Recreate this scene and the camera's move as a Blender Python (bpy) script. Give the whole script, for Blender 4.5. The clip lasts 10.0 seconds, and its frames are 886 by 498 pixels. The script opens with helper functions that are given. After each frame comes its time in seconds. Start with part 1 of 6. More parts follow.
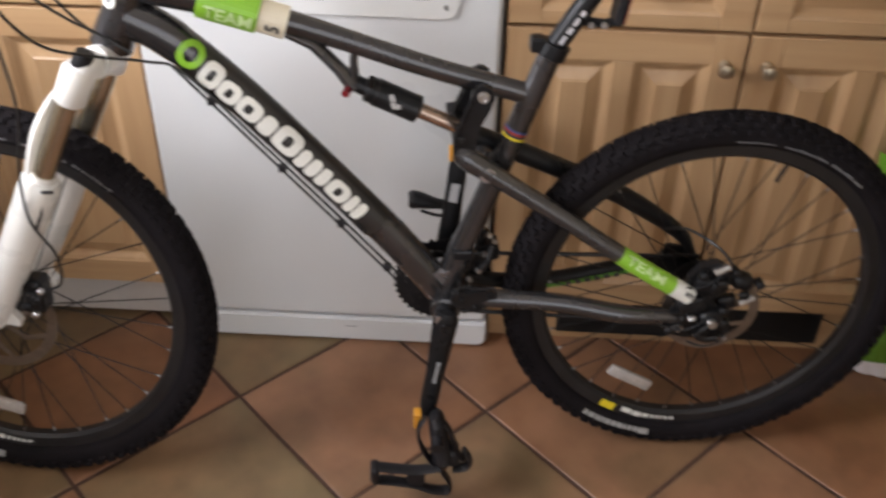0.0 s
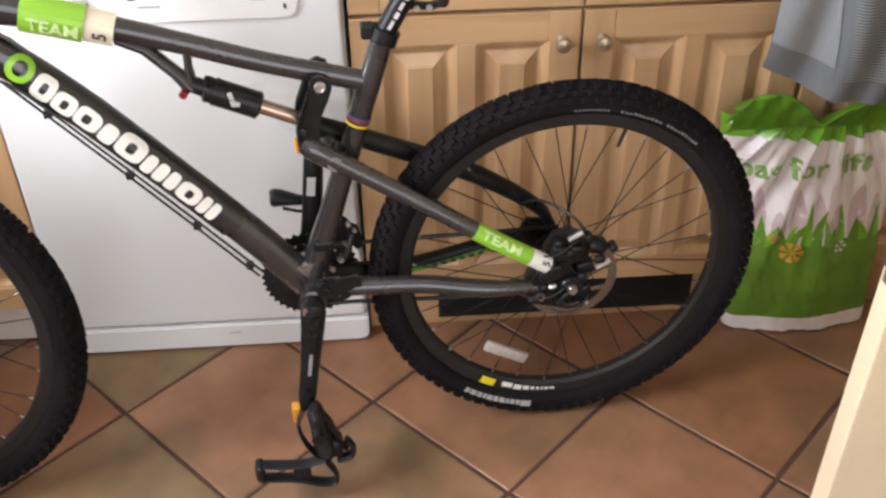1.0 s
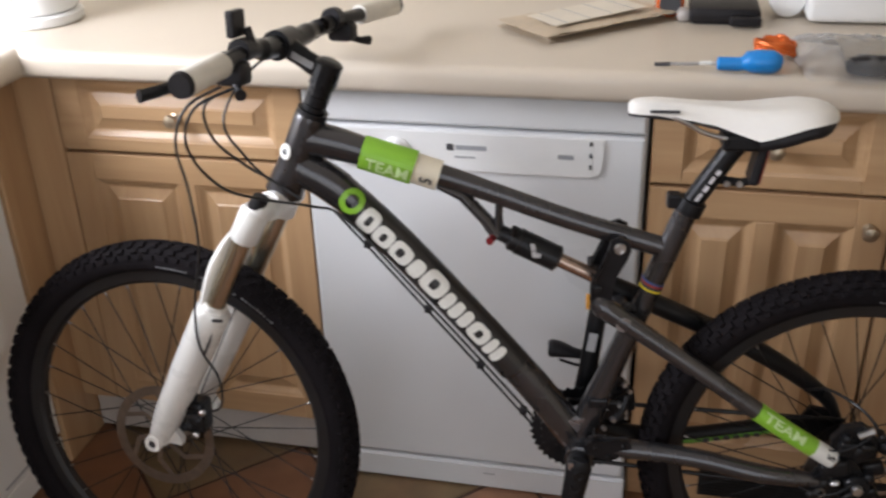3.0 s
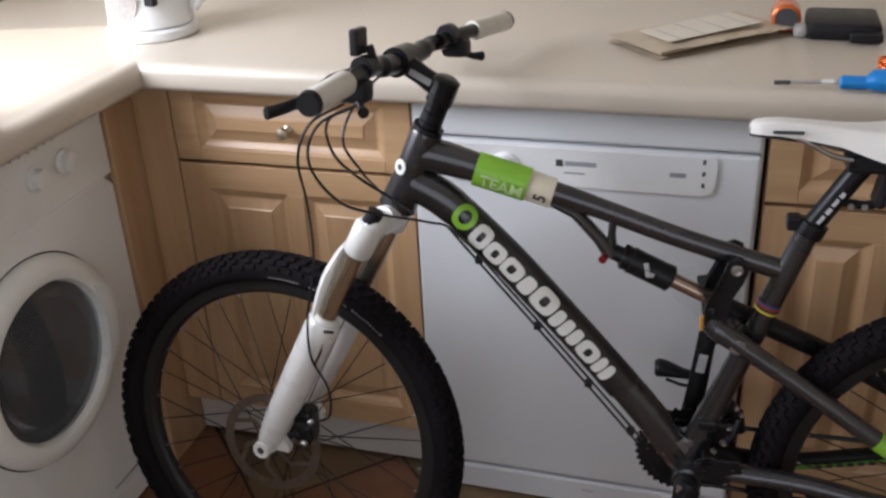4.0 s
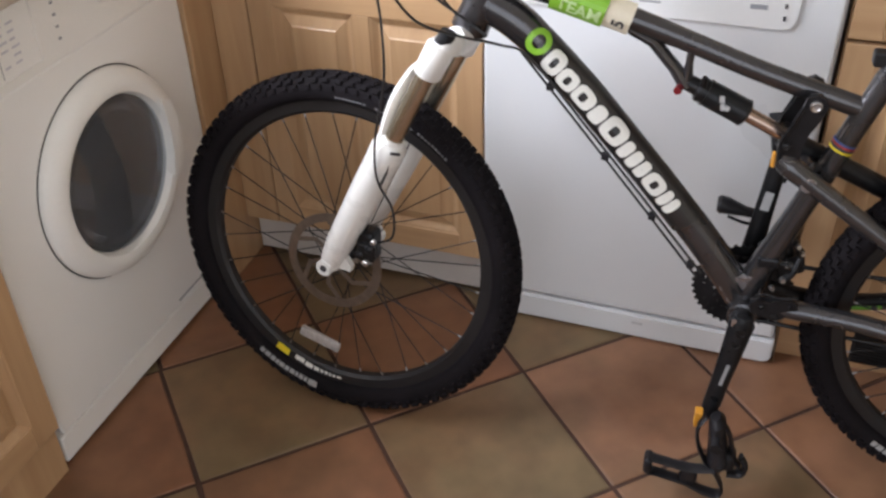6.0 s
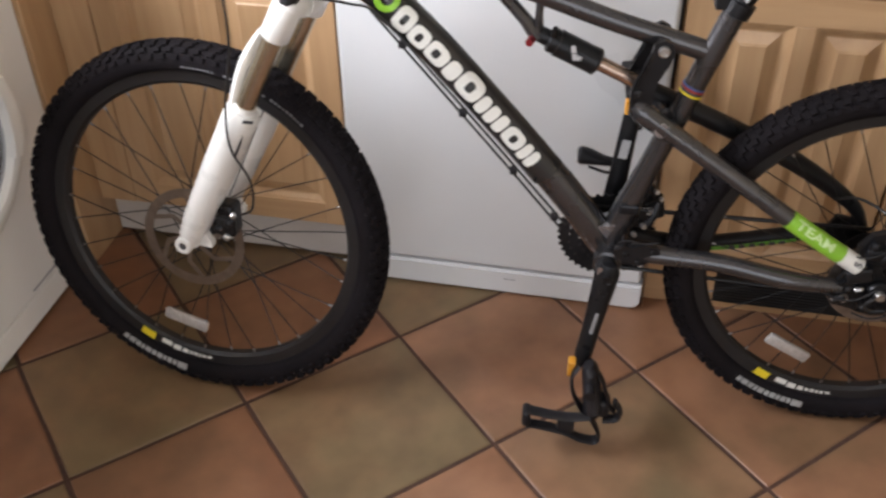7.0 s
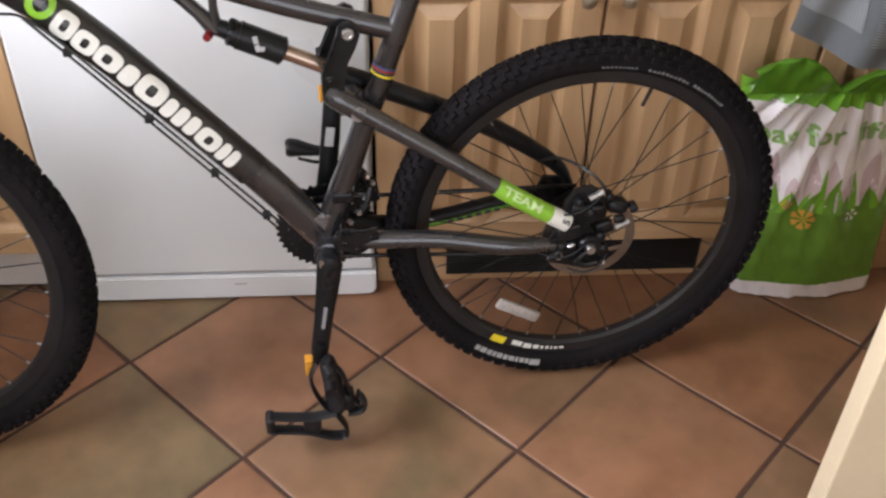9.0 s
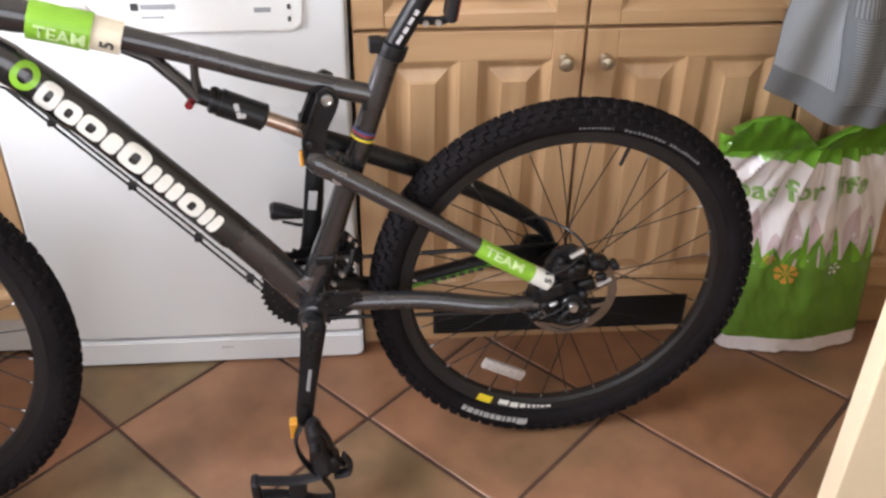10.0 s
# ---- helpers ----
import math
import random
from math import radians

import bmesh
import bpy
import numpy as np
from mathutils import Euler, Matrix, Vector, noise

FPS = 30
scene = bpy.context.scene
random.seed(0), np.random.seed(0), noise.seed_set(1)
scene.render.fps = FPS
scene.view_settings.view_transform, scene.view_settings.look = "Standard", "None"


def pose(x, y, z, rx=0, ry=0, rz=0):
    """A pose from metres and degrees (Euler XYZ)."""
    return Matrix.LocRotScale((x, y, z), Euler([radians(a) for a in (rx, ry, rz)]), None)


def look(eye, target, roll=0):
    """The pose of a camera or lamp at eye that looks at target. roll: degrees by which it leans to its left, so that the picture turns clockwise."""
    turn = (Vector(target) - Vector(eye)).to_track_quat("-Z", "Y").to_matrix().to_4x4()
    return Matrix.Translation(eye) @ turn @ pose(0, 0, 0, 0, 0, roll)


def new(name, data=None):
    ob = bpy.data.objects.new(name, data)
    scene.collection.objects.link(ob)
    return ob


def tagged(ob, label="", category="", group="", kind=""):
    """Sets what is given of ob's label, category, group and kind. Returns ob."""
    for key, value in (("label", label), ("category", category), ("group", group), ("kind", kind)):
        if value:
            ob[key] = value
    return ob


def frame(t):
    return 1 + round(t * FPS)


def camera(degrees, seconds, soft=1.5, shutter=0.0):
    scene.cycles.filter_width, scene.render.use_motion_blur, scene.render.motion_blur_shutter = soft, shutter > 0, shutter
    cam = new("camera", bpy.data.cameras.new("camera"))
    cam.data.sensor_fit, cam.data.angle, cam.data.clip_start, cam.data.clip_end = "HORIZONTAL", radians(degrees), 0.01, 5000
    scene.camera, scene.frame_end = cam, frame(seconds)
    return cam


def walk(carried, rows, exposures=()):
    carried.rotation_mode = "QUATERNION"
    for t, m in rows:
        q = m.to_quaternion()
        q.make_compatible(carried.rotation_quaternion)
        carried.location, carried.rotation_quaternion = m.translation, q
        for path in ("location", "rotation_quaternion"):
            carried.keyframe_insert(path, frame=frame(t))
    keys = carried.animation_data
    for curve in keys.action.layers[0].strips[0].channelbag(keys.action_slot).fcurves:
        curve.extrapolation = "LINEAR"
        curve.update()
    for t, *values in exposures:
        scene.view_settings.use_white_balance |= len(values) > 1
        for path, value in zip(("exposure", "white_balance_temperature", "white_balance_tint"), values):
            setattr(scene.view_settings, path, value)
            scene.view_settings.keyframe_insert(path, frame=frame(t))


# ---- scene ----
cam = camera(48.9, 10.0, 2.5, 0.35)
PATH = [
    (0, (-0.04, -1.478, 1.363), (-0.093, 0.114, 0.153), 1.5),
    (0.5, (0.011, -1.506, 1.352), (0.151, 0.059, 0.114), 1.9),
    (1, (0.075, -1.526, 1.346), (0.16, 0.08, 0.158), -1.1),
    (1.5, (0.058, -1.53, 1.36), (0.046, 0.123, 0.234), -1.3),
    (2, (0.031, -1.527, 1.353), (-0.005, 0.206, 0.356), -0.9),
    (2.5, (0.03, -1.528, 1.348), (-0.199, 0.217, 0.397), -1.3),
    (3, (0.001, -1.556, 1.369), (-0.397, 0.178, 0.454), -1.7),
    (3.2, (-0.011, -1.56, 1.368), (-0.469, 0.166, 0.467), -1.7),
    (4.3, (-0.08, -1.569, 1.402), (-0.673, 0.108, 0.487), -2.5),
    (4.5, (-0.096, -1.576, 1.409), (-0.732, 0.055, 0.442), -2.0),
    (5, (-0.095, -1.581, 1.403), (-0.749, -0.015, 0.344), -2.0),
    (5.2, (-0.096, -1.578, 1.395), (-0.743, -0.034, 0.301), -1.2),
    (6.3, (-0.092, -1.594, 1.357), (-0.613, -0.077, 0.162), -2.1),
    (6.5, (-0.088, -1.589, 1.349), (-0.555, -0.064, 0.142), -1.7),
    (7, (-0.073, -1.567, 1.347), (-0.407, -0.027, 0.114), -0.7),
    (7.5, (-0.055, -1.541, 1.343), (-0.235, 0.011, 0.095), 0.0),
    (8, (-0.029, -1.529, 1.336), (-0.097, 0.028, 0.083), 0.3),
    (8.5, (-0.008, -1.525, 1.33), (0.033, 0.03, 0.073), 1.0),
    (9, (0.005, -1.515, 1.327), (0.139, 0.041, 0.077), 1.7),
    (9.5, (0.021, -1.515, 1.329), (0.194, 0.062, 0.111), 1.6),
    (10, (0.031, -1.523, 1.338), (0.17, 0.103, 0.183), 0.8),
]
EXPOSURES = [(0, -0.3, 6680, 10), (0.5, -0.1, 6680, 10), (1.0, 0.29, 6700, 10), (1.5, -0.02, 6680, 10), (2.0, -0.14, 6620, 10), (2.5, -0.5, 6580, 10), (3.0, -0.68, 6450, 10), (3.2, -0.78, 6400, 10), (4.3, -1.12, 6140, 10), (4.5, -1.13, 6130, 10), (5.0, -0.81, 6120, 10), (5.2, -0.63, 6170, 10), (6.3, -0.18, 6420, 10), (6.5, -0.14, 6530, 10), (7.5, -0.18, 6500, 10), (8.5, 0.04, 6530, 10), (9.5, 0.16, 6500, 10), (10.0, 0.31, 6500, 10)]
walk(cam, [(t, look(eye, target, roll)) for t, eye, target, roll in PATH], EXPOSURES)

# ---- light ----
world = bpy.data.worlds.new("world")
world.use_nodes = True
scene.world = world
wn = world.node_tree.nodes
sky = wn.new("ShaderNodeTexSky")
sky.sky_type, sky.sun_disc, sky.sun_elevation, sky.sun_rotation = "NISHITA", False, radians(56), radians(-105)
world.node_tree.links.new(sky.outputs[0], wn["Background"].inputs[0])
wn["Background"].inputs[1].default_value = 0.12


def area(name, m, sx, sy, power, colour):
    d = bpy.data.lights.new(name, "AREA")
    d.shape, d.size, d.size_y, d.energy, d.color = "RECTANGLE", sx, sy, power, colour
    ob = new(name, d)
    ob.matrix_world = m
    return ob


sun_data = bpy.data.lights.new("sun", "SUN")
sun_data.energy, sun_data.angle, sun_data.color = 5.0, radians(0.6), (1.0, 0.95, 0.87)
sun = new("sun", sun_data)
sun.matrix_world = look((-2.70, -0.72, 4.15), (0, 0, 0))
# the window over the washing machine, and an added fill lamp behind the camera
area("window_daylight", look((-1.66, -0.84, 1.50), (-0.5, -0.60, 0.55)), 1.1, 0.85, 84, (0.91, 0.925, 1.0))
area("south_fill_light", look((0.15, -2.98, 1.20), (-0.6, -0.3, 0.5)), 2.2, 1.7, 25, (0.97, 0.95, 0.97))

# ---- materials ----


def nodes(name):
    m = bpy.data.materials.new(name)
    m.use_nodes = True
    t = m.node_tree
    return m, t, t.nodes["Principled BSDF"]


def mat(name, colour, rough=0.5, metal=0.0, vary=0.12, scale=8.0, fine=90.0, bump=0.15, dist=0.001, coat=0.0, stretch=(1, 1, 1), dark=None, rvary=0.12):
    """A surface with slow mottling, fine grain and a little relief."""
    m, t, b = nodes(name)
    N, K = t.nodes.new, t.links.new
    co = N("ShaderNodeTexCoord")
    mp = N("ShaderNodeMapping")
    mp.inputs["Scale"].default_value = stretch
    K(co.outputs["Object"], mp.inputs[0])
    n1, n2 = N("ShaderNodeTexNoise"), N("ShaderNodeTexNoise")
    n1.inputs["Scale"].default_value, n1.inputs["Detail"].default_value = scale, 4
    n2.inputs["Scale"].default_value, n2.inputs["Detail"].default_value = fine, 3
    K(mp.outputs[0], n1.inputs[0]), K(mp.outputs[0], n2.inputs[0])
    mix = N("ShaderNodeMix")
    mix.data_type = "RGBA"
    lo = dark or [c * (1 - 2 * vary) for c in colour]
    hi = [min(1, c * (1 + vary)) for c in colour]
    mix.inputs["A"].default_value, mix.inputs["B"].default_value = (*lo, 1), (*hi, 1)
    add = N("ShaderNodeMath")
    add.operation = "MULTIPLY_ADD"
    K(n2.outputs[0], add.inputs[0])
    add.inputs[1].default_value = 0.45
    sub = N("ShaderNodeMath")
    sub.operation = "MULTIPLY_ADD"
    K(n1.outputs[0], sub.inputs[0])
    sub.inputs[1].default_value, sub.inputs[2].default_value = 1.5, -0.45
    K(sub.outputs[0], add.inputs[2])
    add.use_clamp = True
    K(add.outputs[0], mix.inputs["Factor"])
    K(mix.outputs["Result"], b.inputs["Base Color"])
    r = N("ShaderNodeMapRange")
    K(n1.outputs[0], r.inputs[0])
    r.inputs["From Min"].default_value, r.inputs["From Max"].default_value = 0.3, 0.7
    r.inputs["To Min"].default_value, r.inputs["To Max"].default_value = max(0.02, rough - rvary * rough), min(1, rough + rvary * rough)
    K(r.outputs[0], b.inputs["Roughness"])
    b.inputs["Metallic"].default_value = metal
    b.inputs["Coat Weight"].default_value = coat
    b.inputs["Coat Roughness"].default_value = 0.12
    if bump:
        bp = N("ShaderNodeBump")
        bp.inputs["Strength"].default_value, bp.inputs["Distance"].default_value = bump, dist
        K(n2.outputs[0], bp.inputs["Height"])
        K(bp.outputs[0], b.inputs["Normal"])
    return m


def wood(name, light, deep, along="z", rough=0.42):
    """Lacquered softwood with grain along one axis."""
    m, t, b = nodes(name)
    N, K = t.nodes.new, t.links.new
    co, mp = N("ShaderNodeTexCoord"), N("ShaderNodeMapping")
    mp.inputs["Scale"].default_value = {"z": (26, 26, 1.6), "x": (1.6, 26, 26)}[along]
    info = N("ShaderNodeObjectInfo")
    off = N("ShaderNodeVectorMath")
    off.operation = "MULTIPLY_ADD"
    K(info.outputs["Random"], off.inputs[0])
    off.inputs[1].default_value = (3, 7, 5)
    K(co.outputs["Object"], off.inputs[2])
    K(off.outputs[0], mp.inputs[0])
    g, f, s = N("ShaderNodeTexNoise"), N("ShaderNodeTexNoise"), N("ShaderNodeTexNoise")
    g.inputs["Scale"].default_value, g.inputs["Detail"].default_value, g.inputs["Distortion"].default_value = 1.0, 3, 0.6
    f.inputs["Scale"].default_value, f.inputs["Detail"].default_value = 5.0, 3
    K(mp.outputs[0], g.inputs[0]), K(mp.outputs[0], f.inputs[0])
    s.inputs["Scale"].default_value = 3.0
    K(off.outputs[0], s.inputs[0])
    a = N("ShaderNodeMath")
    a.operation = "MULTIPLY_ADD"
    K(f.outputs[0], a.inputs[0])
    a.inputs[1].default_value = 0.35
    a2 = N("ShaderNodeMath")
    a2.operation = "MULTIPLY_ADD"
    K(g.outputs[0], a2.inputs[0])
    a2.inputs[1].default_value, a2.inputs[2].default_value = 1.5, -0.55
    K(a2.outputs[0], a.inputs[2])
    a3 = N("ShaderNodeMath")
    a3.operation, a3.use_clamp = "MULTIPLY_ADD", True
    K(s.outputs[0], a3.inputs[0])
    a3.inputs[1].default_value = 0.35
    K(a.outputs[0], a3.inputs[2])
    mix = N("ShaderNodeMix")
    mix.data_type = "RGBA"
    mix.inputs["A"].default_value, mix.inputs["B"].default_value = (*light, 1), (*deep, 1)
    K(a3.outputs[0], mix.inputs["Factor"])
    K(mix.outputs["Result"], b.inputs["Base Color"])
    b.inputs["Roughness"].default_value = rough
    b.inputs["Coat Weight"].default_value, b.inputs["Coat Roughness"].default_value = 0.15, 0.25
    bp = N("ShaderNodeBump")
    bp.inputs["Strength"].default_value, bp.inputs["Distance"].default_value = 0.12, 0.0006
    K(f.outputs[0], bp.inputs["Height"]), K(bp.outputs[0], b.inputs["Normal"])
    return m


def tile_mat(name, c1, c2, c3):
    """Glazed rustic floor tile, clouded in three tones."""
    m, t, b = nodes(name)
    N, K = t.nodes.new, t.links.new
    co, info = N("ShaderNodeTexCoord"), N("ShaderNodeObjectInfo")
    off = N("ShaderNodeVectorMath")
    off.operation = "MULTIPLY_ADD"
    K(info.outputs["Random"], off.inputs[0])
    off.inputs[1].default_value = (31, 17, 9)
    K(co.outputs["Object"], off.inputs[2])
    n1, n2, n3 = N("ShaderNodeTexNoise"), N("ShaderNodeTexNoise"), N("ShaderNodeTexNoise")
    for n, s, d in ((n1, 3.6, 3), (n2, 14.0, 5), (n3, 140.0, 3)):
        n.inputs["Scale"].default_value, n.inputs["Detail"].default_value = s, d
        K(off.outputs[0], n.inputs[0])
    ramp = N("ShaderNodeValToRGB")
    e = ramp.color_ramp.elements
    e[0].position, e[0].color, e[1].position, e[1].color = 0.36, (*c1, 1), 0.66, (*c3, 1)
    k = e.new(0.5)
    k.color = (*c2, 1)
    K(n1.outputs[0], ramp.inputs[0])
    hsv = N("ShaderNodeHueSaturation")
    K(ramp.outputs[0], hsv.inputs["Color"])
    mr = N("ShaderNodeMapRange")
    K(n2.outputs[0], mr.inputs[0])
    mr.inputs["From Min"].default_value, mr.inputs["From Max"].default_value = 0.3, 0.7
    mr.inputs["To Min"].default_value, mr.inputs["To Max"].default_value = 0.82, 1.16
    K(mr.outputs[0], hsv.inputs["Value"])
    K(hsv.outputs[0], b.inputs["Base Color"])
    rr = N("ShaderNodeMapRange")
    K(n2.outputs[0], rr.inputs[0])
    rr.inputs["To Min"].default_value, rr.inputs["To Max"].default_value = 0.34, 0.6
    K(rr.outputs[0], b.inputs["Roughness"])
    mixh = N("ShaderNodeMath")
    mixh.operation = "MULTIPLY_ADD"
    K(n3.outputs[0], mixh.inputs[0])
    mixh.inputs[1].default_value = 0.15
    K(n2.outputs[0], mixh.inputs[2])
    bp = N("ShaderNodeBump")
    bp.inputs["Strength"].default_value, bp.inputs["Distance"].default_value = 0.25, 0.002
    K(mixh.outputs[0], bp.inputs["Height"]), K(bp.outputs[0], b.inputs["Normal"])
    return m


SHEEN = 0.34
PINE = wood("lacquered_pine", (0.590, 0.388, 0.215), (0.420, 0.252, 0.128), "z", SHEEN)
PINE_X = wood("lacquered_pine_across", (0.590, 0.388, 0.215), (0.420, 0.252, 0.128), "x", SHEEN)
BRASS = mat("worn_brass_knob", (0.50, 0.41, 0.30), 0.36, 0.85, 0.15, 60)
WORKTOP = mat("speckled_cream_laminate", (0.58, 0.51, 0.42), 0.32, 0, 0.03, 4, 260, 0, rvary=0.03)
APPLIANCE = mat("white_enamel", (0.72, 0.73, 0.74), 0.30, 0, 0.02, 3, 200, 0.03)
WM_ENAMEL = mat("warm_white_enamel", (0.86, 0.85, 0.82), 0.35, 0, 0.02, 3, 200, 0.03)
WM_PLASTIC = mat("warm_white_plastic", (0.87, 0.86, 0.82), 0.4, 0, 0.03, 6, 150, 0.05)
WHITE_PLASTIC = mat("white_plastic", (0.78, 0.78, 0.77), 0.42, 0, 0.03, 6, 150, 0.05)
GREY_PRINT = mat("grey_print", (0.33, 0.34, 0.36), 0.5, 0, 0.1)
DARK_PRINT = mat("dark_print", (0.05, 0.05, 0.055), 0.5, 0, 0.1)
SEAM = mat("dark_seam", (0.06, 0.06, 0.06), 0.7, 0, 0.1)
PLINTH = mat("pale_plinth_laminate", (0.60, 0.56, 0.52), 0.5, 0, 0.08, 6, 120, 0.1)
GROUT = mat("dark_grout", (0.075, 0.038, 0.026), 0.95, 0, 0.25, 40, 300, 0.5, 0.002)
WALL = mat("cream_wall_paint", (0.66, 0.60, 0.50), 0.8, 0, 0.05, 3, 120, 0.2)
CEILING = mat("white_ceiling_paint", (0.80, 0.78, 0.74), 0.9, 0, 0.03, 3, 120, 0.2)
DOOR_PAINT = mat("cream_door_gloss", (0.74, 0.62, 0.44), 0.45, 0, 0.05, 5, 80, 0.08)
TILES = [
    tile_mat("terracotta_tile", (0.225, 0.106, 0.054), (0.270, 0.136, 0.076), (0.195, 0.110, 0.058)),
    tile_mat("tan_tile", (0.232, 0.126, 0.070), (0.208, 0.122, 0.066), (0.140, 0.100, 0.052)),
    tile_mat("olive_tile", (0.146, 0.104, 0.051), (0.176, 0.118, 0.060), (0.208, 0.120, 0.060)),
    tile_mat("red_tile", (0.212, 0.092, 0.045), (0.234, 0.110, 0.056), (0.180, 0.090, 0.046)),
]
RUBBER_SPEC = 0.1
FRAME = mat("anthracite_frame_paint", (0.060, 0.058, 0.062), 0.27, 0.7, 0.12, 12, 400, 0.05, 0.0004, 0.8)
CAST = mat("bead_blasted_cast_alloy", (0.36, 0.35, 0.36), 0.28, 0.85, 0.15, 40, 300, 0.1)
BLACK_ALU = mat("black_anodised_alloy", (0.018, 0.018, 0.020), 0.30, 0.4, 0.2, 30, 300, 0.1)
BLACK_PLASTIC = mat("black_plastic", (0.014, 0.013, 0.015), 0.42, 0, 0.2, 30, 300, 0.2)
RUBBER = mat("black_tyre_rubber", (0.0115, 0.0095, 0.0110), 0.8, 0, 0.3, 14, 160, 0.4)
RUBBER.node_tree.nodes["Principled BSDF"].inputs["Specular IOR Level"].default_value = RUBBER_SPEC
for m_, level in ((BLACK_ALU, 0.3), (BLACK_PLASTIC, 0.25)):
    m_.node_tree.nodes["Principled BSDF"].inputs["Specular IOR Level"].default_value = level
RIM_BLACK = mat("black_rim_gloss", (0.012, 0.011, 0.012), 0.48, 0.1, 0.2, 20, 200, 0.05)
STEEL = mat("brushed_steel", (0.52, 0.52, 0.53), 0.3, 1.0, 0.1, 40, 300, 0.1)
SPOKE = mat("dark_spoke_steel", (0.030, 0.029, 0.030), 0.40, 0.8, 0.1)
NIPPLE = mat("dull_nipple_steel", (0.30, 0.29, 0.29), 0.4, 0.9, 0.1)
BRONZE = mat("bronzed_stanchion", (0.52, 0.46, 0.36), 0.24, 0.95, 0.08, 10, 200, 0.03)
FORK_WHITE = mat("white_fork_gloss", (0.76, 0.75, 0.72), 0.28, 0, 0.03, 10, 200, 0.03, 0.0004, 0.4)
GREEN = mat("lime_green_decal", (0.24, 0.50, 0.04), 0.35, 0, 0.06)
WHITE_DECAL = mat("white_decal", (0.74, 0.74, 0.70), 0.4, 0, 0.05)
TYRE_PRINT = mat("faded_white_tyre_print", (0.36, 0.36, 0.36), 0.6, 0, 0.2, 60, 300, 0.1)
FADED_PRINT = mat("worn_grey_tyre_print", (0.20, 0.20, 0.21), 0.7, 0, 0.3, 80, 300, 0.1)
CREAM_DECAL = mat("cream_decal", (0.72, 0.66, 0.52), 0.4, 0, 0.05)
YELLOW = mat("yellow_decal", (0.78, 0.62, 0.03), 0.4, 0, 0.05)
ORANGE = mat("amber_plastic", (0.62, 0.28, 0.03), 0.3, 0, 0.08)
PALE_GREY = mat("pale_grey_print", (0.45, 0.45, 0.46), 0.45, 0, 0.1)
RED = mat("red_anodised", (0.22, 0.02, 0.025), 0.35, 0.4, 0.1)
STRIPE_RED = mat("red_stripe", (0.34, 0.035, 0.03), 0.4, 0, 0.05)
BLUE_DECAL = mat("blue_decal", (0.05, 0.08, 0.22), 0.4, 0, 0.05)
CABLE = mat("black_cable_sleeve", (0.015, 0.015, 0.016), 0.4, 0, 0.1)
REFLECTOR = mat("clear_reflector", (0.46, 0.43, 0.41), 0.2, 0.2, 0.15, 120, 400, 0.5)
GRIP = mat("off_white_rubber", (0.68, 0.65, 0.58), 0.6, 0, 0.06, 30, 300, 0.3)
SADDLE = mat("off_white_saddle_leather", (0.78, 0.76, 0.72), 0.5, 0, 0.04, 10, 260, 0.25, 0.0006)
DARK_GLOSS = mat("black_frame_gloss", (0.02, 0.02, 0.021), 0.3, 0.2, 0.15, 12, 300, 0.03, 0.0004, 0.5)
PALE_GREEN = mat("pale_green_print", (0.52, 0.70, 0.33), 0.4, 0, 0.05)
BRICKBLACK = mat("black_vent_plastic", (0.012, 0.011, 0.011), 0.6, 0, 0.2)

# ---- mesh tools ----


def part(name, bm, material, parent=None, label="", smooth=False):
    me = bpy.data.meshes.new(name)
    bm.normal_update()
    bm.to_mesh(me)
    bm.free()
    me.materials.append(material)
    if smooth:
        me.shade_smooth()
        me.set_sharp_from_angle(angle=radians(40))
    ob = new(name, me)
    ob.parent = parent
    if label:
        ob["label"] = label
    return ob


def box(bm, x0, x1, y0, y1, z0, z1, bevel=0.0, seg=2, m=None):
    r = bmesh.ops.create_cube(bm, size=1.0, matrix=Matrix.Translation(((x0 + x1) / 2, (y0 + y1) / 2, (z0 + z1) / 2)) @ Matrix.Diagonal((x1 - x0, y1 - y0, z1 - z0, 1)))
    vs = r["verts"]
    if bevel:
        es = list({e for v in vs for e in v.link_edges})
        o = bmesh.ops.bevel(bm, geom=es, offset=bevel, segments=seg, affect="EDGES", profile=0.5)
        vs = list({v for f in o["faces"] for v in f.verts} | {v for v in vs if v.is_valid})
    if m:
        bmesh.ops.transform(bm, matrix=m, verts=vs)
    return bm


def B(*a, **k):
    return box(bmesh.new(), *a, **k)


def sweep(bm, pts, radii, seg=12, flat=1.0, cap=True, up=Vector((0, 1, 0))):
    """A tube through points; flat squeezes it across the axis named by up."""
    pts = [Vector(p) for p in pts]
    rings = []
    n = len(pts)
    for i, p in enumerate(pts):
        d = (pts[min(i + 1, n - 1)] - pts[max(i - 1, 0)]).normalized()
        u = up if abs(d.dot(up)) < 0.97 else Vector((1, 0, 0.1)).normalized()
        a = (u - d * u.dot(d)).normalized()
        b = d.cross(a)
        r = radii[i] if isinstance(radii, (list, tuple)) else radii
        ra, rb = (r if isinstance(r, (list, tuple)) else (r * flat, r))
        rings.append([bm.verts.new(p + a * (ra * math.cos(2 * math.pi * k / seg)) + b * (rb * math.sin(2 * math.pi * k / seg))) for k in range(seg)])
    for r0, r1 in zip(rings, rings[1:]):
        for k in range(seg):
            bm.faces.new((r0[k], r0[(k + 1) % seg], r1[(k + 1) % seg], r1[k]))
    if cap:
        bm.faces.new(rings[0][::-1]), bm.faces.new(rings[-1])
    return bm


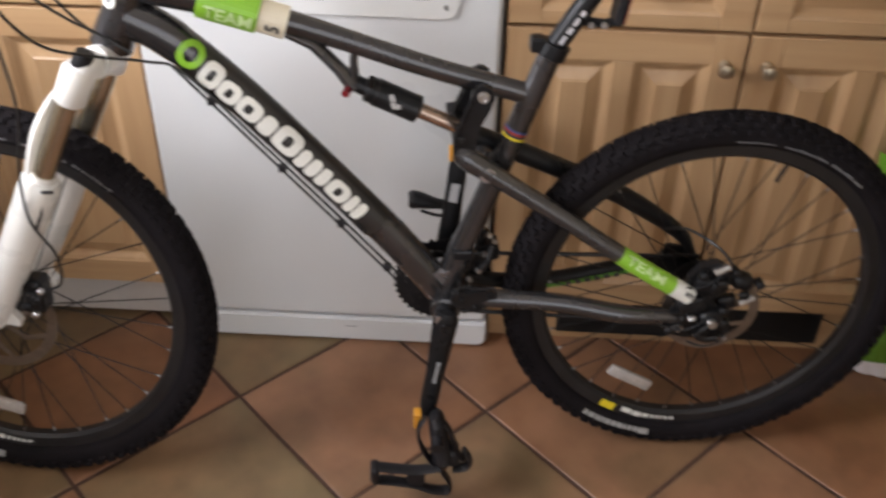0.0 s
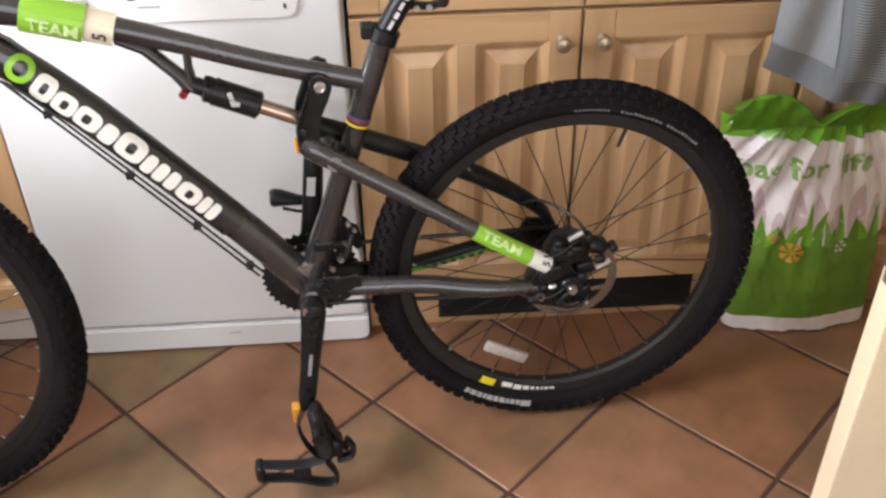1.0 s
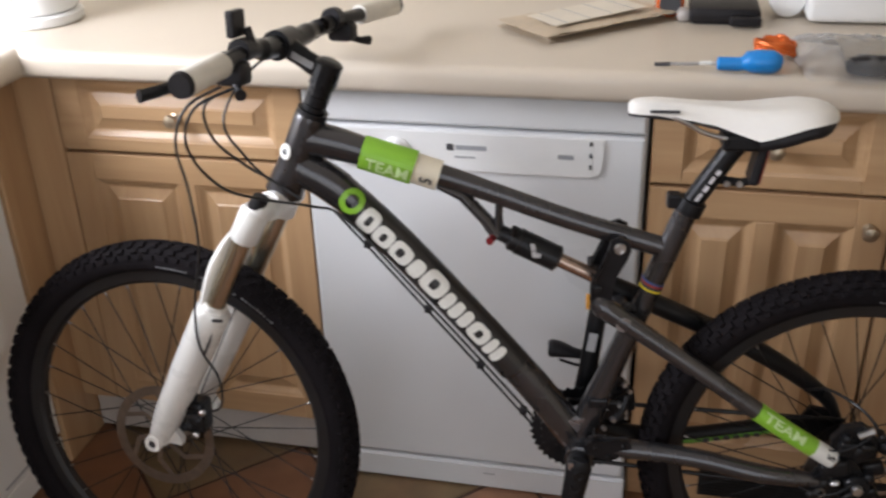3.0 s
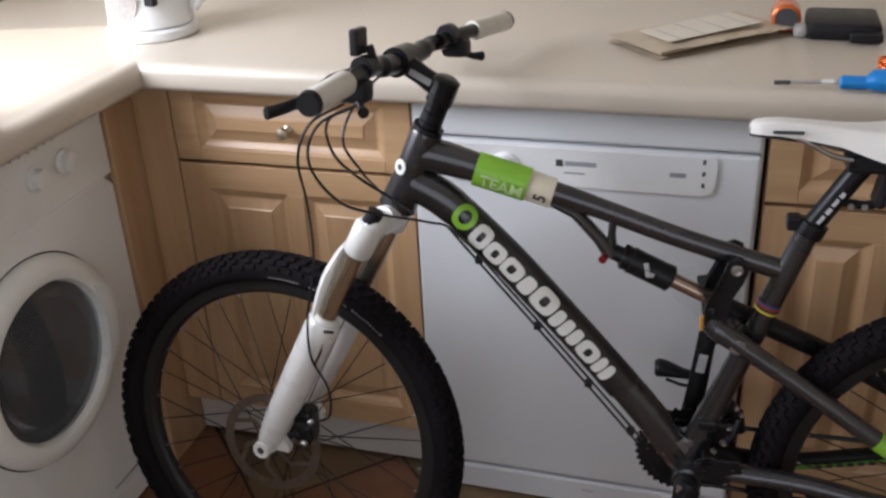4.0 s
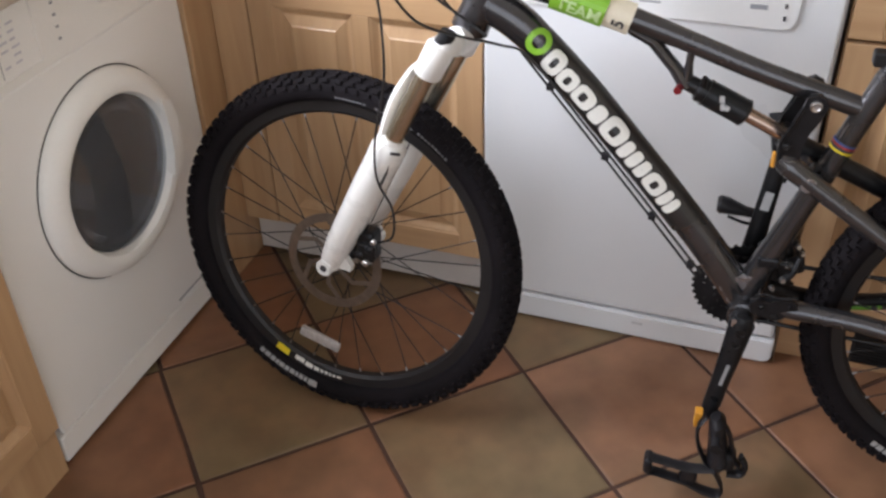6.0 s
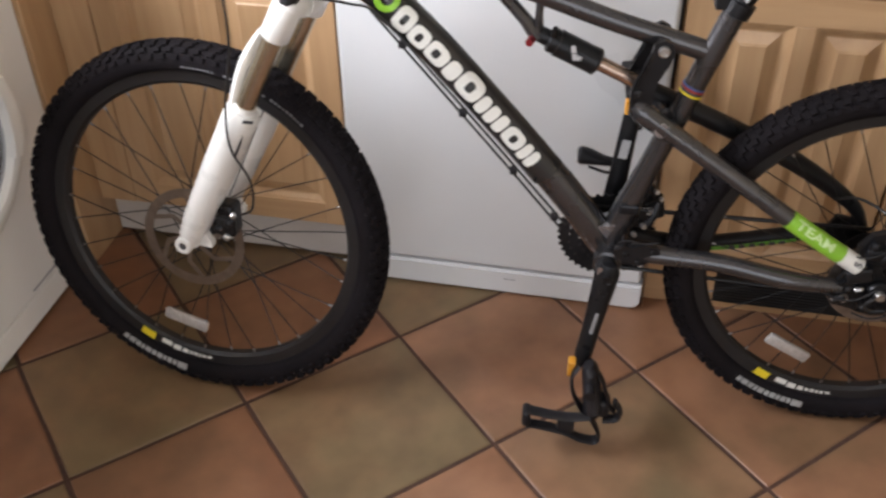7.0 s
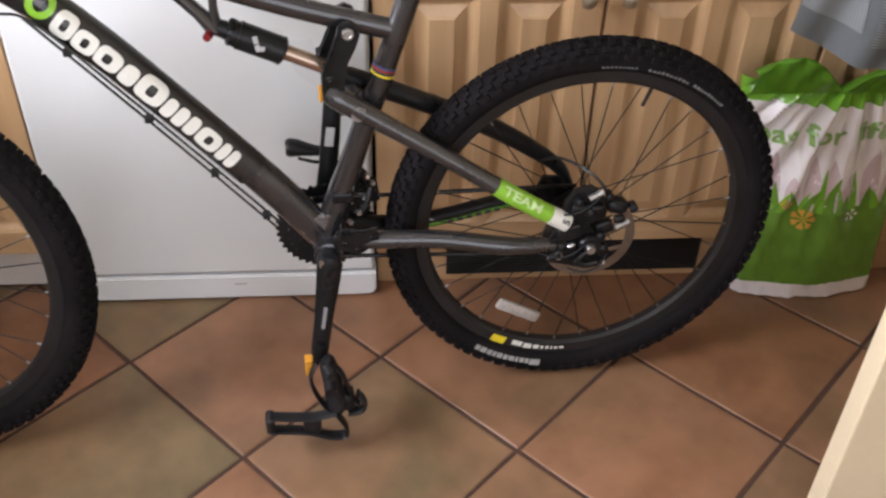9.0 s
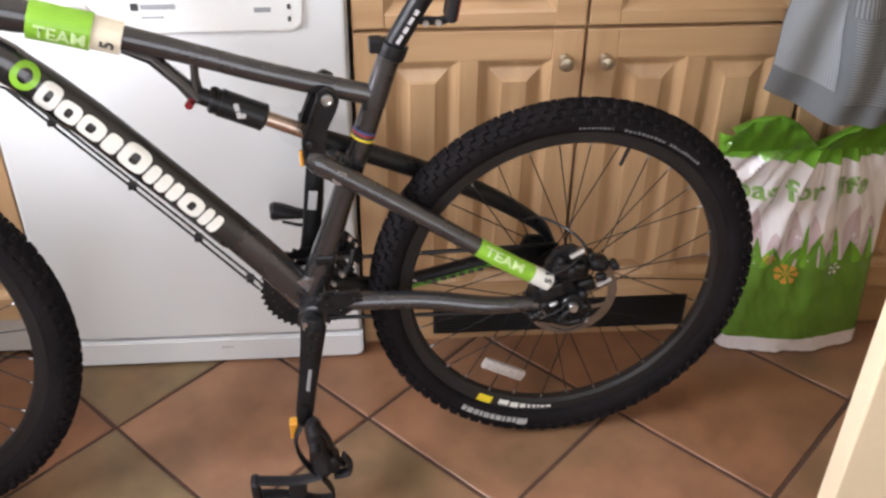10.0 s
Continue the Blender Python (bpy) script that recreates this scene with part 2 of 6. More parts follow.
def curve(pts, steps=6):
    """Points of a smooth line through the given points."""
    P = [Vector(p) for p in pts]
    P = [P[0] * 2 - P[1]] + P + [P[-1] * 2 - P[-2]]
    out = []
    for i in range(1, len(P) - 2):
        for k in range(steps):
            t = k / steps
            a, b, c, d = P[i - 1], P[i], P[i + 1], P[i + 2]
            out.append(0.5 * (2 * b + (c - a) * t + (2 * a - 5 * b + 4 * c - d) * t * t + (3 * b - a - 3 * c + d) * t ** 3))
    return out + [P[-2]]


def lathe(bm, profile, seg=48, m=None, close=False):
    """Turns (radius, y) round the y axis."""
    m = m or Matrix()
    rings = []
    for r, y in profile:
        rings.append([bm.verts.new(m @ Vector((r * math.cos(2 * math.pi * k / seg), y, r * math.sin(2 * math.pi * k / seg)))) for k in range(seg)])
    pairs = list(zip(rings, rings[1:])) + ([(rings[-1], rings[0])] if close else [])
    for a, b in pairs:
        for k in range(seg):
            bm.faces.new((a[k], a[(k + 1) % seg], b[(k + 1) % seg], b[k]))
    if not close:
        for r, ring in ((profile[0][0], rings[0]), (profile[-1][0], rings[-1])):
            if r > 1e-6:
                bm.faces.new(ring)
    bmesh.ops.recalc_face_normals(bm, faces=bm.faces)
    return bm


def prism(bm, outline, y0, y1, m=None):
    """A plate with an outline in x and z, from y0 to y1."""
    m = m or Matrix()
    a = [bm.verts.new(m @ Vector((x, y0, z))) for x, z in outline]
    b = [bm.verts.new(m @ Vector((x, y1, z))) for x, z in outline]
    n = len(outline)
    bm.faces.new(a), bm.faces.new(b[::-1])
    for k in range(n):
        bm.faces.new((a[k], b[k], b[(k + 1) % n], a[(k + 1) % n]))
    bmesh.ops.recalc_face_normals(bm, faces=bm.faces)
    return bm


def thing(name, m, label, category, group=""):
    ob = new(name)
    ob.matrix_world = m
    ob.empty_display_size = 0.05
    return tagged(ob, label, category, group)


# ---- the room ----
WX0, WX1, WY0, WY1, CZ = -1.80, 1.46, -3.25, 0.62, 2.40


def structure(name, bm, material, smooth=False):
    return tagged(part(name, bm, material, None, "", smooth), kind="structure")


floor = structure("floor", B(WX0 - 0.1, WX1 + 0.1, WY0 - 0.1, WY1 + 0.1, -0.12, -0.0035), GROUT)
structure("ceiling", B(WX0 - 0.1, WX1 + 0.1, WY0 - 0.1, WY1 + 0.1, CZ, CZ + 0.1), CEILING)
structure("wall_north", B(WX0 - 0.1, WX1 + 0.1, WY1, WY1 + 0.1, -0.12, CZ), WALL)
structure("wall_east", B(WX1, WX1 + 0.1, WY0, WY1, -0.12, CZ), WALL)
wb = bmesh.new()                      # west wall with the window opening
box(wb, WX0 - 0.1, WX0, WY0, WY1, -0.12, 1.06)
box(wb, WX0 - 0.1, WX0, WY0, WY1, 2.04, CZ)
box(wb, WX0 - 0.1, WX0, WY0, -1.44, 1.06, 2.04)
box(wb, WX0 - 0.1, WX0, 0.12, WY1, 1.06, 2.04)
structure("wall_west", wb, WALL)
sb = bmesh.new()                      # south wall with an opening made for the added fill lamp
box(sb, WX0, -1.00, WY0 - 0.1, WY0, -0.12, CZ)
box(sb, 1.30, WX1, WY0 - 0.1, WY0, -0.12, CZ)
box(sb, -1.00, 1.30, WY0 - 0.1, WY0, 2.15, CZ)
structure("wall_south", sb, WALL)
win = tagged(new("window_1"), "white-framed kitchen window above the worktop", "window", kind="structure")
fb = bmesh.new()
for y0, y1, z0, z1 in ((-1.44, -1.39, 1.06, 2.04), (0.07, 0.12, 1.06, 2.04), (-1.39, 0.07, 1.06, 1.11), (-1.39, 0.07, 1.99, 2.04)):
    box(fb, WX0 - 0.07, WX0 - 0.02, y0, y1, z0, z1, 0.004)
part("window_frame", fb, WHITE_PLASTIC, win)

# ---- fitted kitchen ----
FRONT = 0.0                            # plane of the cabinet doors
TOP = 0.910


def panel(name, ob, x0, x1, z0, z1, y, material, rail=0.053, t=0.019, fields=1, rail_z=None, mid=0.034, lip=0.016, bevel=0.025):
    """A framed front: a backing slab with stiles and rails, and in each opening a moulded lip falling to a valley, then a bevel rising to a flat raised field; its face at y."""
    rail_z = rail_z or rail
    d = part(name, B(x0 + 0.002, x1 - 0.002, y + 0.0135, y + t, z0 + 0.002, z1 - 0.002), material, ob)
    wide = (x1 - x0 - 2 * rail - (fields - 1) * mid) / fields
    yb = y + 0.0135
    stiles = [(x0, x0 + rail), (x1 - rail, x1)] + [(x0 + rail + n * (wide + mid) - mid, x0 + rail + n * (wide + mid)) for n in range(1, fields)]
    for k, (a, b) in enumerate(stiles):
        part("stile", B(a, b, y, yb, z0 if k < 2 else z0 + rail_z, z1 if k < 2 else z1 - rail_z, 0.0016), material, d)
    for a, b in ((z0, z0 + rail_z), (z1 - rail_z, z1)):
        part("rail", B(x0 + rail, x1 - rail, y + 0.0004, yb, a, b, 0.0016), PINE_X, d)
    for n in range(fields):
        fx = x0 + rail + n * (wide + mid)
        a, b, c, e = fx - 0.001, fx + wide + 0.001, z0 + rail_z - 0.001, z1 - rail_z + 0.001
        k = min(1.0, (e - c) / (2 * (lip + bevel) + 0.012))
        bm = bmesh.new()
        rings = []
        for i, depth in ((0.0, 0.0018), (lip * 0.35 * k, 0.0040), (lip * 0.75 * k, 0.0090), (lip * k, 0.0112), ((lip + 0.003) * k, 0.0112), ((lip + bevel * 0.9) * k, 0.0036), ((lip + bevel) * k, 0.0012), ((lip + bevel) * k + 0.002, 0.0008)):
            rings.append([bm.verts.new((x, y + depth, z)) for x, z in ((a + i, c + i), (b - i, c + i), (b - i, e - i), (a + i, e - i))])
        for r0, r1 in zip(rings, rings[1:]):
            for q in range(4):
                bm.faces.new((r0[q], r0[(q + 1) % 4], r1[(q + 1) % 4], r1[q]))
        bm.faces.new(rings[-1])
        part("raised_field", bm, material, d)
    return d


def knob(parent, x, y, z, s=0.86):
    bm = lathe(bmesh.new(), [(0.011 * s, 0), (0.0115 * s, -0.003), (0.006 * s, -0.006), (0.0065 * s, -0.013), (0.0135 * s, -0.018), (0.0155 * s, -0.023), (0.0135 * s, -0.028), (0.006 * s, -0.0305), (0, -0.031)], 20, Matrix.Translation((x, y, z)))
    return part("knob", bm, BRASS, parent, "turned brass knob", True)


def unit(x0, x1, doors, drawers, label, knob_side):
    ob = thing("base_cabinet", pose(x0, 0, 0), label, "cabinet", "fitted base cabinets")
    w = x1 - x0
    cb = bmesh.new()
    box(cb, 0.001, w - 0.001, FRONT + 0.021, 0.60, 0.118, 0.868)
    part("carcass", cb, PINE, ob)
    dw = w / doors
    for i in range(doors):
        d = panel("door", ob, i * dw + 0.003, (i + 1) * dw - 0.003, 0.122, 0.697, FRONT, PINE, 0.053, 0.019, 2)
        side = knob_side if doors == 1 else (1 if i == 0 else -1)
        if side:
            knob(d, (i * dw + 0.0345) if side < 0 else ((i + 1) * dw - 0.0345), FRONT, 0.645)
    ww = w / drawers
    for i in range(drawers):
        d = panel("drawer_front", ob, i * ww + 0.003, (i + 1) * ww - 0.003, 0.705, 0.858, FRONT, PINE_X, 0.052, rail_z=0.024)
        knob(d, (i + 0.5) * ww, FRONT, 0.778)
    return ob


cab = unit(0.004, 0.794, 2, 2, "two-door pine base cabinet with two drawers and brass knobs", 0)
unit(0.798, 1.398, 1, 1, "single-door pine base cabinet behind the shopping bag", -1)
unit(-1.098, -0.606, 1, 1, "single-door pine base cabinet beside the dishwasher", 0)

part("end_panel", B(0.0030, 0.0036, 0.004, 0.58, 0.0, 0.868), PINE, cab)
plinth = tagged(part("plinth", B(0.003, 1.394, 0.036, 0.054, 0.0, 0.117), PINE_X), kind="structure")
tagged(part("plinth_left", B(-1.178, -0.606, 0.040, 0.058, 0.010, 0.117, 0.004), PLINTH), kind="structure")
vent = thing("plinth_vent", pose(0.146, 0.036, -0.006), "long black ventilation grille set into the pine plinth", "vent")
part("backing", B(0, 0.530, -0.003, 0.0, 0.022, 0.106), BRICKBLACK, vent)
for k in range(11):
    part("slat", B(0.006, 0.524, -0.006, -0.003, 0.025 + k * 0.0074, 0.028 + k * 0.0074), BRICKBLACK, vent)
tagged(part("filler_panel", B(-1.200, -1.182, -0.086, 0.062, 0.0, 0.868, 0.002), PINE), kind="structure")
tagged(part("filler_strip", B(-1.181, -1.100, 0.003, 0.021, 0.118, 0.868, 0.002), PINE), kind="structure")

# worktop: one L-shaped slab with a rounded front edge
wt = bmesh.new()
prof = [(0.60, TOP - 0.038), (-0.024, TOP - 0.038), (-0.024, TOP - 0.053), (-0.040, TOP - 0.053), (-0.047, TOP - 0.049), (-0.050, TOP - 0.042), (-0.0505, TOP - 0.022)] + [(-0.0300 - 0.0205 * math.cos(a), TOP - 0.022 + 0.022 * math.sin(a)) for a in [math.pi * 0.5 * k / 6 for k in range(1, 7)]] + [(0.60, TOP)]
a = [wt.verts.new((-1.112 - (y + 0.05 if y < 0.5 else 0.65) * 1.0, y, z)) for y, z in prof]
b = [wt.verts.new((1.40, y, z)) for y, z in prof]
for k in range(len(prof)):
    wt.faces.new((a[k], b[k], b[(k + 1) % len(prof)], a[(k + 1) % len(prof)]))
wt.faces.new(a), wt.faces.new(b)
c = [wt.verts.new((-1.112 - (y + 0.05 if y < 0.5 else 0.65), -2.2, z)) for y, z in prof]
for k in range(len(prof)):
    wt.faces.new((a[k], c[k], c[(k + 1) % len(prof)], a[(k + 1) % len(prof)]))
wt.faces.new(c)
bmesh.ops.recalc_face_normals(wt, faces=wt.faces)
tagged(part("worktop", wt, WORKTOP, None, "", True), "cream speckled laminate worktop with a rounded front edge", "worktop", kind="structure")


def dishwasher():
    ob = thing("dishwasher", pose(-0.604, 0.0, 0.0), "white freestanding dishwasher under the worktop", "dishwasher")
    w = 0.600
    part("body", B(0.001, w + 0.003, 0.014, 0.58, 0.03, 0.845, 0.003), APPLIANCE, ob)
    part("lid", B(0.0, w, -0.004, 0.58, 0.790, 0.846, 0.006, 3), APPLIANCE, ob)
    d = bmesh.new()
    box(d, 0.0, w, -0.006, 0.022, 0.067, 0.7845, 0.006, 3)
    door = part("door", d, APPLIANCE, ob)
    hb = bmesh.new()
    rim = []
    for cx, cz, r, a0 in ((w - 0.076, 0.770, 0.010, 0), (0.057, 0.770, 0.010, 90), (0.070, 0.733, 0.024, 180), (w - 0.092, 0.733, 0.024, 270)):
        rim += [(cx + r * math.cos(radians(a0 + 15 * q)), cz + r * math.sin(radians(a0 + 15 * q))) for q in range(7)]
    prism(hb, rim, -0.0085, -0.005)
    mid = (w / 2 - 0.01, 0.746)
    prism(hb, [(mid[0] + (x - mid[0]) * 0.992, mid[1] + (z - mid[1]) * 0.965) for x, z in rim], -0.0105, -0.0083)
    part("control_panel", hb, WHITE_PLASTIC, ob, "raised white control panel")
    part("badge", B(0.262, 0.274, -0.0113, -0.0105, 0.748, 0.760), DARK_PRINT, ob)
    part("badge_bar", B(0.278, 0.332, -0.0113, -0.0105, 0.750, 0.758), GREY_PRINT, ob)
    part("badge_bar", B(0.276, 0.312, -0.0113, -0.0105, 0.735, 0.738), GREY_PRINT, ob)
    part("programme_print", B(0.455, 0.482, -0.0113, -0.0105, 0.742, 0.750), GREY_PRINT, ob)
    for z in (0.772, 0.751, 0.730):
        part("indicator", B(0.508, 0.513, -0.0115, -0.0105, z - 0.004, z + 0.004), DARK_PRINT, ob)
    kn = lathe(bmesh.new(), [(0.026, 0), (0.026, -0.004), (0.021, -0.006), (0.020, -0.016), (0.017, -0.018), (0, -0.018)], 32, Matrix.Translation((0.172, -0.0105, 0.742)))
    part("dial", kn, WHITE_PLASTIC, ob, "white round dial", True)
    k = bmesh.new()
    foot = [(0.0, 0.0620), (0.0, 0.021)] + [(0.018 - 0.018 * math.cos(radians(q * 18)), 0.021 - 0.018 * math.sin(radians(q * 18))) for q in range(1, 6)]
    foot += [(w + 0.005 - x, z) for x, z in foot[::-1]]
    prism(k, foot, -0.010, 0.022)
    bmesh.ops.bevel(k, geom=[e for e in k.edges if all(v.co.y < 0 for v in e.verts)], offset=0.004, segments=2, affect="EDGES")
    part("kick_plate", k, APPLIANCE, ob)
    part("badge", B(0.322, 0.346, -0.0108, -0.0095, 0.040, 0.042), GREY_PRINT, ob)
    return ob


dishwasher()


def washing_machine():
    # local x runs along the front, local y goes into the machine
    ob = thing("washing_machine", pose(-1.19, -0.685, 0.0, 0, 0, 90), "white front-loading washing machine with dark laundry inside", "washing machine")
    w = 0.595
    fb = bmesh.new()                  # front panel with the round opening through it
    n, cx, cz, r = 72, 0.306, 0.459, 0.147
    loops = []
    for y, inset in ((0.0, 0.003), (0.003, 0.0), (0.020, 0.0)):
        ring = []
        for k in range(n):
            a = 2 * math.pi * (k + 0.5) / n
            c, q = math.cos(a), math.sin(a)
            f = min(((w - inset - cx) if c > 0 else (cx - inset)) / max(abs(c), 1e-6), ((0.7025 - inset - cz) if q > 0 else (cz - 0.075 - inset)) / max(abs(q), 1e-6))
            ring.append(fb.verts.new((cx + c * f, y, cz + q * f)))
        loops.append(ring)
    hole = [[fb.verts.new((cx + r * math.cos(2 * math.pi * (k + 0.5) / n), y, cz + r * math.sin(2 * math.pi * (k + 0.5) / n))) for k in range(n)] for y in (0.0, 0.020)]
    for r0, r1 in ((hole[0], loops[0]), (loops[0], loops[1]), (loops[1], loops[2]), (loops[2], hole[1]), (hole[1], hole[0])):
        for k in range(n):
            fb.faces.new((r0[k], r0[(k + 1) % n], r1[(k + 1) % n], r1[k]))
    bmesh.ops.recalc_face_normals(fb, faces=fb.faces)
    front = part("front_panel", fb, WM_ENAMEL, ob)
    bb = bmesh.new()
    for a in ((0.003, 0.015, 0.0205, 0.50, 0.02, 0.850), (w - 0.015, w - 0.003, 0.0205, 0.50, 0.02, 0.850), (0.015, w - 0.015, 0.0205, 0.50, 0.838, 0.850), (0.015, w - 0.015, 0.0205, 0.50, 0.02, 0.032), (0.015, w - 0.015, 0.488, 0.50, 0.032, 0.838)):
        box(bb, *a)
    part("body", bb, WM_ENAMEL, ob)
    part("control_panel", B(0, w, -0.001, 0.02, 0.7035, 0.842, 0.003, 2), WM_PLASTIC, ob)
    part("kick_plate", B(0, w, 0.001, 0.02, 0.012, 0.071, 0.004), WM_PLASTIC, ob)
    m = Matrix.Translation((0.306, 0.0, 0.459))
    ring = lathe(bmesh.new(), [(0.194, 0.002), (0.193, -0.008), (0.188, -0.018), (0.176, -0.026), (0.160, -0.030), (0.150, -0.027), (0.145, -0.012), (0.143, 0.03)], 72, m)
    d = part("door", ring, WM_PLASTIC, ob, "round white porthole door", True)
    part("door_gap", lathe(bmesh.new(), [(0.1968, 0.0), (0.1968, -0.0012), (0.1945, -0.0012), (0.1945, 0.0)], 72, m), SEAM, ob)
    dome = [(0.1445, -0.014), (0.133, -0.010), (0.117, 0.004), (0.098, 0.026), (0.070, 0.040), (0.035, 0.046), (0.001, 0.047)]
    gl = lathe(bmesh.new(), dome, 48, m)
    bmesh.ops.solidify(gl, geom=list(gl.faces), thickness=0.003)
    bmesh.ops.recalc_face_normals(gl, faces=gl.faces)
    part("door_glass", gl, GLASS, d, "dark domed glass", True).visible_shadow = False
    dr = lathe(bmesh.new(), [(0.147, 0.028), (0.152, 0.05), (0.180, 0.055), (0.180, 0.30), (0.0, 0.305)], 40, m)
    part("drum", dr, DRUM, ob, "", True)
    part("door_handle", prism(bmesh.new(), [(0.434, 0.385), (0.454, 0.380), (0.474, 0.405), (0.480, 0.485), (0.468, 0.532), (0.440, 0.545), (0.450, 0.475), (0.446, 0.425)], -0.034, -0.012), WM_PLASTIC, d, "moulded grip")
    sb = bmesh.new()
    box(sb, 0.03, 0.215, -0.005, 0.0, 0.722, 0.826, 0.006, 3)
    part("detergent_drawer", sb, WM_PLASTIC, ob)
    for k in range(6):
        for x, n in ((0.048, 3), (0.134, 2)):
            for q in range(n):
                if (k * 5 + q * 3 + n) % 7:
                    part("print_bar", B(x + q * 0.024, x + q * 0.024 + 0.012 + 0.002 * ((k + q) % 4), -0.0054, -0.005, 0.740 + k * 0.0125, 0.7435 + k * 0.0125), PALE_PRINT, ob)
    part("print_line", B(0.125, 0.1265, -0.0056, -0.005, 0.728, 0.815), GREY_PRINT, ob)
    for k in range(4):
        part("indicator", B(0.262, 0.268, -0.0032, -0.002, 0.735 + k * 0.02, 0.739 + k * 0.02), GREY_PRINT, ob)
    for k in range(6):
        part("programme_mark", B(0.34 + k * 0.022, 0.344 + k * 0.022, -0.0032, -0.002, 0.822, 0.830), GREY_PRINT, ob)
    for x in (0.39, 0.47):
        part("dial", lathe(bmesh.new(), [(0.024, 0), (0.024, -0.003), (0.018, -0.005), (0.017, -0.018), (0, -0.02)], 28, Matrix.Translation((x, -0.002, 0.775))), WM_PLASTIC, ob, "white round dial", True)
    part("filter_flap", B(0.40, 0.55, -0.0012, 0.0, 0.086, 0.090), GREY_PRINT, ob)
    return ob


GLASS, gt, gb = nodes("door_glass")
gb.inputs["Base Color"].default_value = (0.62, 0.64, 0.68, 1)
gb.inputs["Specular IOR Level"].default_value, gb.inputs["Coat Weight"].default_value = 0.9, 0.6
gb.inputs["Transmission Weight"].default_value, gb.inputs["Roughness"].default_value, gb.inputs["IOR"].default_value = 0.9, 0.04, 1.45
DRUM = mat("drum_steel", (0.06, 0.06, 0.065), 0.4, 0.8, 0.2, 40)
PALE_PRINT = mat("pale_lilac_print", (0.60, 0.59, 0.63), 0.5, 0, 0.08, 60)
washing_machine()
lb = bmesh.new()
for k, (x, z, r) in enumerate(((0.235, 0.352, 0.050), (0.285, 0.345, 0.055), (0.34, 0.350, 0.055), (0.265, 0.385, 0.045), (0.375, 0.372, 0.045))):
    bmesh.ops.create_icosphere(lb, subdivisions=3, radius=r, matrix=Matrix.Translation((x, 0.088, z)) @ Matrix.Diagonal((1.2, 0.8, 0.8, 1)))
for v in lb.verts:
    v.co += Vector((noise.noise(v.co * 30), noise.noise(v.co * 31 + Vector((5, 0, 0))), noise.noise(v.co * 29))) * 0.012
lo = part("laundry", lb, mat("dark_red_laundry", (0.62, 0.10, 0.12), 0.9, 0, 0.4, 20), None, "", True)
lo.matrix_world = pose(-1.19, -0.685, 0.0, 0, 0, 90)
tagged(lo, "dark red laundry lying in the drum", "laundry")
# pine unit beyond the washing machine
pu = thing("base_cabinet", pose(-1.170, -1.30, 0, 0, 0, 90), "pine base cabinet beside the washing machine", "cabinet", "fitted base cabinets")
part("carcass", B(0.0, 0.608, 0.02, 0.55, 0.0, 0.868), PINE, pu)
panel("door", pu, 0.003, 0.604, 0.122, 0.86, 0.0, PINE)

# ---- the mountain bike: local x to the rear, y away from its left side, z up; origin under the rear axle ----
bike = thing("mountain_bike", pose(0.3515, -0.2237, 0.0, -2.5, 0, 5.0), "anthracite full-suspension mountain bike with white fork and lime green decals", "bicycle")
R_TYRE, AX = 0.333, 0.333
HEAD_UP = Vector((0.39, 0, 0.92)).normalized()
HEAD = Vector((-0.867, 0, 0.832))
STEER = Matrix.Translation(HEAD) @ Matrix.Rotation(radians(-10), 4, HEAD_UP) @ Matrix.Translation(-HEAD)


def shaped(bm, m):
    bmesh.ops.transform(bm, matrix=m, verts=bm.verts)
    return bm


